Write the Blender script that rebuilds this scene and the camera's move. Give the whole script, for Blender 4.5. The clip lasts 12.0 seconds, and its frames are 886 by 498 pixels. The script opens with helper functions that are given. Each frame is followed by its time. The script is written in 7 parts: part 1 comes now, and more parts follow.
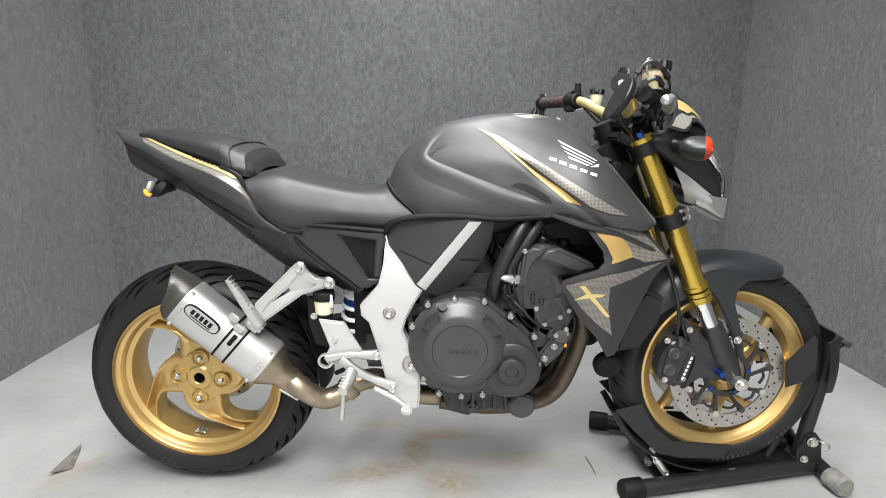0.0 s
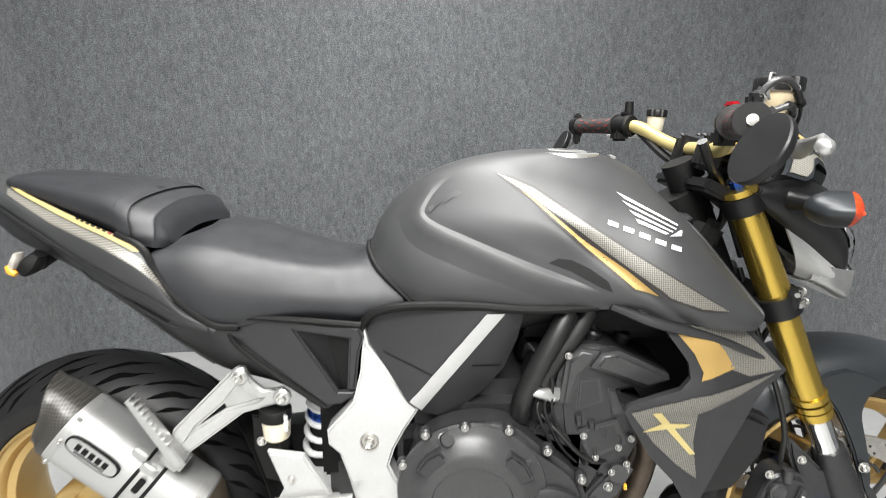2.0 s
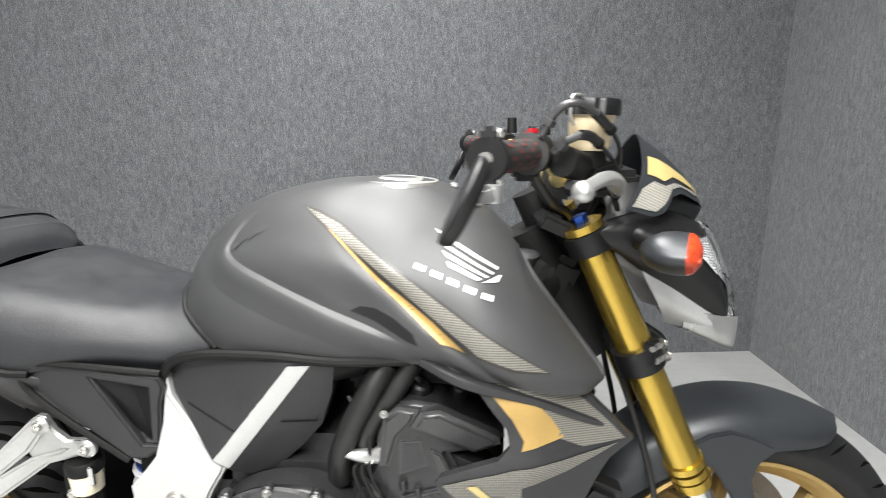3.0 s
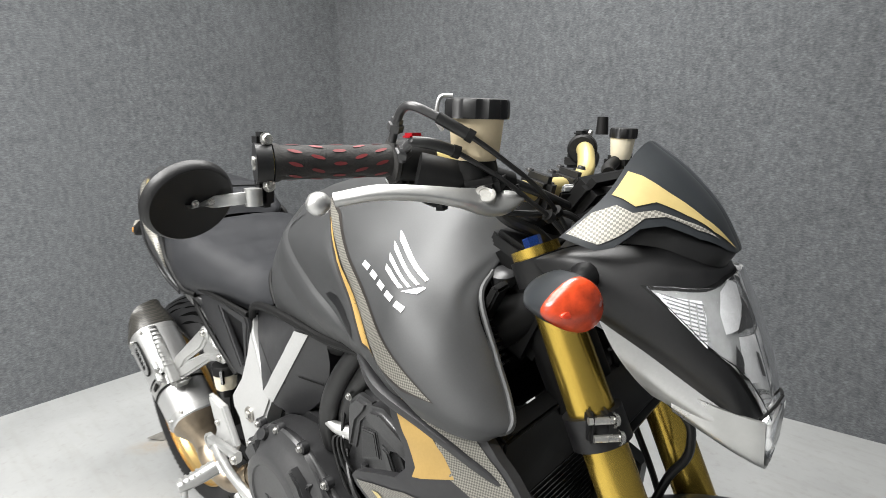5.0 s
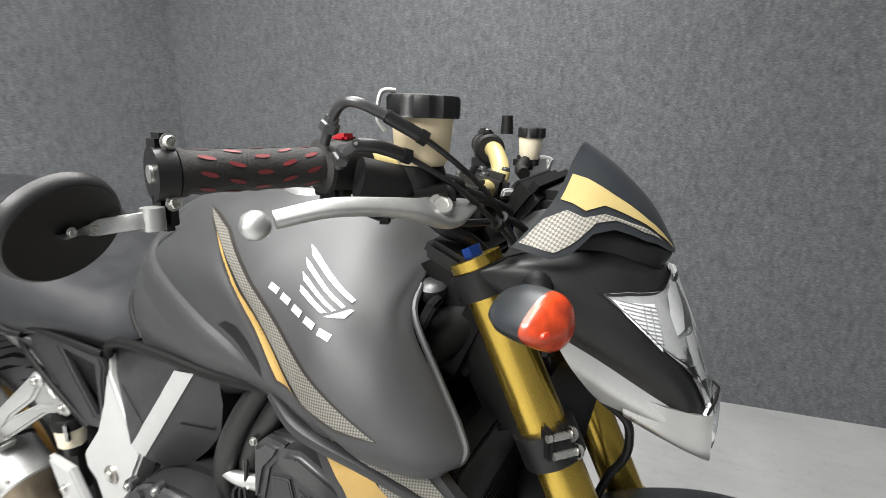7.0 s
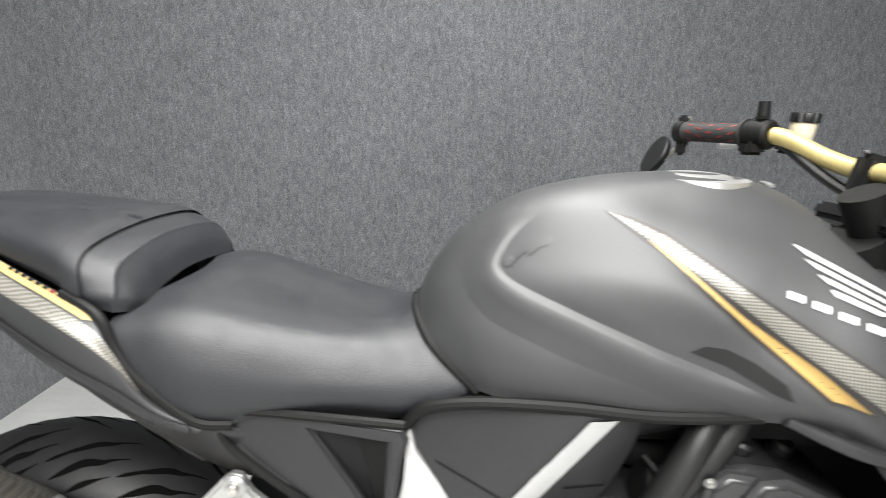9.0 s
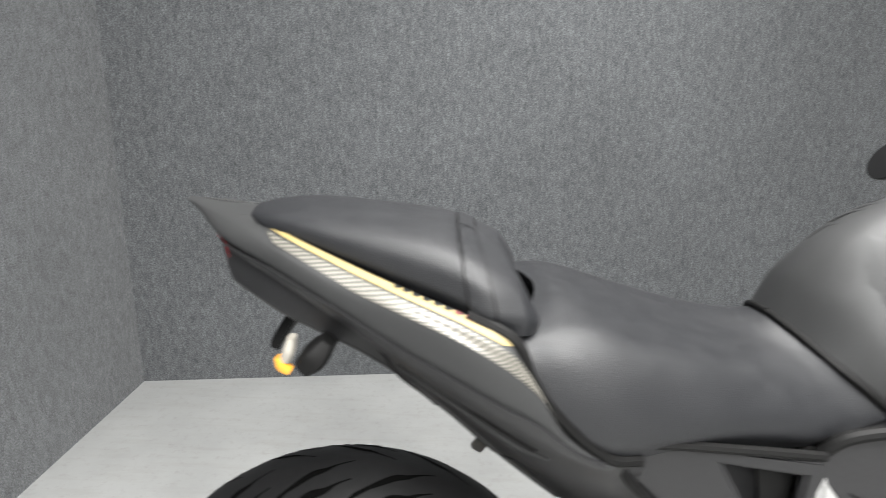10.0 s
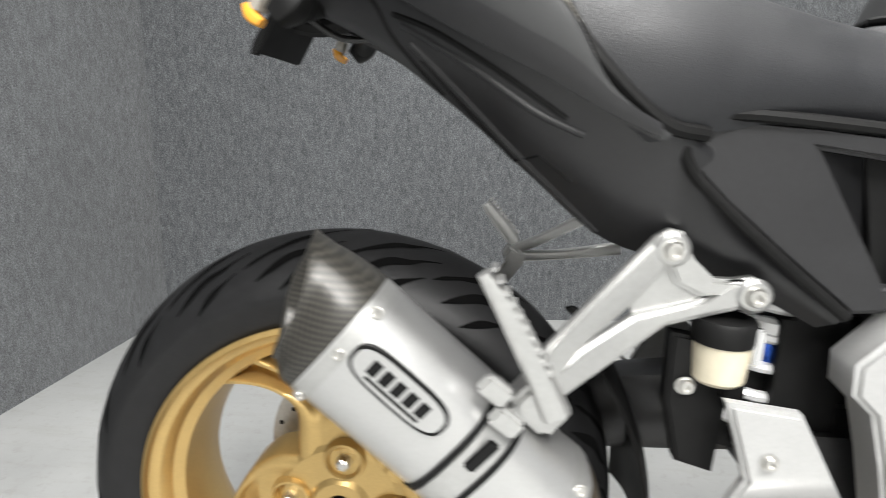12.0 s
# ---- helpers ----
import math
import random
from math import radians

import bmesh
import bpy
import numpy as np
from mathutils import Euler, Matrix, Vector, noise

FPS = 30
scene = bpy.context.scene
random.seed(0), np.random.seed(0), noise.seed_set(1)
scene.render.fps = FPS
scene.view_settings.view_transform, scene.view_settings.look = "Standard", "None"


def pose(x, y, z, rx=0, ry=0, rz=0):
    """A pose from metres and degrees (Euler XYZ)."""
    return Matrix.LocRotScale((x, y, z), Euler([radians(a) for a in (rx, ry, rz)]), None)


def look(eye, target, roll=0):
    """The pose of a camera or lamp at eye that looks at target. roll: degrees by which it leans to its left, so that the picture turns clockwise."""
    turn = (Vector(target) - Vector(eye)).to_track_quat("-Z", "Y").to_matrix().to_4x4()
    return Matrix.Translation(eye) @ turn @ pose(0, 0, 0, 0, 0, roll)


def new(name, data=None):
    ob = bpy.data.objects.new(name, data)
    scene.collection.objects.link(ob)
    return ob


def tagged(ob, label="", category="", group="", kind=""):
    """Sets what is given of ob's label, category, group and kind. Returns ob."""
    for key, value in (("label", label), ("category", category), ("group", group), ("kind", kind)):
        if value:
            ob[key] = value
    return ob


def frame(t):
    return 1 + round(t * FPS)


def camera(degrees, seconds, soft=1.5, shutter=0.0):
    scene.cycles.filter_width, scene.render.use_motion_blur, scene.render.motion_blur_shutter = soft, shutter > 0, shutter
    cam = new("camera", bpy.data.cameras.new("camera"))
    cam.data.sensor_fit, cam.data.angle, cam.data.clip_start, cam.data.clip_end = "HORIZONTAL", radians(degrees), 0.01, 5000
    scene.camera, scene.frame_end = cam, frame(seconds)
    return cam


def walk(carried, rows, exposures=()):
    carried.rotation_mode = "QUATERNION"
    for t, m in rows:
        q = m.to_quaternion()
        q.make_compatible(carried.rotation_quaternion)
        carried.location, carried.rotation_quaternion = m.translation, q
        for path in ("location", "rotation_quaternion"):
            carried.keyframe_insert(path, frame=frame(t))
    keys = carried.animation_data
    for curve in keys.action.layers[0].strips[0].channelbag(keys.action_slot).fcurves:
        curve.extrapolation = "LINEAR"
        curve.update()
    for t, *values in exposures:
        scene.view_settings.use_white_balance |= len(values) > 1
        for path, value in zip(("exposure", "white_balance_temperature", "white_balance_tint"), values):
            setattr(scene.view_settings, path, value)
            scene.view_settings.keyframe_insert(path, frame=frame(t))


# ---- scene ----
from mathutils.bvhtree import BVHTree

cam = camera(77.9, 12.0, soft=0.55, shutter=0.45)
PATH = [
    (0, (0.681, -1.415, 0.997), (0.659, 0.53, 0.536), 0.3),
    (0.5, (0.677, -1.397, 1.003), (0.662, 0.548, 0.541), 0.3),
    (1, (0.669, -1.282, 1.033), (0.657, 0.662, 0.561), 0.2),
    (1.5, (0.654, -1.104, 1.049), (0.641, 0.839, 0.573), 0.2),
    (2, (0.667, -0.971, 1.065), (0.647, 0.974, 0.597), 0.2),
    (2.5, (0.796, -0.875, 1.094), (0.741, 1.062, 0.599), -0.1),
    (3, (0.998, -0.843, 1.1), (0.848, 1.096, 0.632), -0.4),
    (3.2, (1.06, -0.819, 1.103), (0.846, 1.11, 0.622), -0.7),
    (4.8, (1.438, -0.638, 1.106), (0.221, 0.874, 0.622), -0.5),
    (5, (1.47, -0.609, 1.107), (0.155, 0.819, 0.624), -0.6),
    (5.5, (1.51, -0.557, 1.106), (0.081, 0.756, 0.624), -0.5),
    (6, (1.487, -0.566, 1.105), (0.087, 0.778, 0.623), -0.4),
    (6.5, (1.429, -0.582, 1.108), (0.255, 0.964, 0.623), -0.1),
    (6.7, (1.407, -0.592, 1.109), (0.357, 1.039, 0.619), -0),
    (8.5, (0.803, -0.658, 1.094), (0.615, 1.267, 0.586), 0.6),
    (9, (0.599, -0.684, 1.089), (0.486, 1.247, 0.579), 0.5),
    (9.5, (0.369, -0.68, 1.093), (0.333, 1.252, 0.578), 0.7),
    (10, (0.128, -0.635, 1.079), (0.117, 1.301, 0.574), 1.2),
    (10.5, (-0.012, -0.615, 0.987), (-0.024, 1.324, 0.498), 1.6),
    (11, (-0.04, -0.617, 0.861), (-0.098, 1.328, 0.399), 1.6),
    (11.5, (0.008, -0.61, 0.772), (-0.097, 1.335, 0.321), 1.4),
    (12, (0.165, -0.595, 0.738), (0.003, 1.35, 0.302), 1.2),
]
walk(cam, [(t, look(eye, target, roll)) for t, eye, target, roll in PATH],
     exposures=((0.0, -0.04), (1.5, 0.09), (3.0, 0.28), (5.0, 0.08), (6.5, 0.04), (8.5, 0.20), (9.2, 0.26), (10.0, 0.16), (10.5, 0.12), (11.0, 0.28), (11.5, 0.24), (12.0, 0.06)))

# ---- light, world, exposure ----
world = bpy.data.worlds.new("world")
scene.world = world
world.use_nodes = True
world.node_tree.nodes["Background"].inputs["Color"].default_value = (0.60, 0.64, 0.70, 1)
world.node_tree.nodes["Background"].inputs["Strength"].default_value = 0.25

CEILING = 2.75
LIGHTS = [(0.62, 0.52, 116), (0.28, -0.70, 62), (0.98, -0.70, 62), (0.28, -2.05, 182), (0.98, -2.05, 182)]
for lx, ly, watts in LIGHTS:
    lamp = bpy.data.lights.new("ceiling_lamp", "AREA")
    lamp.shape, lamp.size, lamp.size_y = "RECTANGLE", 0.5, 1.15
    lamp.energy, lamp.color = watts * 0.405, (1.0, 0.99, 0.97)
    lamp.spread = radians(165)
    ob = new("ceiling_lamp", lamp)
    ob.matrix_world = pose(lx, ly, CEILING - 0.075)


# ---- materials ----
def make_mat(name):
    m = bpy.data.materials.new(name)
    m.use_nodes = True
    nt = m.node_tree
    return m, nt, nt.nodes["Principled BSDF"]


def node(nt, kind, **values):
    n = nt.nodes.new(kind)
    for key, value in values.items():
        n.inputs[key].default_value = value
    return n


def coords(nt, scale=(1, 1, 1)):
    tc = nt.nodes.new("ShaderNodeTexCoord")
    mp = nt.nodes.new("ShaderNodeMapping")
    mp.inputs["Scale"].default_value = scale
    nt.links.new(tc.outputs["Object"], mp.inputs["Vector"])
    return mp.outputs["Vector"]


def ramp(nt, fac, stops):
    r = nt.nodes.new("ShaderNodeValToRGB")
    els = r.color_ramp.elements
    while len(els) < len(stops):
        els.new(0.5)
    for e, (p, c) in zip(els, stops):
        e.position, e.color = p, (*c, 1)
    nt.links.new(fac, r.inputs["Fac"])
    return r.outputs["Color"]


def mixed(nt, kind, a, b, fac):
    m = nt.nodes.new("ShaderNodeMix")
    m.data_type, m.blend_type = "RGBA", kind
    for sock, value in ((m.inputs[0], fac), (m.inputs[6], a), (m.inputs[7], b)):
        if hasattr(value, "links") or hasattr(value, "is_linked"):
            nt.links.new(value, sock)
        elif isinstance(value, (int, float)):
            sock.default_value = value
        else:
            sock.default_value = (*value, 1)
    return m.outputs[2]


def surface(name, colour, rough=0.5, metal=0.0, vary=0.12, grain=60.0, bump=0.0, bump_scale=400.0, coat=0.0, spec=0.5, rough_vary=0.12, stretch=(1, 1, 1)):
    """Paint, plastic or metal with uneven tone, gloss and fine relief."""
    m, nt, b = make_mat(name)
    v = coords(nt, stretch)
    n1 = node(nt, "ShaderNodeTexNoise", Scale=grain, Detail=6.0, Roughness=0.6)
    n2 = node(nt, "ShaderNodeTexNoise", Scale=grain * 0.12, Detail=3.0)
    nt.links.new(v, n1.inputs["Vector"])
    nt.links.new(v, n2.inputs["Vector"])
    lo = [c * (1 - vary) for c in colour]
    hi = [min(1, c * (1 + vary)) for c in colour]
    c1 = ramp(nt, n1.outputs["Fac"], [(0.3, lo), (0.7, hi)])
    c2 = ramp(nt, n2.outputs["Fac"], [(0.3, (1 - vary * 0.8,) * 3), (0.7, (1, 1, 1))])
    nt.links.new(mixed(nt, "MULTIPLY", c1, c2, 1.0), b.inputs["Base Color"])
    mr = node(nt, "ShaderNodeMapRange")
    mr.inputs["To Min"].default_value = max(0.02, rough - rough_vary)
    mr.inputs["To Max"].default_value = min(1, rough + rough_vary)
    nt.links.new(n2.outputs["Fac"], mr.inputs["Value"])
    nt.links.new(mr.outputs["Result"], b.inputs["Roughness"])
    b.inputs["Metallic"].default_value = metal
    b.inputs["Coat Weight"].default_value = coat
    b.inputs["Coat Roughness"].default_value = 0.15
    b.inputs["Specular IOR Level"].default_value = spec
    if bump:
        n3 = node(nt, "ShaderNodeTexNoise", Scale=bump_scale, Detail=4.0)
        nt.links.new(v, n3.inputs["Vector"])
        bp = node(nt, "ShaderNodeBump", Strength=bump, Distance=0.002)
        nt.links.new(n3.outputs["Fac"], bp.inputs["Height"])
        nt.links.new(bp.outputs["Normal"], b.inputs["Normal"])
    return m


def carpet_material():
    m, nt, b = make_mat("needle_felt_carpet")
    v = coords(nt)
    vs = coords(nt, (1, 1, 0.45))
    fine = node(nt, "ShaderNodeTexNoise", Scale=210.0, Detail=4.0, Roughness=0.7)
    streak = node(nt, "ShaderNodeTexNoise", Scale=64.0, Detail=4.0, Roughness=0.6)
    broad = node(nt, "ShaderNodeTexNoise", Scale=1.7, Detail=3.0)
    nt.links.new(v, fine.inputs["Vector"])
    nt.links.new(vs, streak.inputs["Vector"])
    nt.links.new(v, broad.inputs["Vector"])
    c1 = ramp(nt, fine.outputs["Fac"], [(0.34, (0.062, 0.066, 0.070)), (0.5, (0.104, 0.109, 0.115)), (0.66, (0.168, 0.175, 0.184))])
    c2 = ramp(nt, streak.outputs["Fac"], [(0.32, (0.76, 0.76, 0.76)), (0.68, (1.20, 1.20, 1.20))])
    c3 = ramp(nt, broad.outputs["Fac"], [(0.3, (0.92, 0.92, 0.92)), (0.7, (1.06, 1.06, 1.06))])
    c = mixed(nt, "MULTIPLY", mixed(nt, "MULTIPLY", c1, c2, 1.0), c3, 1.0)
    nt.links.new(c, b.inputs["Base Color"])
    b.inputs["Roughness"].default_value = 0.95
    b.inputs["Specular IOR Level"].default_value = 0.15
    b.inputs["Sheen Weight"].default_value = 0.25
    bp = node(nt, "ShaderNodeBump", Strength=0.6, Distance=0.004)
    nt.links.new(fine.outputs["Fac"], bp.inputs["Height"])
    nt.links.new(bp.outputs["Normal"], b.inputs["Normal"])
    return m


def floor_material():
    """Light grey floor paint, scuffed, with a rusty brown spill."""
    m, nt, b = make_mat("painted_floor")
    v = coords(nt)
    n1 = node(nt, "ShaderNodeTexNoise", Scale=3.0, Detail=8.0, Roughness=0.6)
    n2 = node(nt, "ShaderNodeTexNoise", Scale=38.0, Detail=6.0, Roughness=0.7)
    for n in (n1, n2):
        nt.links.new(v, n.inputs["Vector"])
    vs = coords(nt, (1.2, 9.0, 1))
    n3 = node(nt, "ShaderNodeTexNoise", Scale=3.5, Detail=5.0, Roughness=0.6)
    nt.links.new(vs, n3.inputs["Vector"])
    c1 = ramp(nt, n1.outputs["Fac"], [(0.3, (0.295, 0.30, 0.298)), (0.7, (0.375, 0.38, 0.377))])
    c2 = ramp(nt, n2.outputs["Fac"], [(0.28, (0.80, 0.78, 0.75)), (0.46, (1, 1, 1))])
    c3 = ramp(nt, n3.outputs["Fac"], [(0.32, (0.94, 0.935, 0.92)), (0.5, (1, 1, 1))])
    c = mixed(nt, "MULTIPLY", mixed(nt, "MULTIPLY", c1, c2, 0.7), c3, 1.0)
    # dried spill: long and round patches of brown, broken up by fine noise
    tc = nt.nodes.new("ShaderNodeTexCoord")
    sp = node(nt, "ShaderNodeTexNoise", Scale=34.0, Detail=9.0, Roughness=0.8)
    nt.links.new(v, sp.inputs["Vector"])
    th = ramp(nt, sp.outputs["Fac"], [(0.40, (0.15, 0.15, 0.15)), (0.60, (1, 1, 1))])
    BROWN, PALE = (0.29, 0.225, 0.155), (0.33, 0.285, 0.225)
    for (sx, sy, rx, ry, turn, strength, tone) in (
            (0.585, 0.085, 0.060, 0.120, 0, 1.1, BROWN), (0.665, 0.178, 0.130, 0.040, 0, 1.1, BROWN), (0.470, -0.020, 0.160, 0.055, 14, 1.0, BROWN),
            (0.690, -0.060, 0.110, 0.090, -25, 1.1, BROWN), (0.840, 0.040, 0.300, 0.050, 2, 0.8, PALE), (0.470, 0.235, 0.120, 0.030, 5, 0.6, PALE), (-0.400, -0.040, 0.120, 0.060, 60, 0.9, PALE)):
        place = nt.nodes.new("ShaderNodeMapping")
        place.vector_type = "TEXTURE"
        place.inputs["Location"].default_value = (sx, sy, 0)
        place.inputs["Rotation"].default_value = (0, 0, radians(turn))
        place.inputs["Scale"].default_value = (rx, ry, 1)
        nt.links.new(tc.outputs["Object"], place.inputs["Vector"])
        d = nt.nodes.new("ShaderNodeVectorMath")
        d.operation = "LENGTH"
        nt.links.new(place.outputs["Vector"], d.inputs[0])
        mr = node(nt, "ShaderNodeMapRange")
        mr.inputs["From Min"].default_value, mr.inputs["From Max"].default_value = 1.0, 0.35
        mr.inputs["To Max"].default_value = strength
        nt.links.new(d.outputs["Value"], mr.inputs["Value"])
        mul = nt.nodes.new("ShaderNodeMath")
        mul.operation = "MULTIPLY"
        mul.use_clamp = True
        nt.links.new(mr.outputs["Result"], mul.inputs[0])
        nt.links.new(th, mul.inputs[1])
        c = mixed(nt, "MIX", c, tone, mul.outputs[0])
    nt.links.new(c, b.inputs["Base Color"])
    rr = ramp(nt, n1.outputs["Fac"], [(0.3, (0.30,) * 3), (0.7, (0.48,) * 3)])
    nt.links.new(rr, b.inputs["Roughness"])
    bp = node(nt, "ShaderNodeBump", Strength=0.12, Distance=0.003)
    nt.links.new(n2.outputs["Fac"], bp.inputs["Height"])
    nt.links.new(bp.outputs["Normal"], b.inputs["Normal"])
    return m


def weave_material(name, light, dark, size, rough=0.35, turn=0.0):
    """Printed carbon look: small chequers of two tones."""
    m, nt, b = make_mat(name)
    tc = nt.nodes.new("ShaderNodeTexCoord")
    mp = nt.nodes.new("ShaderNodeMapping")
    mp.inputs["Rotation"].default_value = (0, radians(turn), 0)
    nt.links.new(tc.outputs["Object"], mp.inputs["Vector"])
    sep = nt.nodes.new("ShaderNodeSeparateXYZ")
    nt.links.new(mp.outputs["Vector"], sep.inputs[0])
    cmb = nt.nodes.new("ShaderNodeCombineXYZ")
    nt.links.new(sep.outputs["X"], cmb.inputs["X"])
    nt.links.new(sep.outputs["Z"], cmb.inputs["Y"])
    cmb.inputs["Z"].default_value = 0.5 * size
    ck = node(nt, "ShaderNodeTexChecker", Scale=1.0 / size)
    ck.inputs["Color1"].default_value = (*light, 1)
    ck.inputs["Color2"].default_value = (*dark, 1)
    nt.links.new(cmb.outputs[0], ck.inputs["Vector"])
    n1 = node(nt, "ShaderNodeTexNoise", Scale=40.0, Detail=3.0)
    c2 = ramp(nt, n1.outputs["Fac"], [(0.3, (0.88, 0.88, 0.88)), (0.7, (1, 1, 1))])
    nt.links.new(mixed(nt, "MULTIPLY", ck.outputs["Color"], c2, 1.0), b.inputs["Base Color"])
    b.inputs["Roughness"].default_value = rough
    b.inputs["Metallic"].default_value = 0.2
    return m


def glass_material(name, tint, rough=0.03):
    m, nt, b = make_mat(name)
    b.inputs["Base Color"].default_value = (*tint, 1)
    b.inputs["Transmission Weight"].default_value = 1.0
    b.inputs["Roughness"].default_value = rough
    b.inputs["IOR"].default_value = 1.45
    return m


CARPET = carpet_material()
FLOOR = floor_material()
CEIL = surface("ceiling_paint", (0.72, 0.72, 0.70), 0.8, vary=0.04)
TANKPAINT = surface("satin_graphite_paint", (0.052, 0.053, 0.054), 0.49, 0.40, 0.05, 500, coat=0.0, rough_vary=0.03)
COWLPAINT = surface("satin_blue_grey_paint", (0.024, 0.027, 0.030), 0.36, 0.25, 0.05, 500, rough_vary=0.03)
SATIN = surface("satin_black_plastic", (0.0062, 0.0062, 0.0066), 0.44, 0.0, 0.12, 250, bump=0.05, bump_scale=900, spec=0.38)
DARKGREY = surface("dark_grey_panel", (0.020, 0.020, 0.0213), 0.42, 0.0, 0.1, 200, bump=0.04, bump_scale=1200, spec=0.45)
VINYL = surface("black_seat_vinyl", (0.0165, 0.0172, 0.0195), 0.47, 0.0, 0.10, 300, bump=0.22, bump_scale=900)
RUBBER = surface("tyre_rubber", (0.0080, 0.0080, 0.0085), 0.55, 0.0, 0.25, 60, bump=0.12, bump_scale=300, spec=0.36)
# Near-black stands in for the shade inside the tread grooves.
GROOVESHADE = surface("tread_groove_shade", (0.0025, 0.0025, 0.0025), 0.95, 0.0, 0.1, spec=0.05)
TYREPRINT = surface("moulded_tyre_lettering", (0.026, 0.0255, 0.025), 0.6, 0.0, 0.2)
GRIPRUB = surface("grip_rubber", (0.016, 0.015, 0.014), 0.75, 0.0, 0.25, 160, bump=0.3, bump_scale=500)
GOLDRIM = surface("gold_wheel_paint", (0.56, 0.385, 0.150), 0.36, 0.72, 0.06, 400, coat=0.10, rough_vary=0.05)
# Dark brown that paints the shade at the bottom of the nut cups.
HUBSHADE = surface("nut_cup_shade", (0.12, 0.075, 0.03), 0.45, 0.6, 0.3, 90)
GOLDFORK = surface("gold_anodised", (0.55, 0.38, 0.075), 0.24, 0.92, 0.05, 120, rough_vary=0.05, stretch=(8, 8, 1))
GOLDBAR = surface("pale_gold_anodised", (0.62, 0.51, 0.22), 0.36, 0.55, 0.05, 120)
GOLDTAIL = surface("pale_gold_print", (0.38, 0.295, 0.12), 0.46, 0.1, 0.05)
GOLDDECAL = surface("gold_decal", (0.36, 0.235, 0.075), 0.42, 0.25, 0.05, 300, rough_vary=0.03)
SILVER = surface("silver_frame_paint", (0.46, 0.46, 0.455), 0.36, 0.30, 0.04, 300, coat=0.15, rough_vary=0.04)
ALU = surface("bead_blasted_aluminium", (0.58, 0.58, 0.575), 0.38, 0.85, 0.025, 300, rough_vary=0.03, bump=0.02, bump_scale=1500)
CASTALU = surface("cast_aluminium", (0.52, 0.52, 0.51), 0.38, 0.80, 0.05, 150, bump=0.10, bump_scale=700)
CHROME = surface("chrome", (0.80, 0.80, 0.80), 0.10, 1.0, 0.04, 50, rough_vary=0.05)
STEEL = surface("zinc_bolt", (0.62, 0.61, 0.58), 0.28, 0.9, 0.10, 300)
TITAN = surface("heat_tinted_steel", (0.30, 0.245, 0.18), 0.34, 0.9, 0.22, 22, rough_vary=0.1)
HEADER = surface("sooty_header_steel", (0.105, 0.080, 0.060), 0.40, 0.75, 0.30, 24, rough_vary=0.12)
DULLBOLT = surface("dulled_bolt", (0.40, 0.395, 0.38), 0.34, 0.85, 0.15, 300)
ENGINE = surface("engine_black", (0.024, 0.024, 0.025), 0.34, 0.15, 0.15, 160, bump=0.10, bump_scale=900)
ENGINE2 = surface("engine_dark_grey", (0.042, 0.042, 0.043), 0.32, 0.2, 0.12, 160, bump=0.08, bump_scale=900)
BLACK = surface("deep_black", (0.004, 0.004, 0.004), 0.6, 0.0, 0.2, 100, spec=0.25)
HOSE = surface("rubber_hose", (0.008, 0.008, 0.008), 0.42, 0.0, 0.2, 100)
BLUE = surface("blue_anodised", (0.02, 0.07, 0.34), 0.25, 0.8, 0.05)
TANKFLUID = surface("milky_reservoir_plastic", (0.66, 0.60, 0.46), 0.42, 0.0, 0.10, 40)
BEIGE = surface("milky_reservoir_plastic_aged", (0.60, 0.50, 0.33), 0.42, 0.0, 0.12, 40)
AMBER = surface("amber_lens", (0.80, 0.36, 0.04), 0.18, 0.0, 0.06)
ORANGE = surface("orange_lens", (0.50, 0.050, 0.012), 0.26, 0.0, 0.40, 70, coat=0.15)
ORANGEHOT = surface("orange_bulb_spot", (0.85, 0.06, 0.02), 0.3, 0.0, 0.1)
# Lit and shaded tones of one chrome lamp reflector, set in the colours.
LAMPBRIGHT = surface("lit_lamp_reflector", (0.88, 0.89, 0.90), 0.22, 0.55, 0.08, 120, bump=0.25, bump_scale=30, rough_vary=0.1)
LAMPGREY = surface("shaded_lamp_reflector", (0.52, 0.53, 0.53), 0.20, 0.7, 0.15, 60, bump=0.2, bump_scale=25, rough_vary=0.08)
ORANGEIN = surface("orange_reflector", (0.75, 0.12, 0.02), 0.25, 0.3, 0.1)
RED = surface("red_lens", (0.30, 0.008, 0.014), 0.16, 0.0, 0.1)
REDGRIP = surface("red_rubber", (0.14, 0.014, 0.016), 0.6, 0.0, 0.15)
WHITE = surface("white_print", (0.74, 0.74, 0.74), 0.28, 0.3, 0.02)
CLEAR = glass_material("clear_lens", (1, 1, 1), 0.01)
REFLECT = surface("chrome_reflector", (0.80, 0.81, 0.82), 0.16, 0.95, 0.03, 60)
CARBON = weave_material("carbon_print", (0.215, 0.205, 0.178), (0.085, 0.082, 0.072), 0.0021, 0.34, 45)
CARBON2 = weave_material("carbon_print_light", (0.33, 0.317, 0.277), (0.145, 0.139, 0.122), 0.0024, 0.42, 20)
REALCARBON = weave_material("carbon_fibre", (0.060, 0.056, 0.048), (0.030, 0.029, 0.026), 0.0034, 0.36, 38)
CHOCK = surface("black_powder_coat", (0.011, 0.011, 0.012), 0.48, 0.0, 0.3, 30, bump=0.10, bump_scale=300)
WORN = surface("worn_rubber_cap", (0.20, 0.195, 0.18), 0.7, 0.0, 0.3, 50, bump=0.2, bump_scale=150)
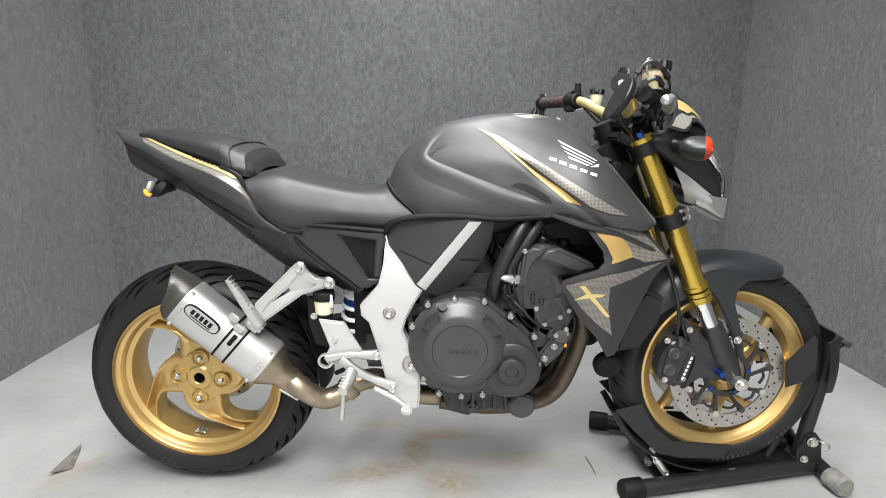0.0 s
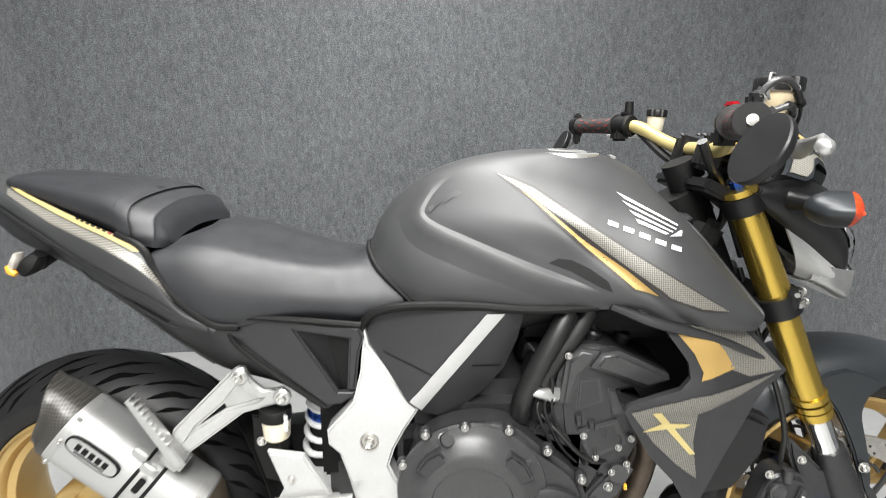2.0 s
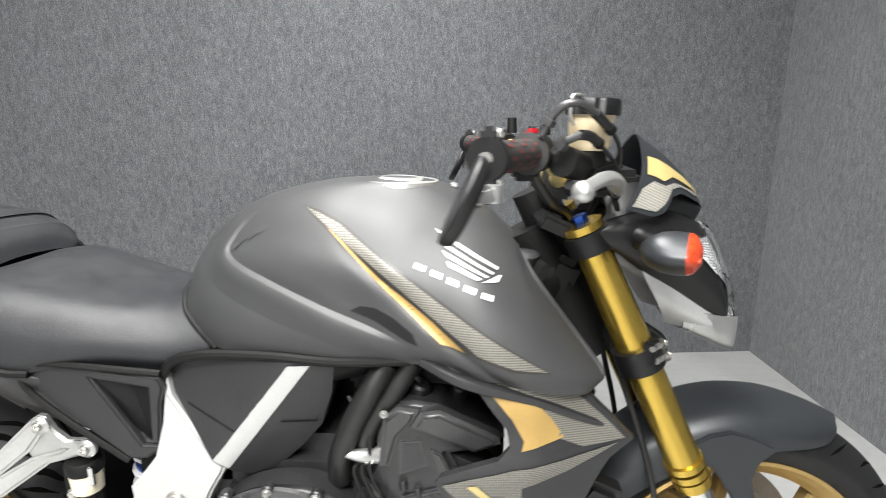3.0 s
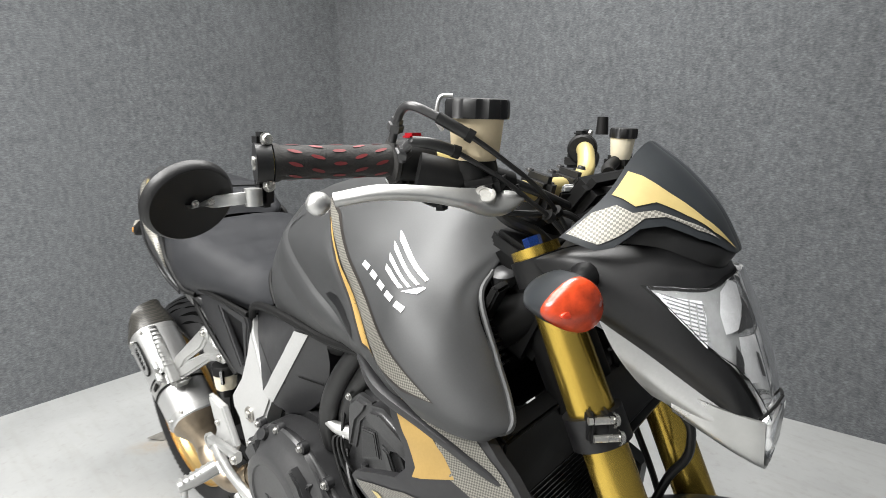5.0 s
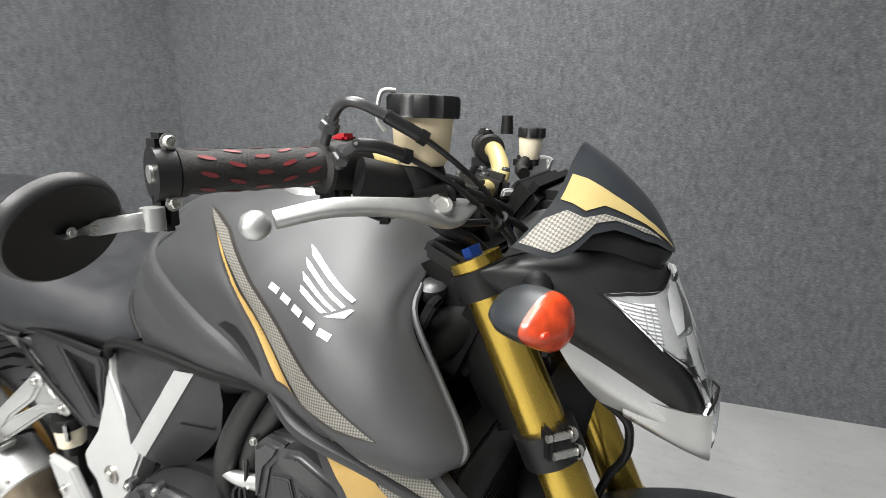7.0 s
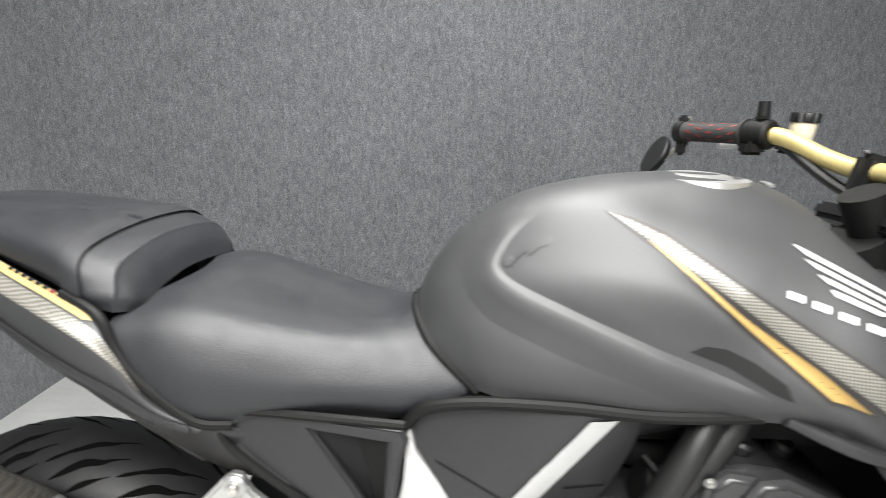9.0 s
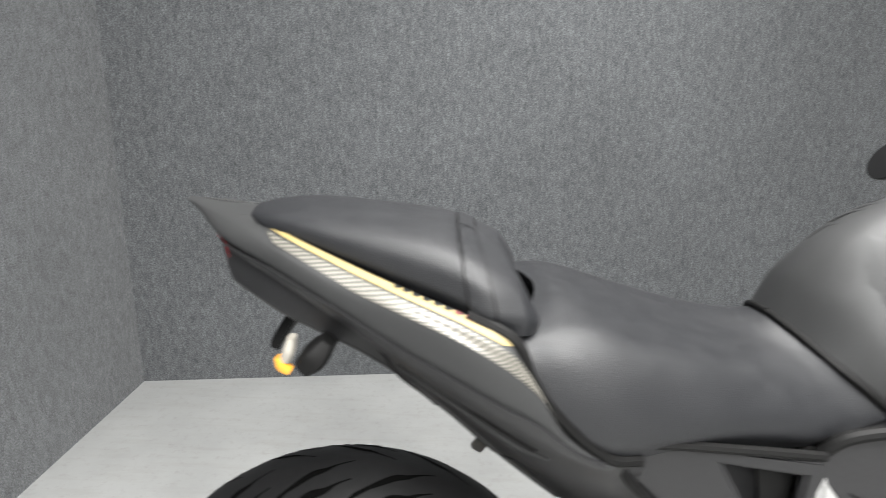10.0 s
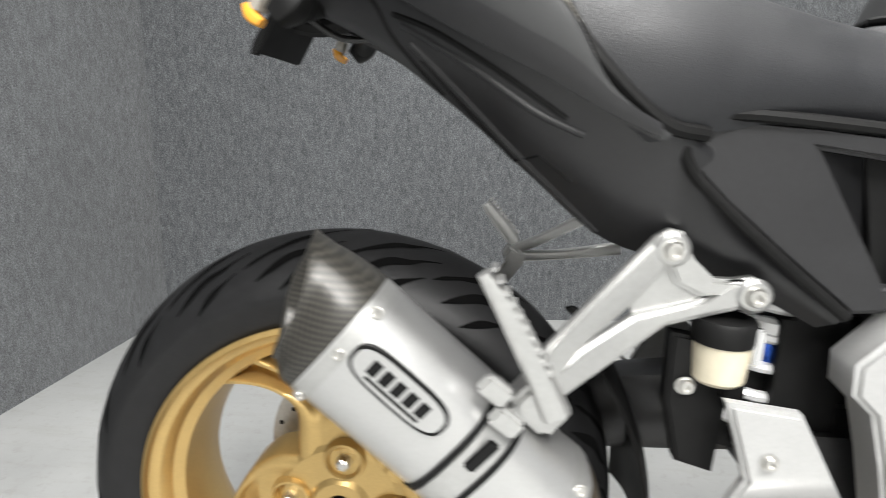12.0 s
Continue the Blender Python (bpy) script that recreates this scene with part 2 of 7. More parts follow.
DISC = surface("ground_steel_disc", (0.46, 0.44, 0.41), 0.34, 0.9, 0.12, 90, rough_vary=0.08)
MIRRORGLASS = surface("mirror_glass", (0.8, 0.8, 0.8), 0.02, 1.0, 0.0, rough_vary=0.0)


# ---- modelling helpers ----
def spline(pts, n=6, closed=False):
    """A smooth line through the points, n steps to each span."""
    p = [Vector(q) for q in pts]
    out, m = [], len(p)
    for i in range(m if closed else m - 1):
        if closed:
            a, b, c, d = (p[(i + k) % m] for k in (-1, 0, 1, 2))
        else:
            b, c = p[i], p[i + 1]
            a = p[i - 1] if i else b * 2 - c
            d = p[i + 2] if i + 2 < m else c * 2 - b
        for k in range(n):
            t = k / n
            out.append(0.5 * (2 * b + (c - a) * t + (2 * a - 5 * b + 4 * c - d) * t * t + (3 * b - a - 3 * c + d) * t ** 3))
    if not closed:
        out.append(p[-1])
    return out


def shade(me, angle=35):
    me.polygons.foreach_set("use_smooth", [True] * len(me.polygons))
    me.set_sharp_from_angle(angle=radians(angle))


def part(name, bm, material, parent=None, label="", xf=None, angle=35):
    """Links a bmesh as one mesh object under a thing or a part."""
    if xf is not None:
        bm.transform(xf)
    bmesh.ops.recalc_face_normals(bm, faces=bm.faces)
    me = bpy.data.meshes.new(name)
    bm.to_mesh(me)
    bm.free()
    me.materials.append(material)
    shade(me, angle)
    return tagged(attach(new(name, me), parent), label)


def attach(ob, parent):
    """Parents ob and leaves it where it stands in the world."""
    ob.parent = parent
    if parent is not None and parent.type == "EMPTY":
        ob.matrix_parent_inverse = Matrix.Translation(-parent.location)
    return ob


def mirror_y(bm):
    bm.transform(Matrix.Scale(-1, 4, (0, 1, 0)))
    bmesh.ops.reverse_faces(bm, faces=bm.faces)
    return bm


def joined(*bms):
    out = bmesh.new()
    for bm in bms:
        me = bpy.data.meshes.new("join")
        bm.to_mesh(me)
        bm.free()
        out.from_mesh(me)
        bpy.data.meshes.remove(me)
    return out


def grid_bm(g, thick=0.0, closed_v=False):
    """A sheet over a grid of points; thick: given depth on its inner side, with closed rims."""
    nu, nv = len(g), len(g[0])
    bm = bmesh.new()
    rows = [[bm.verts.new(q) for q in row] for row in g]
    last = nv if closed_v else nv - 1
    for i in range(nu - 1):
        for j in range(last):
            k = (j + 1) % nv
            bm.faces.new((rows[i][j], rows[i + 1][j], rows[i + 1][k], rows[i][k]))
    if thick:
        bm.normal_update()
        inner = [[bm.verts.new(v.co - v.normal * thick) for v in row] for row in rows]
        for i in range(nu - 1):
            for j in range(last):
                k = (j + 1) % nv
                bm.faces.new((inner[i][k], inner[i + 1][k], inner[i + 1][j], inner[i][j]))
        for i in range(nu - 1):
            if not closed_v:
                bm.faces.new((rows[i][0], inner[i][0], inner[i + 1][0], rows[i + 1][0]))
                bm.faces.new((rows[i + 1][-1], inner[i + 1][-1], inner[i][-1], rows[i][-1]))
        for j in range(last):
            k = (j + 1) % nv
            bm.faces.new((rows[0][k], inner[0][k], inner[0][j], rows[0][j]))
            bm.faces.new((rows[-1][j], inner[-1][j], inner[-1][k], rows[-1][k]))
    return bm


def dense(stations, nu=6, nv=6, both=False):
    """Stations of points to a smooth grid. both: each station runs to the middle and is carried on, mirrored, to the other side."""
    rings = []
    for st in stations:
        pts = [Vector(q) for q in st]
        if both:
            pts = pts + [Vector((q.x, -q.y, q.z)) for q in reversed(pts[:-1])]
        rings.append(spline(pts, nv))
    cols = [spline([r[j] for r in rings], nu) for j in range(len(rings[0]))]
    return [[cols[j][i] for j in range(len(cols))] for i in range(len(cols[0]))]


def plate(outline, y0, y1, bevel=0.003, segs=2, smooth=0):
    """A flat piece cut to an outline in x, z, between two depths, with rounded edges."""
    pts = [(q[0], 0, q[1]) for q in outline]
    if smooth:
        pts = spline(pts, smooth, True)
    bm = bmesh.new()
    f = bm.faces.new([bm.verts.new((q[0], y0, q[2])) for q in pts])
    ext = bmesh.ops.extrude_face_region(bm, geom=[f])
    bmesh.ops.translate(bm, verts=[v for v in ext["geom"] if isinstance(v, bmesh.types.BMVert)], vec=(0, y1 - y0, 0))
    if bevel:
        rim = [e for e in bm.edges if abs(e.verts[0].co.y - e.verts[1].co.y) < 1e-6]
        bmesh.ops.bevel(bm, geom=rim, offset=bevel, segments=segs, affect="EDGES", clamp_overlap=True)
    bmesh.ops.triangulate(bm, faces=[g for g in bm.faces if len(g.verts) > 4])
    return bm


def tube(pts, r, seg=12, n=6, caps=True):
    """A round bar or hose along a smooth line; r: one radius or one to each given point."""
    line = spline(pts, n) if n > 1 else [Vector(p) for p in pts]
    rs = [r] * len(line) if isinstance(r, (int, float)) else [q.x for q in (spline([(x, 0, 0) for x in r], n) if n > 1 else [Vector((x, 0, 0)) for x in r])]
    up, rows = None, []
    for i, p in enumerate(line):
        d = (line[min(i + 1, len(line) - 1)] - line[max(i - 1, 0)]).normalized()
        if up is None:
            up = d.orthogonal().normalized()
        up = (up - d * up.dot(d)).normalized()
        side = d.cross(up)
        rows.append([p + (up * math.cos(a) + side * math.sin(a)) * rs[i] for a in (2 * math.pi * k / seg for k in range(seg))])
    bm = grid_bm(rows, closed_v=True)
    if caps:
        bm.verts.ensure_lookup_table()
        bm.faces.new(list(bm.verts)[:seg][::-1])
        bm.faces.new(list(bm.verts)[-seg:])
    return bm


def lathe(profile, at, axis, seg=32, caps=True):
    """A turned piece: (radius, distance along the axis) pairs round an axis."""
    d = Vector(axis).normalized()
    u = d.orthogonal().normalized()
    w = d.cross(u)
    c = Vector(at)
    rows = [[c + d * a + (u * math.cos(t) + w * math.sin(t)) * max(r, 1e-4) for t in (2 * math.pi * k / seg for k in range(seg))] for r, a in profile]
    bm = grid_bm(rows, closed_v=True)
    if caps:
        bm.verts.ensure_lookup_table()
        vs = list(bm.verts)
        if profile[0][0] > 1e-3:
            bm.faces.new(vs[:seg][::-1])
        if profile[-1][0] > 1e-3:
            bm.faces.new(vs[-seg:])
    return bm


def block(centre, size, bevel=0.004, turn=(0, 0, 0), segs=2):
    bm = bmesh.new()
    bmesh.ops.create_cube(bm, size=1.0)
    bm.transform(Matrix.Diagonal((*size, 1)))
    if bevel:
        bmesh.ops.bevel(bm, geom=list(bm.edges), offset=min(bevel, min(size) * 0.45), segments=segs, affect="EDGES")
    bm.transform(pose(*centre, *turn))
    return bm


BOLTS = {}


def bolt(parent, at, r=0.005, axis=(0, -1, 0), material=None, name="bolt", xf=None):
    """A socket-head bolt with its hollow, standing on a face."""
    material = material or STEEL
    if material.name not in BOLTS:
        bm = lathe([(0.0, 0.35), (0.45, 0.35), (0.5, 0.75), (0.85, 0.8), (1.0, 0.6), (1.0, 0.15), (1.25, 0.1), (1.25, 0.0)], (0, 0, 0), (0, 0, 1), 12, False)
        bmesh.ops.recalc_face_normals(bm, faces=bm.faces)
        me = bpy.data.meshes.new("bolt")
        bm.to_mesh(me)
        bm.free()
        me.materials.append(material)
        shade(me, 40)
        BOLTS[material.name] = me
    ob = new(name, BOLTS[material.name])
    m = Matrix.Translation(at) @ Vector(axis).to_track_quat("Z", "Y").to_matrix().to_4x4() @ Matrix.Scale(r, 4)
    ob.matrix_basis = (xf @ m) if xf is not None else m
    return attach(ob, parent)


def tree_of(bm):
    return BVHTree.FromBMesh(bm)


def cut_sheet(outline, cell):
    """A flat face of the outline (two numbers a point), cut into cells."""
    bm = bmesh.new()
    bm.faces.new([bm.verts.new((q[0], 0, q[1])) for q in outline])
    for axis, k in (((1, 0, 0), 0), ((0, 0, 1), 1)):
        lo, hi = min(q[k] for q in outline), max(q[k] for q in outline)
        for i in range(1, int((hi - lo) / cell) + 1):
            co = (lo + i * cell, 0, 0) if k == 0 else (0, 0, lo + i * cell)
            bmesh.ops.bisect_plane(bm, geom=list(bm.verts) + list(bm.edges) + list(bm.faces), dist=1e-6, plane_co=co, plane_no=axis)
    bmesh.ops.triangulate(bm, faces=[f for f in bm.faces if len(f.verts) > 4])
    return bm


def decal(outline, tree, offset=0.0012, cell=0.012, side=-1, smooth=0):
    """A thin printed film that lies on a surface, its outline given in x, z."""
    if smooth:
        outline = [(q.x, q.z) for q in spline([(a, 0, b) for a, b in outline], smooth, True)]
    bm = cut_sheet(outline, cell)
    for v in bm.verts:
        hit, n, _, _ = tree.ray_cast(Vector((v.co.x, side * 1.0, v.co.z)), Vector((0, -side, 0)))
        if hit is None:
            hit, n, _, _ = tree.find_nearest(Vector((v.co.x, side * 0.16, v.co.z)))
        if n.y * side < 0:
            n = -n
        v.co = hit + n * offset
    return bm


def mapped(outline, g, offset=0.0015, cell=0.03, flip=1):
    """A patch of the grid surface g: the outline is in shares of its length and width."""
    nu, nv = len(g) - 1, len(g[0]) - 1

    def at(u, v):
        x, y = min(max(u, 0), 1) * nu, min(max(v, 0), 1) * nv
        i, j = min(int(x), nu - 1), min(int(y), nv - 1)
        a, b = x - i, y - j
        p = g[i][j] * (1 - a) * (1 - b) + g[i + 1][j] * a * (1 - b) + g[i][j + 1] * (1 - a) * b + g[i + 1][j + 1] * a * b
        n = (g[i + 1][j] - g[i][j]).cross(g[i][j + 1] - g[i][j])
        return p + n.normalized() * offset * flip
    bm = cut_sheet(outline, cell)
    for v in bm.verts:
        v.co = at(v.co.x, v.co.z)
    return bm


def thing(name, label, category, at=(0, 0, 0), **more):
    ob = new(name)
    ob.location = at
    return tagged(ob, label, category, **more)


# ---- the booth ----
def wall(name, a, b, height, thick, label, material=None):
    """An upright wall whose inner face runs from a to b, the room on its left."""
    a, b = Vector((*a, 0)), Vector((*b, 0))
    d = (b - a).normalized()
    out = Vector((d.y, -d.x, 0)) * thick
    bm = bmesh.new()
    lo = [bm.verts.new(p) for p in (a, b, b + out, a + out)]
    hi = [bm.verts.new(v.co + Vector((0, 0, height))) for v in lo]
    bm.faces.new(lo[::-1])
    bm.faces.new(hi)
    for i in range(4):
        bm.faces.new((lo[i], lo[(i + 1) % 4], hi[(i + 1) % 4], hi[i]))
    return tagged(part(name, bm, material or CARPET), label, "wall", kind="structure")


LB, RB, RF, LF = (-1.055, 1.322), (2.27, 1.700), (2.66, -3.2), (-1.03, -3.2)
WALL_LABEL = "grey needle-felt carpet covering the whole wall"
wall("wall_back", RB, LB, CEILING, 0.1, WALL_LABEL)
wall("wall_left", LB, LF, CEILING, 0.1, WALL_LABEL)
wall("wall_right", RF, RB, CEILING, 0.1, WALL_LABEL)
# Unseen front wall, kept white to bounce light onto the motorcycle's side.
wall("wall_front_bounce", LF, RF, CEILING, 0.1, "plain white wall closing the booth, added unseen to bounce light", surface("bounce_white_paint", (0.68, 0.68, 0.67), 0.7, vary=0.05, grain=8))
floor = part("floor", block((0.9, -0.8, -0.05), (4.4, 5.4, 0.1), 0), FLOOR)
tagged(floor, "light grey painted floor with scuffs and rusty stains", "floor", kind="structure")
ceiling = part("ceiling", block((0.9, -0.8, CEILING + 0.05), (4.4, 5.4, 0.1), 0), CEIL)
tagged(ceiling, "plain off-white painted ceiling of the booth", "ceiling", kind="structure")

glow, gnt, gb = make_mat("lamp_diffuser")
gb.inputs["Emission Color"].default_value = (1, 0.985, 0.955, 1)
gb.inputs["Emission Strength"].default_value = 3.0
gb.inputs["Base Color"].default_value = (0.8, 0.8, 0.8, 1)
for lx, ly, watts in LIGHTS:
    lt = thing("ceiling_light", "white flat ceiling light with a lit diffuser", "ceiling light", (lx, ly, CEILING), group="ceiling lights")
    part("diffuser", block((lx, ly, CEILING - 0.035), (0.5, 1.16, 0.03), 0.004), glow, lt)
    for sx, sy, w, d in ((0.26, 0, 0.025, 1.22), (-0.26, 0, 0.025, 1.22), (0, 0.597, 0.495, 0.025), (0, -0.597, 0.495, 0.025)):
        part("rim", block((lx + sx, ly + sy, CEILING - 0.028), (w, d, 0.056), 0.003), CEIL, lt)

# a torn flap of floor sheet
flap = bmesh.new()
fl = [(-0.449, -0.062), (-0.410, -0.024), (-0.430, 0.030), (-0.452, 0.084)]
fv = [flap.verts.new((x, y, 0.0025 + 0.012 * (i in (0, 3)))) for i, (x, y) in enumerate(fl)]
fw = [flap.verts.new((v.co.x, v.co.y, v.co.z - 0.0018)) for v in fv]
flap.faces.new(fv)
flap.faces.new(fw[::-1])
for i in range(4):
    flap.faces.new((fv[i], fw[i], fw[(i + 1) % 4], fv[(i + 1) % 4]))
tagged(part("floor_flap", flap, surface("torn_sheet", (0.20, 0.19, 0.17), 0.6, vary=0.5, grain=30)), "torn dark edge of floor covering curling up", "floor patch", kind="structure")

twig = part("twig", tube([(1.101, 0.066, 0.0018), (1.103, 0.040, 0.0022), (1.108, 0.005, 0.0018), (1.109, -0.022, 0.0016)], [0.0012, 0.0016, 0.0014, 0.0008], 6, 4), surface("dry_twig", (0.13, 0.09, 0.05), 0.8, vary=0.3))
tagged(twig, "thin dry brown twig lying on the painted floor", "twig")

# ---- the motorcycle ----
bike = thing("motorcycle", "graphite grey naked sport motorcycle with gold wheels on a wheel chock", "motorcycle")
STEER_AT = Vector((1.118, 0, 0.95))
RAKE = radians(25.2)
STEER_AXIS = Vector((-math.sin(RAKE), 0, math.cos(RAKE)))
STEER = Matrix.Translation(STEER_AT) @ Matrix.Rotation(radians(3.6), 4, STEER_AXIS) @ Matrix.Translation(-STEER_AT)

FORK = Matrix.Translation((-0.017, 0, 0.006)) @ STEER
FORK_LOW = FORK @ Matrix.Translation((0.012, 0, -0.004))


# -- wheels --
def ribbon(path, ws, ds, seg=12, n=6):
    """A flat-oval arm along a line in x, z: half widths in the plane, half depths across it."""
    line = spline(path, n)
    wl = [q.x for q in spline([(w, 0, 0) for w in ws], n)]
    dl = [q.x for q in spline([(d, 0, 0) for d in ds], n)]
    rows = []
    for i, p in enumerate(line):
        d = (line[min(i + 1, len(line) - 1)] - line[max(i - 1, 0)])
        nrm = Vector((-d.z, 0, d.x)).normalized()
        row = []
        for k in range(seg):
            a = 2 * math.pi * k / seg
            c, s = math.cos(a), math.sin(a)
            row.append(p + nrm * wl[i] * math.copysign(abs(c) ** 0.65, c) + Vector((0, 1, 0)) * dl[i] * math.copysign(abs(s) ** 0.65, s))
        rows.append(row)
    bm = grid_bm(rows, closed_v=True)
    bm.verts.ensure_lookup_table()
    vs = list(bm.verts)
    bm.faces.new(vs[:seg][::-1])
    bm.faces.new(vs[-seg:])
    return bm


def polar(c, r, deg, y):
    return (c[0] + r * math.cos(radians(deg)), y, c[2] + r * math.sin(radians(deg)))


def tyre_profile(R, half, rim):
    h = R - rim
    side = [(rim + 0.004, -half * 0.70), (rim + 0.010, -half * 0.86), (rim + h * 0.33, -half * 0.97), (rim + h * 0.48, -half), (rim + h * 0.66, -half * 0.87),
            (rim + h * 0.825, -half * 0.62), (rim + h * 0.94, -half * 0.34), (rim + h * 0.995, -half * 0.1)]
    return [(q.x, q.y) for q in spline([(a, b, 0) for a, b in side + [(a, -b) for a, b in reversed(side)]], 3)]


def tread(c, prof, count, shapes, xf=None):
    """Slanted strips laid on the tread, near-black for the shade in its grooves, following the tyre's round."""
    pts = [(Vector((a, b, 0))) for a, b in prof]
    run = [0.0]
    for i in range(1, len(pts)):
        run.append(run[-1] + (pts[i] - pts[i - 1]).length)
    mid = run[-1] / 2

    def on(s, deg):
        s = min(max(s + mid, 0), run[-1] - 1e-6)
        i = max(k for k in range(len(run) - 1) if run[k] <= s)
        f = (s - run[i]) / (run[i + 1] - run[i])
        q = pts[i].lerp(pts[i + 1], f)
        r = q.x + 0.0006
        return Vector((c[0] + r * math.cos(radians(deg)), c[1] + q.y * 1.004, c[2] + r * math.sin(radians(deg))))
    verts, faces = [], []
    for k in range(count):
        base = 360.0 * k / count
        for line, width in shapes:
            for sgn in (-1, 1):
                ln = spline([(s * sgn, d + (180.0 / count if sgn > 0 else 0), 0) for s, d in line], 5)
                m = len(ln) - 1
                start = len(verts)
                for i, q in enumerate(ln):
                    w = width * (0.16 + 0.84 * math.sin(math.pi * (i / m) ** 1.5) ** 1.4)
                    t = (ln[min(i + 1, m)] - ln[max(i - 1, 0)])
                    t = Vector((t.x, t.y * 0.0055, 0)).normalized()
                    verts.append(on(q.x - t.y * w, base + q.y + t.x * w / 0.0055))
                    verts.append(on(q.x + t.y * w, base + q.y - t.x * w / 0.0055))
                    if i:
                        a = start + 2 * i
                        faces.append((a - 2, a - 1, a + 1, a))
    me = bpy.data.meshes.new("tread_groove_shade")
    me.from_pydata(verts, [], faces)
    bm = bmesh.new()
    bm.from_mesh(me)
    bpy.data.meshes.remove(me)
    return bm


# rear wheel
RC = (0.008, 0.0, 0.3115)
rear = part("rear_wheel", lathe([(0.0145, 0.02), (0.0145, -0.060), (0.017, -0.062), (0.030, -0.062), (0.036, -0.057), (0.068, -0.0545), (0.075, -0.050), (0.076, -0.02), (0.07, 0.03), (0.06, 0.06)], RC, (0, 1, 0), 48, False), GOLDRIM, bike, "gold four-spoke cast wheel with a treaded tyre", angle=28)
prof = tyre_profile(0.3115, 0.086, 0.217)
part("tyre", lathe(prof, RC, (0, 1, 0), 128, False), RUBBER, rear, "worn black road tyre")
grooves = [([(0.006, -11), (0.014, -7), (0.021, -4.5), (0.026, -1.5), (0.040, 3), (0.054, 8)], 0.0046), ([(0.034, -11), (0.042, -7.5), (0.050, -5), (0.056, -1), (0.072, 3), (0.084, 6)], 0.0060),
           ([(0.064, -9), (0.074, -6), (0.084, -3), (0.098, 0.5)], 0.0046), ([(0.040, 2), (0.050, 6), (0.062, 9.5)], 0.0030)]
tagged(part("tread_groove_shade", tread(RC, prof, 18, grooves), GROOVESHADE, rear), kind="stuff")
part("rim", lathe([(0.221, -0.080), (0.2262, -0.077), (0.2262, -0.074), (0.2225, -0.0725), (0.2195, -0.0725), (0.2175, -0.0705), (0.2130, -0.0675), (0.2105, -0.0665), (0.2070, -0.062), (0.2030, -0.052), (0.192, -0.044), (0.187, -0.02), (0.186, 0.0), (0.188, 0.03), (0.198, 0.05), (0.208, 0.066), (0.22, 0.078)], RC, (0, 1, 0), 128, False), GOLDRIM, rear, angle=24)
part("hub_bore", lathe([(0.0, -0.030), (0.0140, -0.030), (0.0143, -0.0605)], RC, (0, 1, 0), 24, False), BLACK, rear)
# each spoke sweeps between two window edges: raised rims with a hollow that deepens towards the wheel rim
EDGE_A = [(0.062, 120), (0.076, 133), (0.095, 147), (0.112, 164), (0.126, 178), (0.146, 192.5), (0.168, 202), (0.196, 210)]
EDGE_B = [(0.062, 232), (0.076, 221), (0.095, 212), (0.110, 207), (0.126, 206), (0.146, 210), (0.168, 217), (0.196, 228)]
for k in range(4):
    ea = spline([(r, d + 90 * k, 0) for r, d in EDGE_A], 5)
    eb = spline([(r, d + 90 * k, 0) for r, d in EDGE_B], 5)
    rows = []
    for i, (a, b) in enumerate(zip(ea, eb)):
        f = i / (len(ea) - 1)
        front = -0.054 + 0.012 * f
        dip = 0.024 * max(0.0, (f - 0.34) / 0.66) ** 0.7
        row = []
        for w, dy in ((0.0, 0.052), (0.0, 0.006), (0.03, 0.0015), (0.08, -0.001), (0.17, -0.001), (0.235, 0.002), (0.30, 0.002 + 0.75 * dip), (0.42, 0.003 + dip), (0.58, 0.003 + dip), (0.70, 0.002 + 0.75 * dip), (0.765, 0.002), (0.83, -0.001), (0.92, -0.001), (0.97, 0.0015), (1.0, 0.006), (1.0, 0.052)):
            q = a.lerp(b, w)
            row.append(Vector(polar(RC, q.x, q.y, front + dy)))
        rows.append(row)
    part("spoke", grid_bm(rows, closed_v=True), GOLDRIM, rear, angle=50)
    nut_at = polar(RC, 0.058, 90 * k + 84, -0.056)
    part("nut_seat", lathe([(0.0135, 0.010), (0.0165, 0.009), (0.0185, -0.0035), (0.0205, -0.0062), (0.0225, -0.0058), (0.0240, -0.002), (0.0250, 0.006)], nut_at, (0, 1, 0), 28, False), GOLDRIM, rear)
    # Cup floor under the nut: its dark brown puts in the recess's shade.
    part("washer", lathe([(0.0, 0.0050), (0.0150, 0.0050), (0.0170, 0.009)], nut_at, (0, 1, 0), 20, False), HUBSHADE, rear)
    part("wheel_nut", lathe([(0.0, -0.013), (0.0050, -0.013), (0.0078, -0.011), (0.0088, 0.006)], nut_at, (0, 1, 0), 6, False), STEEL, rear, "bright hexagonal wheel nut", angle=20)
part("brake_disc", lathe([(0.085, 0.066), (0.128, 0.066), (0.128, 0.071), (0.085, 0.071), (0.085, 0.066)], RC, (0, 1, 0), 48, False), DISC, rear)
# Black dots on the disc paint the dark of its drilled holes.
for k in range(28):
    q = polar(RC, 0.108 + 0.010 * (k % 2), 360 * k / 28, 0.0656)
    part("disc_hole_dot", lathe([(0.0, 0), (0.0035, 0), (0.0035, 0.001)], q, (0, 1, 0), 8, False), BLACK, rear)
part("valve_stem", tube([polar(RC, 0.183, 263, -0.03), polar(RC, 0.160, 262, -0.055)], 0.004, 8, 2), STEEL, rear)
for k in range(3):
    part("balance_weight", block(polar(RC, 0.1835, 258 + 3.6 * k, -0.020), (0.0105, 0.024, 0.006), 0.0015, (0, -(258 + 3.6 * k + 90), 0)), STEEL, rear)


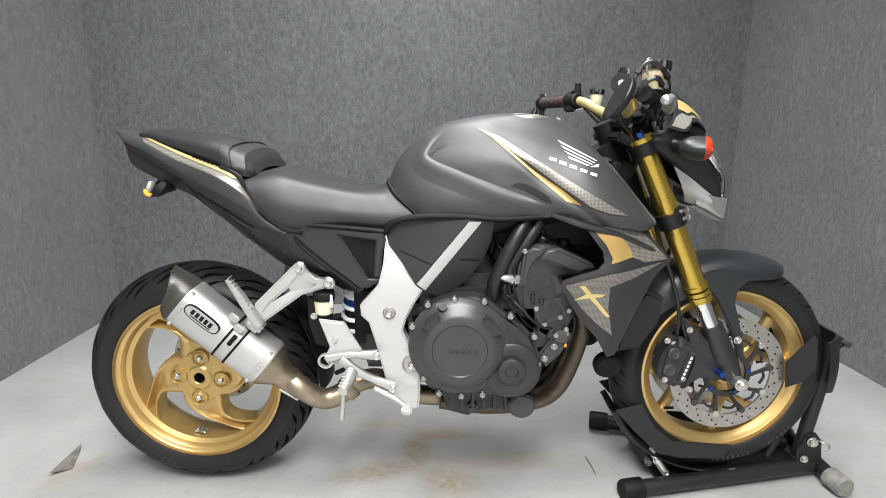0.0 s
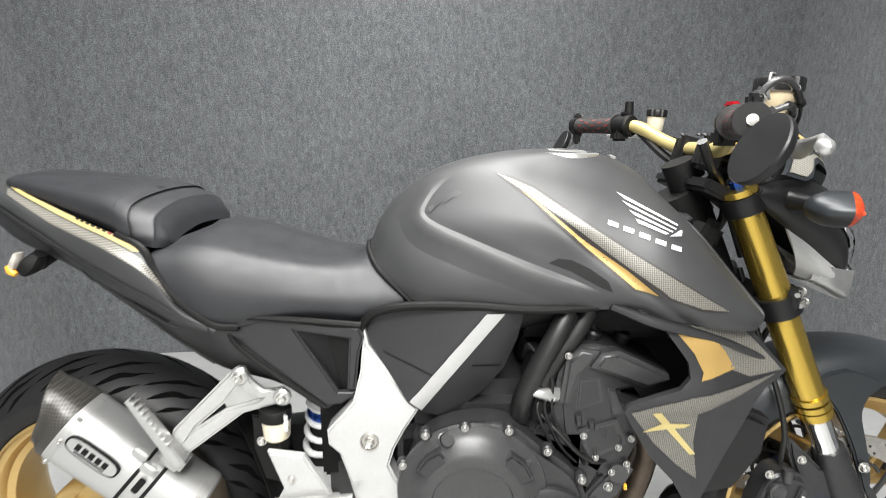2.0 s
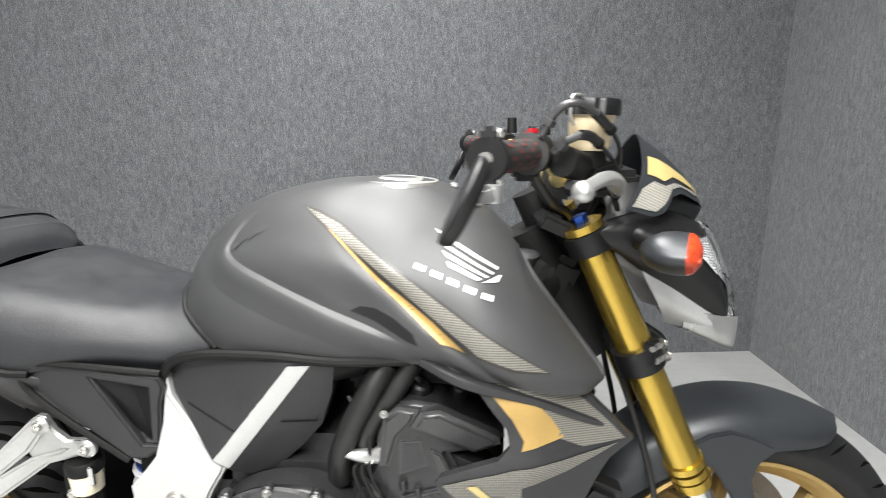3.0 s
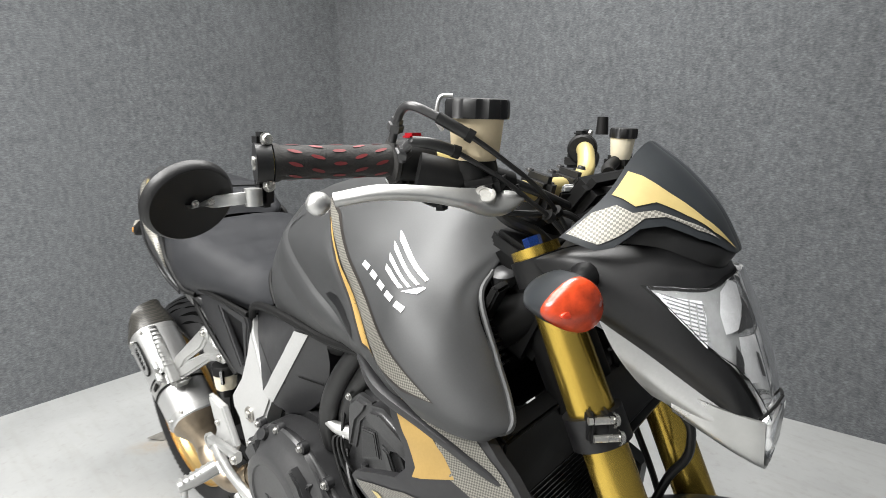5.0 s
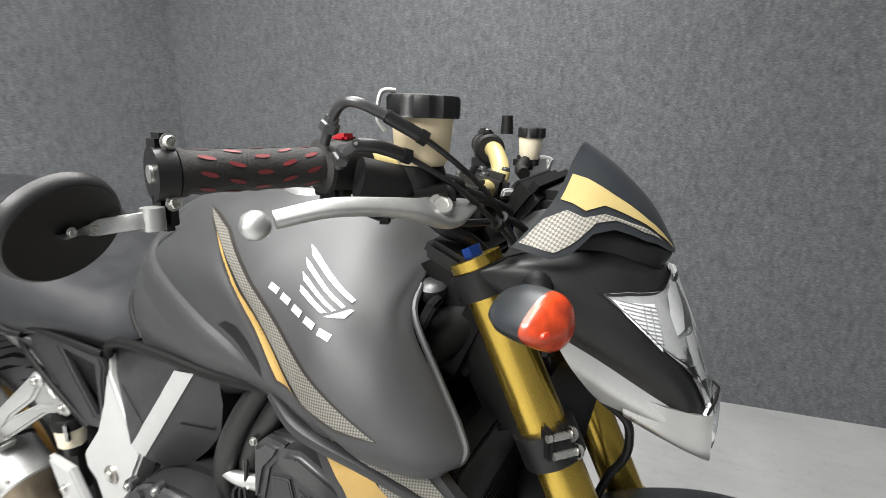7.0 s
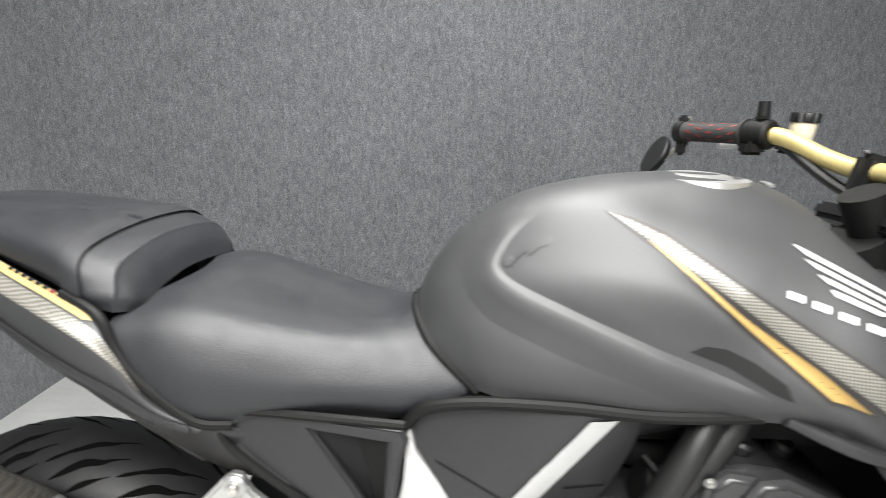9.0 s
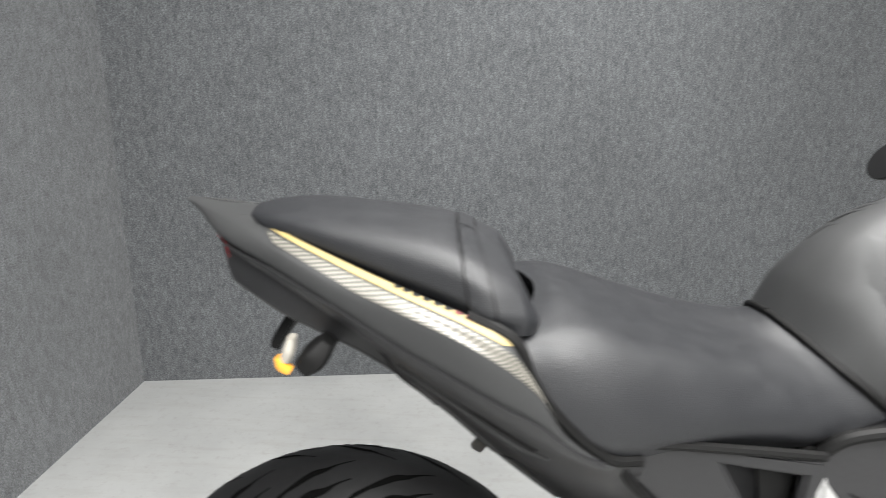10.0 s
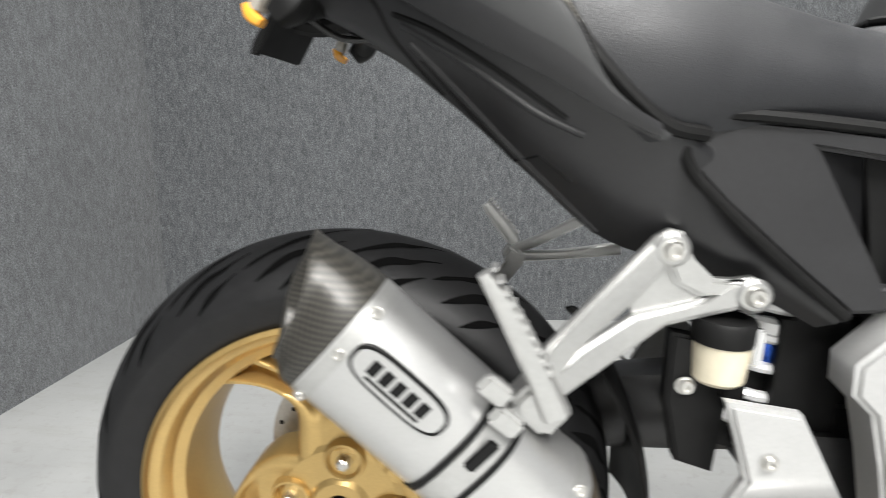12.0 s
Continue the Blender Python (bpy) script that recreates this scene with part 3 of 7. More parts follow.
def side_lettering(c, r, y, runs, parent, xf=None):
    """Worn moulded lettering on a tyre wall, as plain bars."""
    for start, count, pitch, size in runs:
        for k in range(count):
            d = start + pitch * k
            bar = block((0, 0, 0), (size * 0.62, 0.0016, size), 0.0004)
            bar.transform(Matrix.Translation(polar(c, r, d, y)) @ Matrix.Rotation(radians(-d - 90), 4, "Y"))
            part("moulded_bar", bar, TYREPRINT, parent, xf=xf)


side_lettering(RC, 0.2600, -0.0853, ((226, 8, 3.6, 0.014), (193, 9, 2.5, 0.008)), rear)

# front wheel
FC = (1.436, 0.0, 0.334)
front = part("front_wheel", lathe([(0.018, -0.06), (0.03, -0.06), (0.036, -0.05), (0.04, -0.02), (0.04, 0.02), (0.036, 0.05), (0.03, 0.06), (0.018, 0.06)], FC, (0, 1, 0), 32, False), GOLDRIM, bike, "gold cast front wheel with twin discs", FORK)
fprof = tyre_profile(0.297, 0.059, 0.217)
part("tyre", lathe(fprof, FC, (0, 1, 0), 96, False), RUBBER, front, "worn black road tyre", FORK)
fgro = [([(0.008, 0), (0.028, 6), (0.05, 10)], 0.0028), ([(0.018, -6), (0.04, -2), (0.064, 3)], 0.0026)]
tagged(part("tread_groove_shade", tread(FC, fprof, 18, fgro), GROOVESHADE, front, xf=FORK), kind="stuff")
part("rim", lathe([(0.219, -0.052), (0.2245, -0.050), (0.2245, -0.047), (0.220, -0.0455), (0.216, -0.0450), (0.2130, -0.0425), (0.2095, -0.0410), (0.203, -0.035), (0.194, -0.028), (0.189, 0.0), (0.194, 0.028), (0.203, 0.036), (0.210, 0.043), (0.224, 0.049)], FC, (0, 1, 0), 128, False), GOLDRIM, front, xf=FORK, angle=24)
side_lettering(FC, 0.2540, -0.0602, ((268, 8, 3.2, 0.011), (305, 8, 3.0, 0.010)), front, FORK)
for k in range(4):
    a = 20 + 90 * k
    arm = ribbon([polar(FC, 0.034, a, 0), polar(FC, 0.09, a + 3, 0), polar(FC, 0.14, a + 16, 0), polar(FC, 0.194, a + 24, 0)], [0.022, 0.017, 0.013, 0.015], [0.022, 0.017, 0.014, 0.016])
    arm2 = ribbon([polar(FC, 0.05, a - 2, 0), polar(FC, 0.10, a - 5, 0), polar(FC, 0.15, a - 14, 0), polar(FC, 0.194, a - 18, 0)], [0.018, 0.015, 0.012, 0.015], [0.02, 0.016, 0.014, 0.016])
    part("spoke", joined(arm, arm2), GOLDRIM, front, xf=FORK)
for sy in (-1, 1):
    y = 0.0645 * sy
    disc = part("brake_disc", lathe([(0.117, y - 0.0025), (0.155, y - 0.0025), (0.155, y + 0.0025), (0.117, y + 0.0025), (0.117, y - 0.0025)], FC, (0, 1, 0), 72, False), DISC, bike, "drilled floating front brake disc", FORK)
    # No holes are cut: flat black dots give their shade as colour.
    for k in range(60):
        q = polar(FC, 0.124 + 0.0115 * (k % 3), 6 * k, y + 0.003 * sy)
        hb = lathe([(0.0, 0), (0.0027, 0), (0.0027, -0.0008)], q, (0, sy, 0), 8, False)
        part("disc_hole_dot", hb, BLACK, disc, xf=FORK)
    web = [lathe([(0.050, y - 0.004), (0.064, y - 0.004), (0.064, y + 0.004), (0.050, y + 0.004), (0.050, y - 0.004)], FC, (0, 1, 0), 32, False)]
    for k in range(10):
        a = 36 * k + 8
        part("carrier_arm", joined(ribbon([polar(FC, 0.060, a - 13, y), polar(FC, 0.085, a - 5, y), polar(FC, 0.113, a, y)], [0.0055, 0.005, 0.0085], [0.004, 0.0035, 0.0035], 8, 3),
                                    ribbon([polar(FC, 0.095, a - 2, y), polar(FC, 0.102, a - 14, y), polar(FC, 0.096, a - 26, y)], [0.004, 0.0035, 0.004], [0.003, 0.003, 0.003], 8, 3)), ENGINE, disc, xf=FORK)
        part("disc_bobbin", lathe([(0.004, -0.0060), (0.0088, -0.0060), (0.0088, 0.0060), (0.004, 0.0060)], polar(FC, 0.115, a, y), (0, 1, 0), 14), STEEL if k % 2 else ENGINE2, disc, xf=FORK)
        if k % 2 == 0:
            part("carrier_bolt", lathe([(0.0065, -0.001), (0.006, 0.006), (0.0, 0.006)], polar(FC, 0.057, a, y), (0, sy, 0), 10), BLUE, disc, "blue anodised carrier bolt", xf=FORK)
    part("disc_carrier", joined(*web), ENGINE, disc, xf=FORK)
part("axle", lathe([(0.0, -0.146), (0.008, -0.146), (0.0125, -0.142), (0.0125, -0.134), (0.017, -0.1335), (0.017, -0.128), (0.016, 0.11)], FC, (0, 1, 0), 18, False), STEEL, bike, "bright front axle bolt", FORK)
part("valve_stem", tube([polar(FC, 0.187, 222, -0.01), polar(FC, 0.165, 224, -0.03)], 0.004, 8, 2), BLACK, front, xf=FORK)


# -- fork, yokes, calipers --
def along(a, b, t):
    return tuple(a[i] + (b[i] - a[i]) * t for i in range(3))


for sy in (-1, 1):
    y = 0.088 * sy
    top, bot = (1.147, y, 0.941), (1.423, y, 0.352)
    leg = part("fork_leg", tube([along(top, bot, 0.0), along(top, bot, 0.325)], [0.0245, 0.0272], 28, 1), GOLDFORK, bike, "gold anodised upside-down fork leg", FORK)
    part("lower_tube", tube([along(top, bot, 0.32), along(top, bot, 0.36), along(top, bot, 0.60)], [0.0272, 0.0262, 0.0262], 28, 1), GOLDFORK, leg, xf=FORK)
    for f, r in ((0.60, 0.0295), (0.625, 0.0285), (0.645, 0.0295), (0.655, 0.0275)):
        part("seal_ring", tube([along(top, bot, f), along(top, bot, f + 0.016)], r, 28, 1), GOLDFORK, leg, xf=FORK)
    part("slider", tube([along(top, bot, 0.66), along(top, bot, 0.88)], 0.0215, 24, 1), CHROME, leg, "bright fork slider", FORK)
    part("fork_cap", tube([along(top, bot, -0.012), along(top, bot, 0.004)], 0.0285, 24, 1), GOLDFORK, leg, xf=FORK)
    part("adjuster", tube([along(top, bot, -0.030), along(top, bot, -0.01)], 0.011, 6, 1), BLUE, leg, "blue fork preload adjuster", FORK, angle=20)
    low = (-0.012, 0, 0.010)
    foot = joined(tube([Vector(along(top, bot, f)) + Vector(low) for f in (0.79, 0.84, 0.95, 1.03)], [0.0255, 0.0285, 0.0315, 0.027], 20, 4),
                  plate([(1.338, 0.450), (1.372, 0.440), (1.392, 0.352), (1.380, 0.330), (1.335, 0.340), (1.300, 0.312), (1.288, 0.318), (1.306, 0.372), (1.308, 0.410), (1.288, 0.450), (1.272, 0.496), (1.284, 0.502)], y - 0.010, y + 0.010, 0.006, 3, 2))
    part("fork_foot", foot, ENGINE, leg, "black cast fork foot", FORK_LOW)
    part("pinch_bolt", lathe([(0.0, -0.03), (0.007, -0.03), (0.007, 0.0)], (1.376, y - 0.008, 0.362), (0, 1, 0), 12), BLUE, leg, xf=FORK_LOW)
    cal = part("brake_caliper", plate([(1.214, 0.372), (1.220, 0.405), (1.234, 0.442), (1.256, 0.456), (1.296, 0.444), (1.308, 0.424), (1.298, 0.372), (1.286, 0.338), (1.262, 0.326), (1.226, 0.342)], y - 0.030, y + 0.024, 0.010, 3, 2), ENGINE, bike, "black radial brake caliper", FORK_LOW)
    face = y + (0.026 if sy > 0 else -0.032)
    for q in ((1.248, 0.420), (1.240, 0.376)):
        part("piston_cap", lathe([(0.017, -0.004), (0.0165, 0.003), (0.013, 0.005), (0.010, 0.003), (0.0, 0.003)], (q[0], face, q[1]), (0, sy, 0), 20), ENGINE2, cal, xf=FORK_LOW)
    part("caliper_bridge", plate([(1.262, 0.344), (1.276, 0.338), (1.302, 0.420), (1.288, 0.428)], face - 0.004, face + 0.004, 0.003), ENGINE2, cal, xf=FORK_LOW)
    for i in range(6):
        part("printed_bar", block((1.2735 + 0.0036 * i, face + 0.0048 * sy, 0.356 + 0.0105 * i), (0.0075, 0.0012, 0.0055), 0, (0, -70, 0)), WHITE, cal, xf=FORK_LOW)
    for q in ((1.228, 0.455), (1.282, 0.482), (1.230, 0.350), (1.297, 0.322), (1.276, 0.352)):
        bolt(cal, (q[0], face, q[1]), 0.0065, (0, sy, 0), STEEL, xf=FORK_LOW)
    part("hose_union", tube([(1.262, face, 0.440), (1.262, face, 0.462)], 0.008, 12, 1), ENGINE2, cal, xf=FORK_LOW)
    part("brake_hose", tube([(1.276, y * 1.05, 0.455), (1.272, y * 1.12, 0.52), (1.255, y * 0.95, 0.60), (1.225, y * 0.62, 0.70), (1.20, y * 0.3, 0.80)], 0.0048, 10, 8), HOSE, bike, xf=FORK)
    # lower yoke clamp with its bolts
    cl = part("yoke_clamp", tube([along(top, bot, 0.288), along(top, bot, 0.345)], 0.0345, 28, 1), SATIN, bike, "black lower yoke clamp", FORK)
    head_at, tail_at = Vector((1.259, y + 0.018 * sy, 0)), Vector((1.243, y + 0.038 * sy, 0))
    for q in (head_at.lerp(tail_at, 0.18), tail_at.lerp(head_at, 0.12)):
        part("clamp_lug", block((q.x - 0.006, q.y - 0.005 * sy, 0.769), (0.009, 0.020, 0.036), 0.004, (0, 0, 48 * -sy)), SATIN, cl, xf=FORK)
    for z in (0.760, 0.778):
        p0, p1 = head_at + Vector((0.004 - 0.4 * (z - 0.77), 0, z)), tail_at + Vector((-0.4 * (z - 0.77), 0, z))
        part("clamp_screw", tube([p0, p1], 0.0042, 10, 1), STEEL, cl, xf=FORK)
        bolt(cl, tuple(p0), 0.0068, tuple(p0 - p1), STEEL, xf=FORK)
    ut = part("yoke_clamp", tube([along(top, bot, 0.006), along(top, bot, 0.052)], 0.0325, 28, 1), SATIN, bike, "black upper yoke clamp", FORK)
part("upper_yoke", block((1.114, 0, 0.942), (0.06, 0.19, 0.022), 0.006, (0, 25, 0)), SATIN, bike, xf=FORK)
part("steering_head", joined(tube([(1.060, 0, 0.935), (1.165, 0, 0.735)], 0.045, 18, 1), block((1.10, 0, 0.84), (0.05, 0.10, 0.12), 0.012, (0, 25, 0))), BLACK, bike, "black steering head casting")
part("lower_yoke", block((1.232, 0, 0.755), (0.07, 0.16, 0.034), 0.008, (0, 25, 0)), SATIN, bike, xf=FORK)
part("steering_stem", tube([(1.082, 0, 0.985), (1.185, 0, 0.765)], 0.028, 20, 1), BLACK, bike, xf=FORK)

# -- front mudguard --
mud = []
for deg, hw, drop in ((158, 0.040, 0.03), (142, 0.058, 0.05), (120, 0.070, 0.056), (100, 0.073, 0.056), (84, 0.071, 0.048), (73, 0.063, 0.038), (65, 0.046, 0.022), (61, 0.014, 0.005)):
    R = 0.307
    c = math.cos(radians(deg)), math.sin(radians(deg))
    st = [(FC[0] + (R - drop) * c[0], -hw * 1.02, FC[2] + (R - drop) * c[1]), (FC[0] + (R - drop * 0.35) * c[0], -hw, FC[2] + (R - drop * 0.35) * c[1]),
          (FC[0] + (R + 0.004) * c[0], -hw * 0.72, FC[2] + (R + 0.004) * c[1]), (FC[0] + (R + 0.012) * c[0], 0, FC[2] + (R + 0.012) * c[1])]
    mud.append(st)
guard = part("front_mudguard", grid_bm(dense(mud[::-1], 5, 5, True), 0.003), COWLPAINT, bike, "satin dark grey front mudguard", FORK)
for sy in (-1, 1):
    side = plate([(1.318, 0.610), (1.375, 0.630), (1.428, 0.612), (1.446, 0.598), (1.424, 0.578), (1.415, 0.547), (1.424, 0.511), (1.448, 0.438), (1.456, 0.384), (1.443, 0.386), (1.412, 0.465), (1.384, 0.52), (1.35, 0.570), (1.312, 0.585)], 0.069 * sy, 0.081 * sy, 0.003, 2, 2)
    part("mudguard_stay", side, COWLPAINT, guard, xf=FORK_LOW)
    bolt(guard, (1.430, 0.085 * sy, 0.440), 0.0085, (0, sy, 0), STEEL, xf=FORK_LOW)

# -- engine --
eng = part("engine", joined(block((0.75, 0, 0.46), (0.34, 0.30, 0.24), 0.03), block((0.72, 0, 0.575), (0.26, 0.26, 0.10), 0.03), block((0.62, 0, 0.45), (0.12, 0.24, 0.2), 0.03)), ENGINE, bike, "black four-cylinder engine")
cover_out = [(0.611, 0.536), (0.634, 0.564), (0.672, 0.583), (0.725, 0.591), (0.771, 0.582), (0.819, 0.544), (0.874, 0.501), (0.899, 0.45), (0.908, 0.413), (0.891, 0.353), (0.826, 0.334), (0.742, 0.337), (0.687, 0.336), (0.638, 0.351), (0.611, 0.397), (0.595, 0.463)]
for sy in (-1, 1):
    cov = part("crankcase_cover", plate(cover_out, 0.13 * sy, 0.187 * sy, 0.009, 3, 3), ENGINE, eng, "black crankcase cover", angle=50)
    part("clutch_cover", lathe([(0.124, 0.0), (0.122, 0.006), (0.112, 0.010), (0.104, 0.016), (0.088, 0.031), (0.080, 0.034), (0.066, 0.035), (0.064, 0.032), (0.060, 0.0315), (0.0, 0.0325)], (0.708, 0.184 * sy, 0.466), (0, sy, 0), 56, False), ENGINE2, cov, "dark grey round clutch cover", angle=40)
    part("generator_cover", lathe([(0.071, 0.0), (0.070, 0.010), (0.064, 0.014), (0.046, 0.015), (0.040, 0.011), (0.034, 0.011), (0.033, 0.018), (0.030, 0.020), (0.016, 0.020), (0.014, 0.016), (0.0, 0.016)], (0.834, 0.185 * sy, 0.407), (0, sy, 0), 44, False), ENGINE, cov, angle=40)
    for bx, bz in ((0.632, 0.571), (0.695, 0.585), (0.765, 0.58), (0.828, 0.544), (0.886, 0.493), (0.898, 0.423), (0.874, 0.361), (0.822, 0.345), (0.766, 0.34), (0.714, 0.336), (0.659, 0.342), (0.622, 0.383), (0.609, 0.46), (0.595, 0.516)):
        part("bolt_boss", lathe([(0.010, 0.0), (0.010, 0.012), (0.008, 0.014), (0.0, 0.014)], (bx, 0.178 * sy, bz), (0, sy, 0), 14, False), ENGINE, cov)
        bolt(cov, (bx, 0.192 * sy, bz), 0.0054, (0, sy, 0), DULLBOLT)
    for deg in (20, 70, 110, 160, 200, 330):
        part("cover_rib", block(polar((0.834, 0, 0.407), 0.055, deg, 0.2005 * sy), (0.018, 0.003, 0.002), 0, (0, -deg, 0)), ENGINE2, cov)
    for i in range(5):
        part("embossed_bar", block((0.688 + 0.0145 * i, 0.2165 * sy, 0.464), (0.009, 0.0016, 0.011), 0.0004), ENGINE, cov)
    for deg0, deg1 in ((22, 58), (118, 150)):
        wedge = [polar((0.708, 0, 0.466), 0.082, deg0, 0), polar((0.708, 0, 0.466), 0.106, deg0 + 2, 0), polar((0.708, 0, 0.466), 0.108, (deg0 + deg1) / 2, 0), polar((0.708, 0, 0.466), 0.106, deg1 - 2, 0), polar((0.708, 0, 0.466), 0.082, deg1, 0)]
        part("cover_wedge", plate([(q[0], q[2]) for q in wedge], 0.196 * sy, 0.2165 * sy, 0.004, 2), ENGINE, cov, angle=50)
    for k in range(7):
        part("sump_fin", block((0.690 + 0.028 * k, 0.108 * sy, 0.288), (0.007, 0.030, 0.060), 0.002), ENGINE2, eng)
        bolt(eng, (0.676 + 0.030 * k, 0.112 * sy, 0.318), 0.005, (0, sy, 0), DULLBOLT)
    part("sump_plug", lathe([(0.014, 0), (0.014, 0.010), (0.009, 0.012), (0.009, 0.020), (0.0, 0.020)], (0.745, 0.10 * sy, 0.262), (0, sy, -0.2), 12), ENGINE2, eng)
    part("engine_mount", plate([(0.905, 0.430), (0.935, 0.470), (0.965, 0.500), (0.985, 0.480), (0.960, 0.430), (0.925, 0.395)], 0.11 * sy, 0.150 * sy, 0.005, 2), ENGINE2, eng)
    for q in ((0.920, 0.420), (0.968, 0.486), (0.942, 0.452)):
        bolt(eng, (q[0], 0.152 * sy, q[1]), 0.007, (0, sy, 0), DULLBOLT)
    for k in range(3):
        part("wire", tube([(0.800 + 0.01 * k, 0.120 * sy, 0.700 - 0.01 * k), (0.835, (0.150 - 0.006 * k) * sy, 0.660 - 0.02 * k), (0.838 - 0.012 * k, 0.160 * sy, 0.600), (0.860, (0.150 + 0.004 * k) * sy, 0.545 - 0.02 * k), (0.905 + 0.01 * k, 0.140 * sy, 0.470)], 0.0028, 7, 6), HOSE, eng)
    part("pointer_lug", plate([(0.762, 0.545), (0.775, 0.530), (0.800, 0.533), (0.797, 0.516), (0.778, 0.512), (0.768, 0.522)], 0.18 * sy, 0.205 * sy, 0.003), ENGINE2, cov)
    part("oil_filler", lathe([(0.014, 0.0), (0.014, 0.012), (0.011, 0.013), (0.010, 0.026), (0.0, 0.026)], (0.663, 0.184 * sy, 0.560), (0.2, sy, 0.6), 18, False), ENGINE, cov)
# cylinder block, leaning forward
lean = (0, 24, 0)
cyl = part("cylinder_block", joined(block((0.905, 0, 0.565), (0.165, 0.29, 0.14), 0.012, lean), block((0.862, 0, 0.50), (0.15, 0.30, 0.08), 0.012, lean)), ENGINE, bike, "black cylinder block with ribbed sides")
for sy in (-1, 1):
    hc = part("head_cover", plate([(0.846, 0.640), (0.853, 0.688), (0.868, 0.706), (0.903, 0.710), (0.939, 0.705), (1.021, 0.667), (1.030, 0.656), (0.991, 0.636), (0.950, 0.628), (0.945, 0.600), (0.880, 0.585), (0.848, 0.605)], 0.04 * sy, 0.152 * sy, 0.010, 3), ENGINE, bike, "black cam cover", angle=50)
    part("cover_lid", plate([(0.897, 0.676), (0.912, 0.701), (0.939, 0.705), (1.021, 0.667), (1.024, 0.656), (0.988, 0.641)], 0.06 * sy, 0.167 * sy, 0.008, 3), ENGINE2, hc, angle=50)
    part("cover_edge", plate([(0.850, 0.610), (0.866, 0.610), (0.880, 0.660), (0.900, 0.682), (0.910, 0.702), (0.880, 0.706), (0.858, 0.688)], 0.14 * sy, 0.162 * sy, 0.007, 3), ENGINE2, hc, angle=50)
    part("cylinder_side", plate([(0.850, 0.605), (0.866, 0.655), (0.899, 0.670), (0.944, 0.643), (0.969, 0.591), (0.988, 0.532), (0.967, 0.486), (0.938, 0.462), (0.888, 0.493), (0.857, 0.553)], 0.05 * sy, 0.150 * sy, 0.008, 3), ENGINE, hc, angle=50)
    for line, y0, y1, mat in (([(0.880, 0.652), (0.914, 0.656), (0.922, 0.612), (0.878, 0.594)], 0.149, 0.155, ENGINE2), ([(0.885, 0.648), (0.910, 0.650), (0.916, 0.616), (0.883, 0.602)], 0.154, 0.1558, ENGINE),
                              ([(0.883, 0.560), (0.947, 0.581), (0.966, 0.536), (0.905, 0.503)], 0.149, 0.157, ENGINE2), ([(0.892, 0.557), (0.941, 0.572), (0.955, 0.540), (0.908, 0.514)], 0.156, 0.1578, ENGINE),
                              ([(0.925, 0.640), (0.940, 0.632), (0.958, 0.592), (0.940, 0.588)], 0.149, 0.156, ENGINE2)):
        part("cast_panel", plate(line, y0 * sy, y1 * sy, 0.0025 if mat is ENGINE2 else 0, 2), mat, hc)
    for bx, bz in ((0.884, 0.580), (0.906, 0.569), (0.927, 0.560), (0.952, 0.545), (0.913, 0.522), (0.899, 0.505)):
        part("stud_boss", tube([(bx - 0.001, 0.153 * sy, bz + 0.008), (bx + 0.001, 0.154 * sy, bz - 0.008)], 0.0058, 10, 1), ENGINE, hc)
    for bx, bz in ((0.860, 0.695), (0.893, 0.552), (0.944, 0.484), (0.968, 0.500), (0.915, 0.512), (0.952, 0.531), (0.972, 0.548)):
        bolt(hc, (bx, 0.158 * sy, bz), 0.005, (0, sy, 0), DULLBOLT)
    for k in range(2):
        part("coil_cap", lathe([(0.014, 0.0), (0.014, 0.016), (0.011, 0.020), (0.0, 0.020)], (0.905 + 0.055 * k, (0.115 - 0.02 * k) * sy, 0.706 - 0.012 * k), (0.3, 0.2 * sy, 1), 16), SATIN, hc)
    part("plug_lead", tube([(0.910, 0.115 * sy, 0.722), (0.900, 0.13 * sy, 0.742), (0.870, 0.12 * sy, 0.755)], 0.005, 8, 5), HOSE, hc)
    part("water_spout", tube([(0.850, 0.140 * sy, 0.618), (0.825, 0.156 * sy, 0.627), (0.796, 0.162 * sy, 0.634)], [0.013, 0.010, 0.0045], 14, 4), CASTALU, eng, "bare alloy coolant union")
    part("spout_clip", lathe([(0.014, 0), (0.014, 0.012)], (0.838, 0.146 * sy, 0.620), (-0.8, 0.3 * sy, 0.3), 14), CHROME, eng)
    part("coolant_hose", tube([(0.862, 0.135 * sy, 0.762), (0.838, 0.150 * sy, 0.722), (0.812, 0.155 * sy, 0.672), (0.792, 0.15 * sy, 0.62), (0.787, 0.14 * sy, 0.575)], 0.017, 16, 6), HOSE, bike, "thick black rubber hose")
    part("coolant_hose", tube([(0.897, 0.125 * sy, 0.762), (0.872, 0.135 * sy, 0.722), (0.845, 0.138 * sy, 0.685), (0.825, 0.135 * sy, 0.64), (0.818, 0.125 * sy, 0.57)], 0.017, 16, 6), HOSE, bike, "thick black rubber hose")
    part("wire_loom", tube([(0.80, 0.12 * sy, 0.60), (0.85, 0.16 * sy, 0.56), (0.89, 0.165 * sy, 0.52), (0.93, 0.15 * sy, 0.50), (0.97, 0.12 * sy, 0.52)], 0.004, 8, 6), HOSE, bike)
    part("sensor", tube([(0.965, 0.10 * sy, 0.470), (0.955, 0.16 * sy, 0.482)], 0.016, 14, 1), ENGINE2, eng)
    part("sensor_tip", tube([(0.968, 0.16 * sy, 0.462), (0.966, 0.168 * sy, 0.460)], 0.0030, 12, 1), AMBER, eng, "yellow plastic plug")
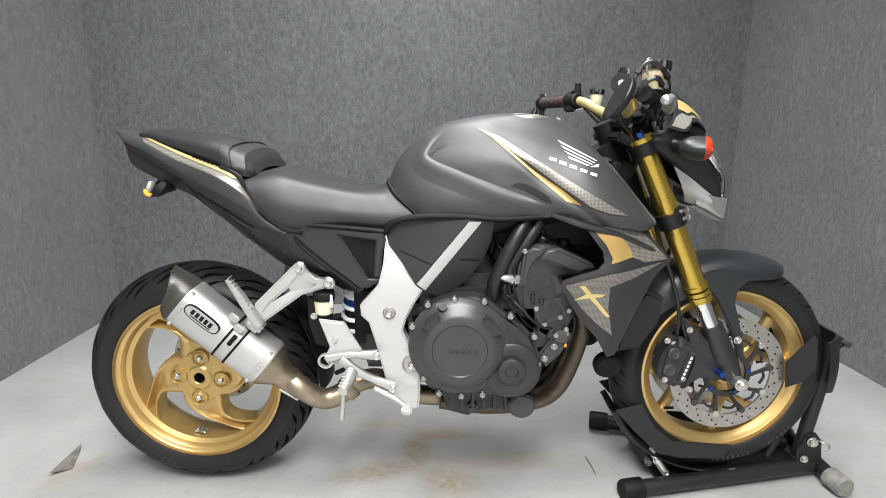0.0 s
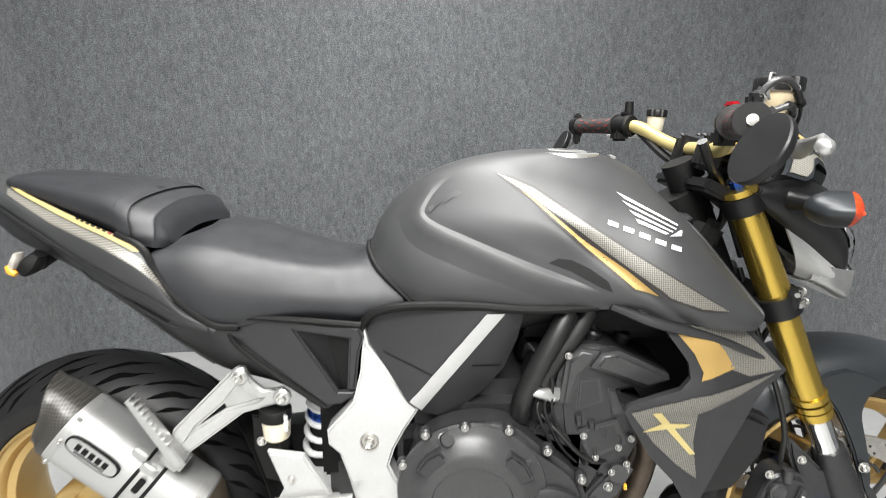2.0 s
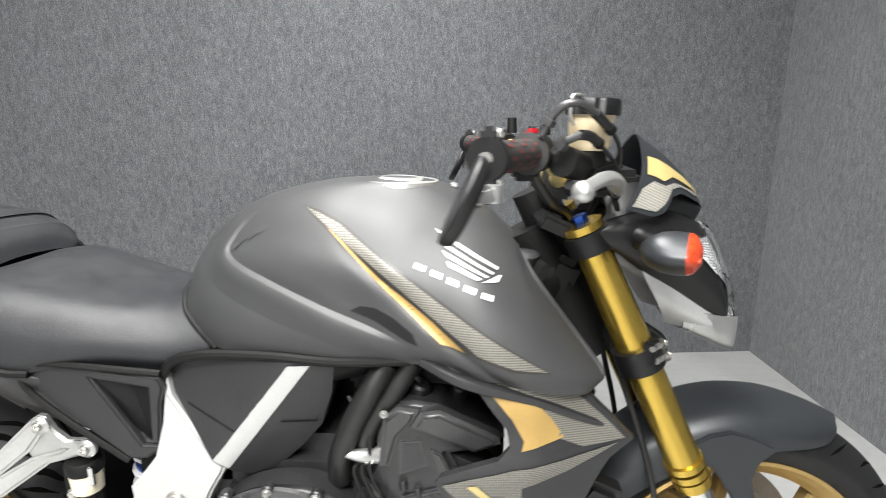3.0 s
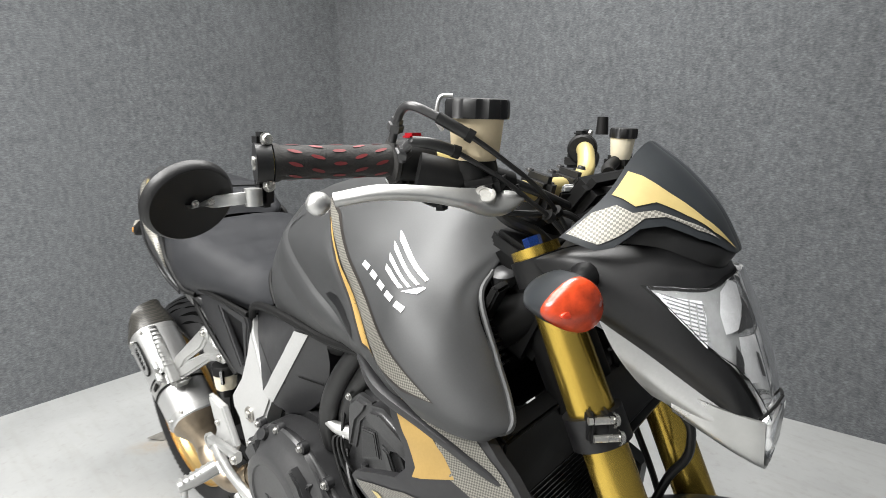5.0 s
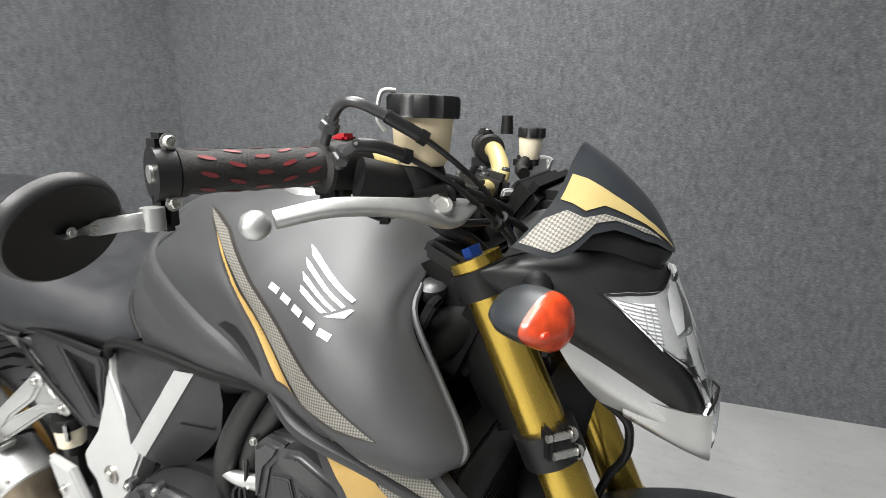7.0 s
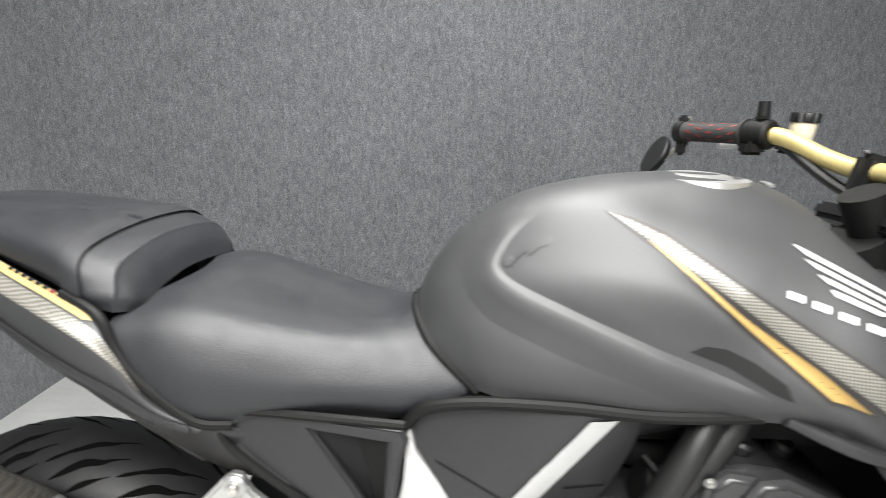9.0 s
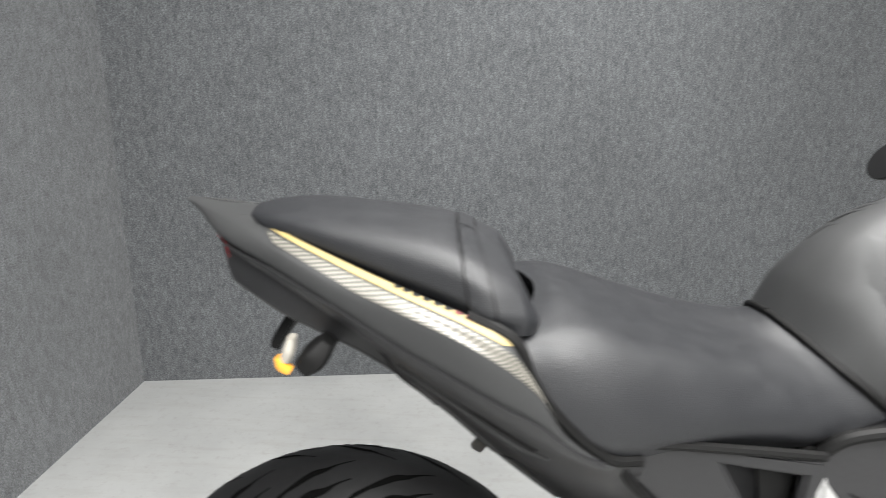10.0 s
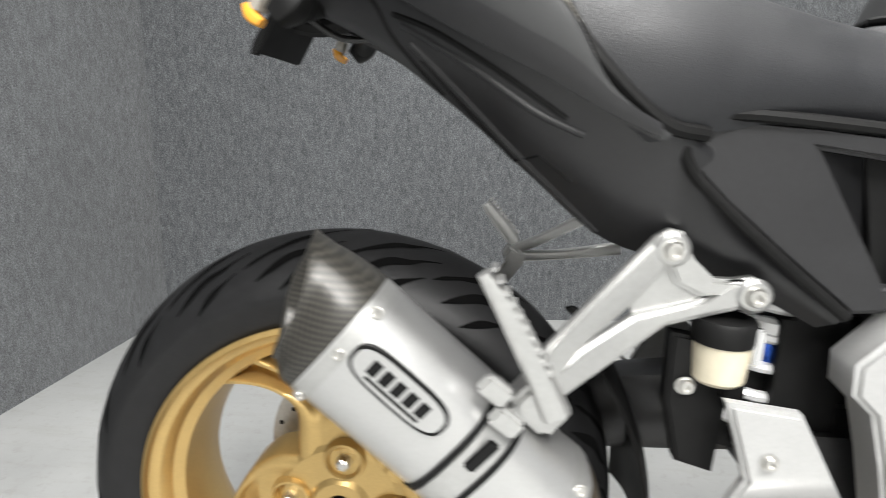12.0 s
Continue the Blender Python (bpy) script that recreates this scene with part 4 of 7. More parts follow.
part("throttle_body", joined(*[tube([(0.80, y, 0.66), (0.885, y, 0.635)], 0.024, 16, 1) for y in (-0.11, -0.04, 0.04, 0.11)]), BLACK, bike)
part("oil_pan", joined(plate([(0.655, 0.34), (0.665, 0.29), (0.681, 0.240), (0.734, 0.226), (0.779, 0.246), (0.861, 0.250), (0.895, 0.30), (0.895, 0.34)], -0.10, 0.10, 0.012)), ENGINE, eng)
part("oil_filter", lathe([(0.0, -0.16), (0.028, -0.16), (0.034, -0.155), (0.035, -0.10)], (0.868, 0, 0.292), (0, 1, 0), 24), ENGINE2, eng)
for i, y in enumerate((-0.105, -0.035, 0.035, 0.105)):
    part("exhaust_header", tube([(0.985, y, 0.565), (1.020, y, 0.50), (1.005, y * 0.95, 0.40), (0.965, y * 0.85, 0.30), (0.90, y * 0.7, 0.255), (0.78, y * 0.5, 0.232), (0.66, y * 0.3 - 0.03, 0.25)], 0.0195, 16, 6), HEADER, bike, "dark heat-stained exhaust header")

# -- radiator between the shrouds --
rad = part("radiator", block((1.105, 0, 0.60), (0.03, 0.32, 0.30), 0.004, (0, 12, 0)), BLACK, bike, "black finned radiator core")
for k in range(26):
    part("cooling_fin", block((1.122, 0, 0.475 + 0.0098 * k), (0.004, 0.30, 0.0022), 0, (0, 12, 0)), ENGINE2, rad)
for sy in (-1, 1):
    gr = part("intake_grille", block((1.058, 0.088 * sy, 0.845), (0.012, 0.034, 0.12), 0.003, (0, 26, -10 * sy)), BLACK, bike)
    for k in range(12):
        part("grille_bar", block((1.068 + 0.0045 * (6 - k), 0.088 * sy, 0.800 + 0.0085 * k), (0.004, 0.034, 0.0022), 0, (18 * sy, 26, -10 * sy)), ENGINE2, gr)
part("frame_spine", joined(tube([(0.60, -0.09, 0.70), (0.80, -0.11, 0.76), (1.0, -0.08, 0.80), (1.10, -0.02, 0.86)], 0.032, 14, 6), tube([(0.60, 0.09, 0.70), (0.80, 0.11, 0.76), (1.0, 0.08, 0.80), (1.10, 0.02, 0.86)], 0.032, 14, 6)), BLACK, bike)
# Made-up black block that puts the shade in under the tank.
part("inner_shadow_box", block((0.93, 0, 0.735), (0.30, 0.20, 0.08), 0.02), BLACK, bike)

# -- tank --
TANK = [
    [(0.600, -0.118, 0.776), (0.575, -0.108, 0.796), (0.550, -0.090, 0.815), (0.535, -0.062, 0.829), (0.527, -0.030, 0.838), (0.524, 0, 0.841)],
    [(0.630, -0.134, 0.775), (0.612, -0.128, 0.812), (0.590, -0.108, 0.850), (0.566, -0.074, 0.880), (0.553, -0.035, 0.893), (0.549, 0, 0.896)],
    [(0.675, -0.143, 0.773), (0.662, -0.144, 0.812), (0.645, -0.127, 0.857), (0.622, -0.096, 0.905), (0.597, -0.045, 0.936), (0.590, 0, 0.942)],
    [(0.725, -0.149, 0.771), (0.716, -0.153, 0.812), (0.704, -0.138, 0.862), (0.690, -0.115, 0.918), (0.668, -0.062, 0.970), (0.655, 0, 0.982)],
    [(0.795, -0.155, 0.770), (0.788, -0.163, 0.812), (0.780, -0.150, 0.862), (0.772, -0.134, 0.920), (0.755, -0.080, 0.982), (0.745, 0, 1.005)],
    [(0.862, -0.160, 0.773), (0.858, -0.169, 0.806), (0.852, -0.158, 0.852), (0.847, -0.146, 0.908), (0.836, -0.098, 0.968), (0.830, 0, 1.012)],
    [(0.936, -0.176, 0.780), (0.935, -0.188, 0.808), (0.931, -0.177, 0.852), (0.926, -0.150, 0.908), (0.920, -0.102, 0.952), (0.915, 0, 1.007)],
    [(1.004, -0.194, 0.770), (1.004, -0.205, 0.797), (1.001, -0.194, 0.842), (0.995, -0.163, 0.895), (0.986, -0.108, 0.934), (0.985, 0, 0.980)],
    [(1.066, -0.199, 0.762), (1.068, -0.203, 0.786), (1.062, -0.186, 0.830), (1.050, -0.156, 0.873), (1.038, -0.112, 0.908), (1.030, 0, 0.938)],
    [(1.118, -0.190, 0.755), (1.128, -0.185, 0.772), (1.112, -0.168, 0.805), (1.086, -0.147, 0.846), (1.056, -0.112, 0.893), (1.043, 0, 0.925)],
    [(1.140, -0.170, 0.752), (1.157, -0.155, 0.766), (1.142, -0.142, 0.787), (1.111, -0.128, 0.826), (1.067, -0.103, 0.882), (1.046, 0, 0.918)],
    [(1.130, -0.150, 0.756), (1.142, -0.138, 0.768), (1.128, -0.126, 0.787), (1.098, -0.114, 0.822), (1.052, -0.092, 0.872), (1.036, 0, 0.905)],
]
tank_grid = dense(TANK, 13, 13, True)
# soft step from the rear shoulder down to the front of the knee recess
CREASE = spline([(0.730, 0, 1.000), (0.664, 0, 0.968), (0.630, 0, 0.932), (0.630, 0, 0.906), (0.696, 0, 0.879), (0.775, 0, 0.850), (0.849, 0, 0.824), (0.912, 0, 0.802)], 10)
step_in = [[0.0] * len(row) for row in tank_grid]
for a, row in enumerate(tank_grid):
    for b, q in enumerate(row):
        if abs(q.y) < 0.02 or q.x > 0.96:
            continue
        flat = Vector((q.x, 0, q.z))
        k = min(range(len(CREASE)), key=lambda n: (flat - CREASE[n]).length_squared)
        run = CREASE[min(k + 1, len(CREASE) - 1)] - CREASE[max(k - 1, 0)]
        gap = flat - CREASE[k]
        inside = gap.length * (1 if run.x * gap.z - run.z * gap.x > 0 else -1)
        fade = min(1.0, (len(CREASE) - 1 - k) / 12) * min(1.0, (k + 2) / 10) * min(1.0, abs(q.y) / 0.07) * min(1.0, max(0.0, (k - 28) / 16))
        if inside > 0:
            step = min(inside / 0.016, 1.0)
            step_in[a][b] = -0.0035 * fade * step * step * (3 - 2 * step) * math.exp(-(max(0, inside - 0.02) / 0.09) ** 2)
for again in range(9):
    soft_in = [row[:] for row in step_in]
    for a in range(1, len(step_in) - 1):
        for b in range(1, len(step_in[0]) - 1):
            soft_in[a][b] = 0.4 * step_in[a][b] + 0.15 * (step_in[a - 1][b] + step_in[a + 1][b] + step_in[a][b - 1] + step_in[a][b + 1])
    step_in = soft_in
for row, deep in zip(tank_grid, step_in):
    for q, d in zip(row, deep):
        q.y += math.copysign(d, q.y)
        q.z += 0.011 * math.exp(-((abs(q.y) - 0.052) / 0.024) ** 2) * math.exp(-((q.x - 0.868) / 0.075) ** 2) * (q.z > 0.95)
# the front cowl stands proud of the knee panel along the gold stripe
S0, S1 = Vector((0.792, 0, 0.939)), Vector((0.958, 0, 0.8145))
s_run = (S1 - S0).normalized()
for row in tank_grid:
    for q in row:
        if abs(q.y) < 0.03:
            continue
        gap = Vector((q.x, 0, q.z)) - S0
        ahead = s_run.x * gap.z - s_run.z * gap.x - 0.004
        fade = min(1.0, max(0.0, (gap.dot(s_run) + 0.01) / 0.09)) * min(1.0, (abs(q.y) - 0.03) / 0.06)
        rise = min(1.0, max(0.0, (ahead + 0.018) / 0.036))
        rise = rise * rise * (3 - 2 * rise)
        back = math.exp(-(max(0.0, -ahead) / 0.05) ** 2)
        q.y += math.copysign(fade * (0.008 * rise * math.exp(-(max(0.0, ahead - 0.03) / 0.10) ** 2) - 0.006 * (1 - rise) * back), q.y)
tank_bm = grid_bm(tank_grid, 0.004)
TANK_TREE = tree_of(tank_bm)
tank = part("fuel_tank", tank_bm, TANKPAINT, bike, "satin graphite grey fuel tank with gold and carbon stripes", angle=60)
tank_decals = [
    ("carbon_stripe", CARBON, [(0.744, 0.977), (0.767, 0.970), (0.800, 0.957), (0.880, 0.906), (0.937, 0.871), (1.079, 0.789), (1.037, 0.795), (0.992, 0.810), (0.978, 0.821), (0.921, 0.858), (0.862, 0.901), (0.783, 0.953)], 0.0012),
    ("gold_stripe", GOLDDECAL, [(0.780, 0.954), (0.806, 0.937), (0.873, 0.884), (0.933, 0.845), (0.977, 0.811), (0.944, 0.818), (0.873, 0.875), (0.818, 0.923)], 0.0013),
    ("wing_emblem", WHITE, [(0.930, 0.951), (0.940, 0.9465), (1.017, 0.906), (1.015, 0.904), (0.941, 0.941)], 0.0014),
    ("wing_emblem", WHITE, [(0.935, 0.9395), (0.946, 0.9345), (1.011, 0.9015), (1.009, 0.9000), (0.944, 0.9315)], 0.0014),
    ("wing_emblem", WHITE, [(0.942, 0.9275), (0.954, 0.9225), (1.004, 0.8985), (1.001, 0.8975), (0.949, 0.9205)], 0.0014),
    ("wing_emblem", WHITE, [(0.949, 0.9160), (0.962, 0.9115), (0.996, 0.8965), (0.990, 0.8955), (0.952, 0.9105)], 0.0014),
    ("wing_emblem", WHITE, [(0.995, 0.893), (1.017, 0.899), (1.021, 0.898), (1.016, 0.892)], 0.0014),
]
for k in range(5):
    x, z = 0.908 + 0.0220 * k, 0.9145 - 0.0078 * k
    tank_decals.append(("printed_bar", WHITE, [(x, z), (x + 0.0150, z - 0.0047), (x + 0.0132, z - 0.0107), (x - 0.0018, z - 0.0060)], 0.0014))


def grown(line, d):
    """The outline moved outwards by d."""
    pts = [Vector((x, z)) for x, z in line]
    turn = sum(a.x * b.y - b.x * a.y for a, b in zip(pts, pts[1:] + pts[:1]))
    out = []
    for k, p in enumerate(pts):
        e0, e1 = (p - pts[k - 1]).normalized(), (pts[(k + 1) % len(pts)] - p).normalized()
        n = Vector((e0.y + e1.y, -e0.x - e1.x))
        n = n.normalized() if n.length > 0.2 else Vector((0, 0))
        out.append(tuple(p + n * (d if turn > 0 else -d)))
    return out


EDGEPRINT = surface("dark_print_border", (0.020, 0.017, 0.015), 0.4, 0.0, 0.1)
for name, mat, line, off in list(tank_decals[:2]):
    tank_decals.append(("print_border", EDGEPRINT, grown(line, 0.0038), 0.0007))
for name, mat, line, off in tank_decals:
    for sy in (-1, 1):
        bm = decal(line, TANK_TREE, off, 0.0045 if "stripe" in name or "border" in name else 0.012)
        if sy > 0:
            mirror_y(bm)
        part(name, bm, mat, tank)
for sy in (-1, 1):
    part("tank_lip", tube([(1.132, 0.174 * sy, 0.753), (1.156, 0.160 * sy, 0.766), (1.143, 0.145 * sy, 0.788), (1.112, 0.129 * sy, 0.827), (1.068, 0.104 * sy, 0.883), (1.052, 0.06 * sy, 0.905)], 0.0042, 8, 6), TANKPAINT, tank)
# soft ridge along the knee panel: its upper slope catches the light
ridge_rows = []
knee = CREASE[8:-2]
for n, q in enumerate(knee):
    run = (knee[min(n + 1, len(knee) - 1)] - knee[max(n - 1, 0)]).normalized()
    out = Vector((run.z, 0, -run.x))
    end = min(1.0, n / 8, (len(knee) - 1 - n) / 8)
    row = []
    for w, lift in ((-0.005, -0.0006), (-0.002, 0.0012), (0.001, 0.0042), (0.004, 0.0054), (0.010, 0.0058), (0.017, 0.0052), (0.022, 0.0040), (0.032, 0.0020), (0.050, -0.0006)):
        p = q + out * w
        hit, nrm, face, dist = TANK_TREE.ray_cast(Vector((p.x, -0.6, p.z)), Vector((0, 1, 0)))
        if hit is None:
            hit, nrm, face, dist = TANK_TREE.find_nearest(Vector((p.x, -0.15, p.z)))
        row.append(hit + Vector((0, -1, 0)) * (lift * end if lift > 0 else lift))
    ridge_rows.append(row)
for sy in (-1, 1):
    bm = grid_bm(ridge_rows)
    bmesh.ops.recalc_face_normals(bm, faces=bm.faces)
    if sum(f.normal.y for f in bm.faces) > 0:
        bmesh.ops.reverse_faces(bm, faces=bm.faces)
    part("knee_ridge", mirror_y(bm) if sy > 0 else bm, TANKPAINT, tank, angle=75)
    part("tank_seam", tube([(0.606, 0.121 * sy, 0.772), (0.577, 0.111 * sy, 0.797), (0.551, 0.092 * sy, 0.817), (0.535, 0.063 * sy, 0.832), (0.526, 0.030 * sy, 0.841), (0.523, 0.001 * sy, 0.844)], 0.0042, 8, 6), BLACK, tank, "black gap between tank and seat")
# filler cap lies on the crest
cap = part("filler_cap", lathe([(0.0, 0.006), (0.030, 0.006), (0.036, 0.005), (0.040, 0.003), (0.058, 0.002), (0.060, -0.006)], (0.868, 0.0, 1.0050), (0.035, 0, 1), 40, False), CASTALU, tank, "bare aluminium filler cap")
part("cap_hinge", block((0.798, 0, 1.0045), (0.022, 0.03, 0.006), 0.002), CASTALU, cap)
part("tank_vent", block((0.951, 0, 0.999), (0.012, 0.02, 0.005), 0.002, (0, 22, 0)), CASTALU, tank)
# Flat dark film on the tank skin; nothing is hollowed out here.
part("knee_scoop", decal([(0.820, 0.849), (0.834, 0.856), (0.854, 0.855), (0.880, 0.844), (0.906, 0.827), (0.914, 0.811), (0.897, 0.8165), (0.854, 0.838)], TANK_TREE, 0.0008), SATIN, tank)

# -- seats --
SEAT = [
    [(0.284, -0.156, 0.729), (0.240, -0.161, 0.764), (0.210, -0.160, 0.808), (0.200, -0.148, 0.850), (0.212, -0.105, 0.866), (0.235, 0, 0.873)],
    [(0.320, -0.150, 0.735), (0.298, -0.164, 0.766), (0.282, -0.163, 0.812), (0.272, -0.140, 0.858), (0.268, -0.090, 0.870), (0.268, 0, 0.874)],
    [(0.370, -0.140, 0.742), (0.368, -0.153, 0.766), (0.364, -0.150, 0.800), (0.360, -0.128, 0.838), (0.356, -0.080, 0.847), (0.354, 0, 0.846)],
    [(0.440, -0.126, 0.740), (0.442, -0.139, 0.764), (0.442, -0.135, 0.790), (0.440, -0.110, 0.822), (0.438, -0.060, 0.829), (0.436, 0, 0.829)],
    [(0.522, -0.110, 0.730), (0.528, -0.124, 0.752), (0.524, -0.119, 0.782), (0.508, -0.094, 0.814), (0.496, -0.050, 0.826), (0.490, 0, 0.827)],
    [(0.588, -0.114, 0.762), (0.594, -0.117, 0.773), (0.569, -0.104, 0.797), (0.546, -0.084, 0.818), (0.530, -0.045, 0.834), (0.522, 0, 0.840)],
]
seat = part("rider_seat", grid_bm(dense(SEAT, 7, 6, True), 0.012), VINYL, bike, "black smooth vinyl rider seat", angle=60)
PILLION = [
    [(-0.078, -0.040, 0.946), (-0.086, -0.042, 0.952), (-0.090, -0.034, 0.960), (-0.092, 0, 0.964)],
    [(-0.060, -0.062, 0.942), (-0.068, -0.066, 0.951), (-0.070, -0.055, 0.963), (-0.070, 0, 0.968)],
    [(-0.018, -0.080, 0.932), (-0.024, -0.087, 0.946), (-0.026, -0.074, 0.963), (-0.028, 0, 0.969)],
    [(0.050, -0.100, 0.912), (0.048, -0.109, 0.928), (0.046, -0.092, 0.954), (0.044, 0, 0.962)],
    [(0.130, -0.126, 0.890), (0.128, -0.132, 0.908), (0.122, -0.110, 0.942), (0.120, 0, 0.951)],
    [(0.172, -0.141, 0.873), (0.172, -0.146, 0.893), (0.163, -0.120, 0.927), (0.158, 0, 0.936)],
    [(0.200, -0.143, 0.866), (0.204, -0.141, 0.888), (0.195, -0.112, 0.915), (0.188, 0, 0.925)],
    [(0.207, -0.141, 0.8645), (0.210, -0.137, 0.884), (0.202, -0.108, 0.909), (0.195, 0, 0.919)],
    [(0.216, -0.131, 0.862), (0.222, -0.124, 0.876), (0.214, -0.096, 0.892), (0.208, 0, 0.900)],
    [(0.219, -0.114, 0.856), (0.225, -0.106, 0.862), (0.221, -0.078, 0.871), (0.217, 0, 0.876)],
]
pillion_grid = dense(PILLION, 6, 6, True)
pillion = part("pillion_seat", grid_bm(pillion_grid, 0.01), VINYL, bike, "black raised vinyl pillion seat with a strap", angle=60)
strap = mapped([(0.498, 0.01), (0.564, 0.01), (0.564, 0.99), (0.498, 0.99)], pillion_grid, 0.0030, 0.02)
bmesh.ops.solidify(strap, geom=list(strap.faces), thickness=0.0028)
part("strap", strap, VINYL, pillion, "black vinyl grab strap")
for u in (0.491, 0.568):
    seam = mapped([(u, 0.01), (u + 0.005, 0.01), (u + 0.005, 0.99), (u, 0.99)], pillion_grid, 0.0008, 0.02)
    part("seam", seam, BLACK, pillion)

# -- tail --
TAIL = [
    [(-0.150, -0.006, 0.953), (-0.164, -0.008, 0.961), (-0.172, -0.006, 0.966), (-0.175, -0.003, 0.969), (-0.172, -0.0005, 0.971)],
    [(-0.110, -0.056, 0.928), (-0.114, -0.064, 0.940), (-0.106, -0.060, 0.951), (-0.103, -0.045, 0.957), (-0.098, -0.0005, 0.964)],
    [(-0.045, -0.096, 0.904), (-0.047, -0.104, 0.918), (-0.042, -0.103, 0.933), (-0.044, -0.090, 0.942), (-0.047, -0.074, 0.950)],
    [(0.030, -0.126, 0.868), (0.032, -0.135, 0.882), (0.038, -0.134, 0.902), (0.036, -0.120, 0.912), (0.034, -0.106, 0.922)],
    [(0.085, -0.144, 0.836), (0.090, -0.154, 0.852), (0.096, -0.155, 0.884), (0.093, -0.141, 0.893), (0.090, -0.125, 0.904)],
    [(0.140, -0.158, 0.806), (0.148, -0.169, 0.824), (0.156, -0.173, 0.862), (0.154, -0.159, 0.872), (0.152, -0.145, 0.885)],
    [(0.200, -0.166, 0.776), (0.208, -0.174, 0.790), (0.212, -0.176, 0.824), (0.204, -0.166, 0.842), (0.196, -0.156, 0.864)],
    [(0.248, -0.167, 0.751), (0.254, -0.171, 0.757), (0.252, -0.171, 0.768), (0.244, -0.165, 0.778), (0.236, -0.160, 0.792)],
    [(0.294, -0.162, 0.731), (0.298, -0.163, 0.734), (0.299, -0.161, 0.737), (0.295, -0.159, 0.740), (0.290, -0.156, 0.744)],
]
UNDER = [
    [(-0.098, -0.050, 0.874), (-0.108, -0.058, 0.892), (-0.118, -0.052, 0.926), (-0.118, -0.046, 0.930)],
    [(-0.040, -0.070, 0.852), (-0.046, -0.092, 0.866), (-0.050, -0.090, 0.908), (-0.048, -0.080, 0.913)],
    [(0.050, -0.082, 0.812), (0.044, -0.106, 0.826), (0.034, -0.116, 0.868), (0.032, -0.106, 0.874)],
    [(0.130, -0.098, 0.756), (0.138, -0.130, 0.776), (0.112, -0.142, 0.820), (0.108, -0.134, 0.828)],
    [(0.200, -0.100, 0.697), (0.214, -0.136, 0.722), (0.196, -0.161, 0.778), (0.190, -0.155, 0.784)],
    [(0.272, -0.092, 0.640), (0.296, -0.122, 0.668), (0.304, -0.156, 0.734), (0.300, -0.150, 0.742)],
    [(0.370, -0.095, 0.612), (0.388, -0.121, 0.636), (0.412, -0.104, 0.672), (0.418, -0.092, 0.700)],
    [(0.455, -0.112, 0.572), (0.470, -0.126, 0.586), (0.496, -0.094, 0.606), (0.504, -0.090, 0.618)],
]
tail_grid, under_grid = dense(TAIL, 7, 6), dense(UNDER, 7, 6)
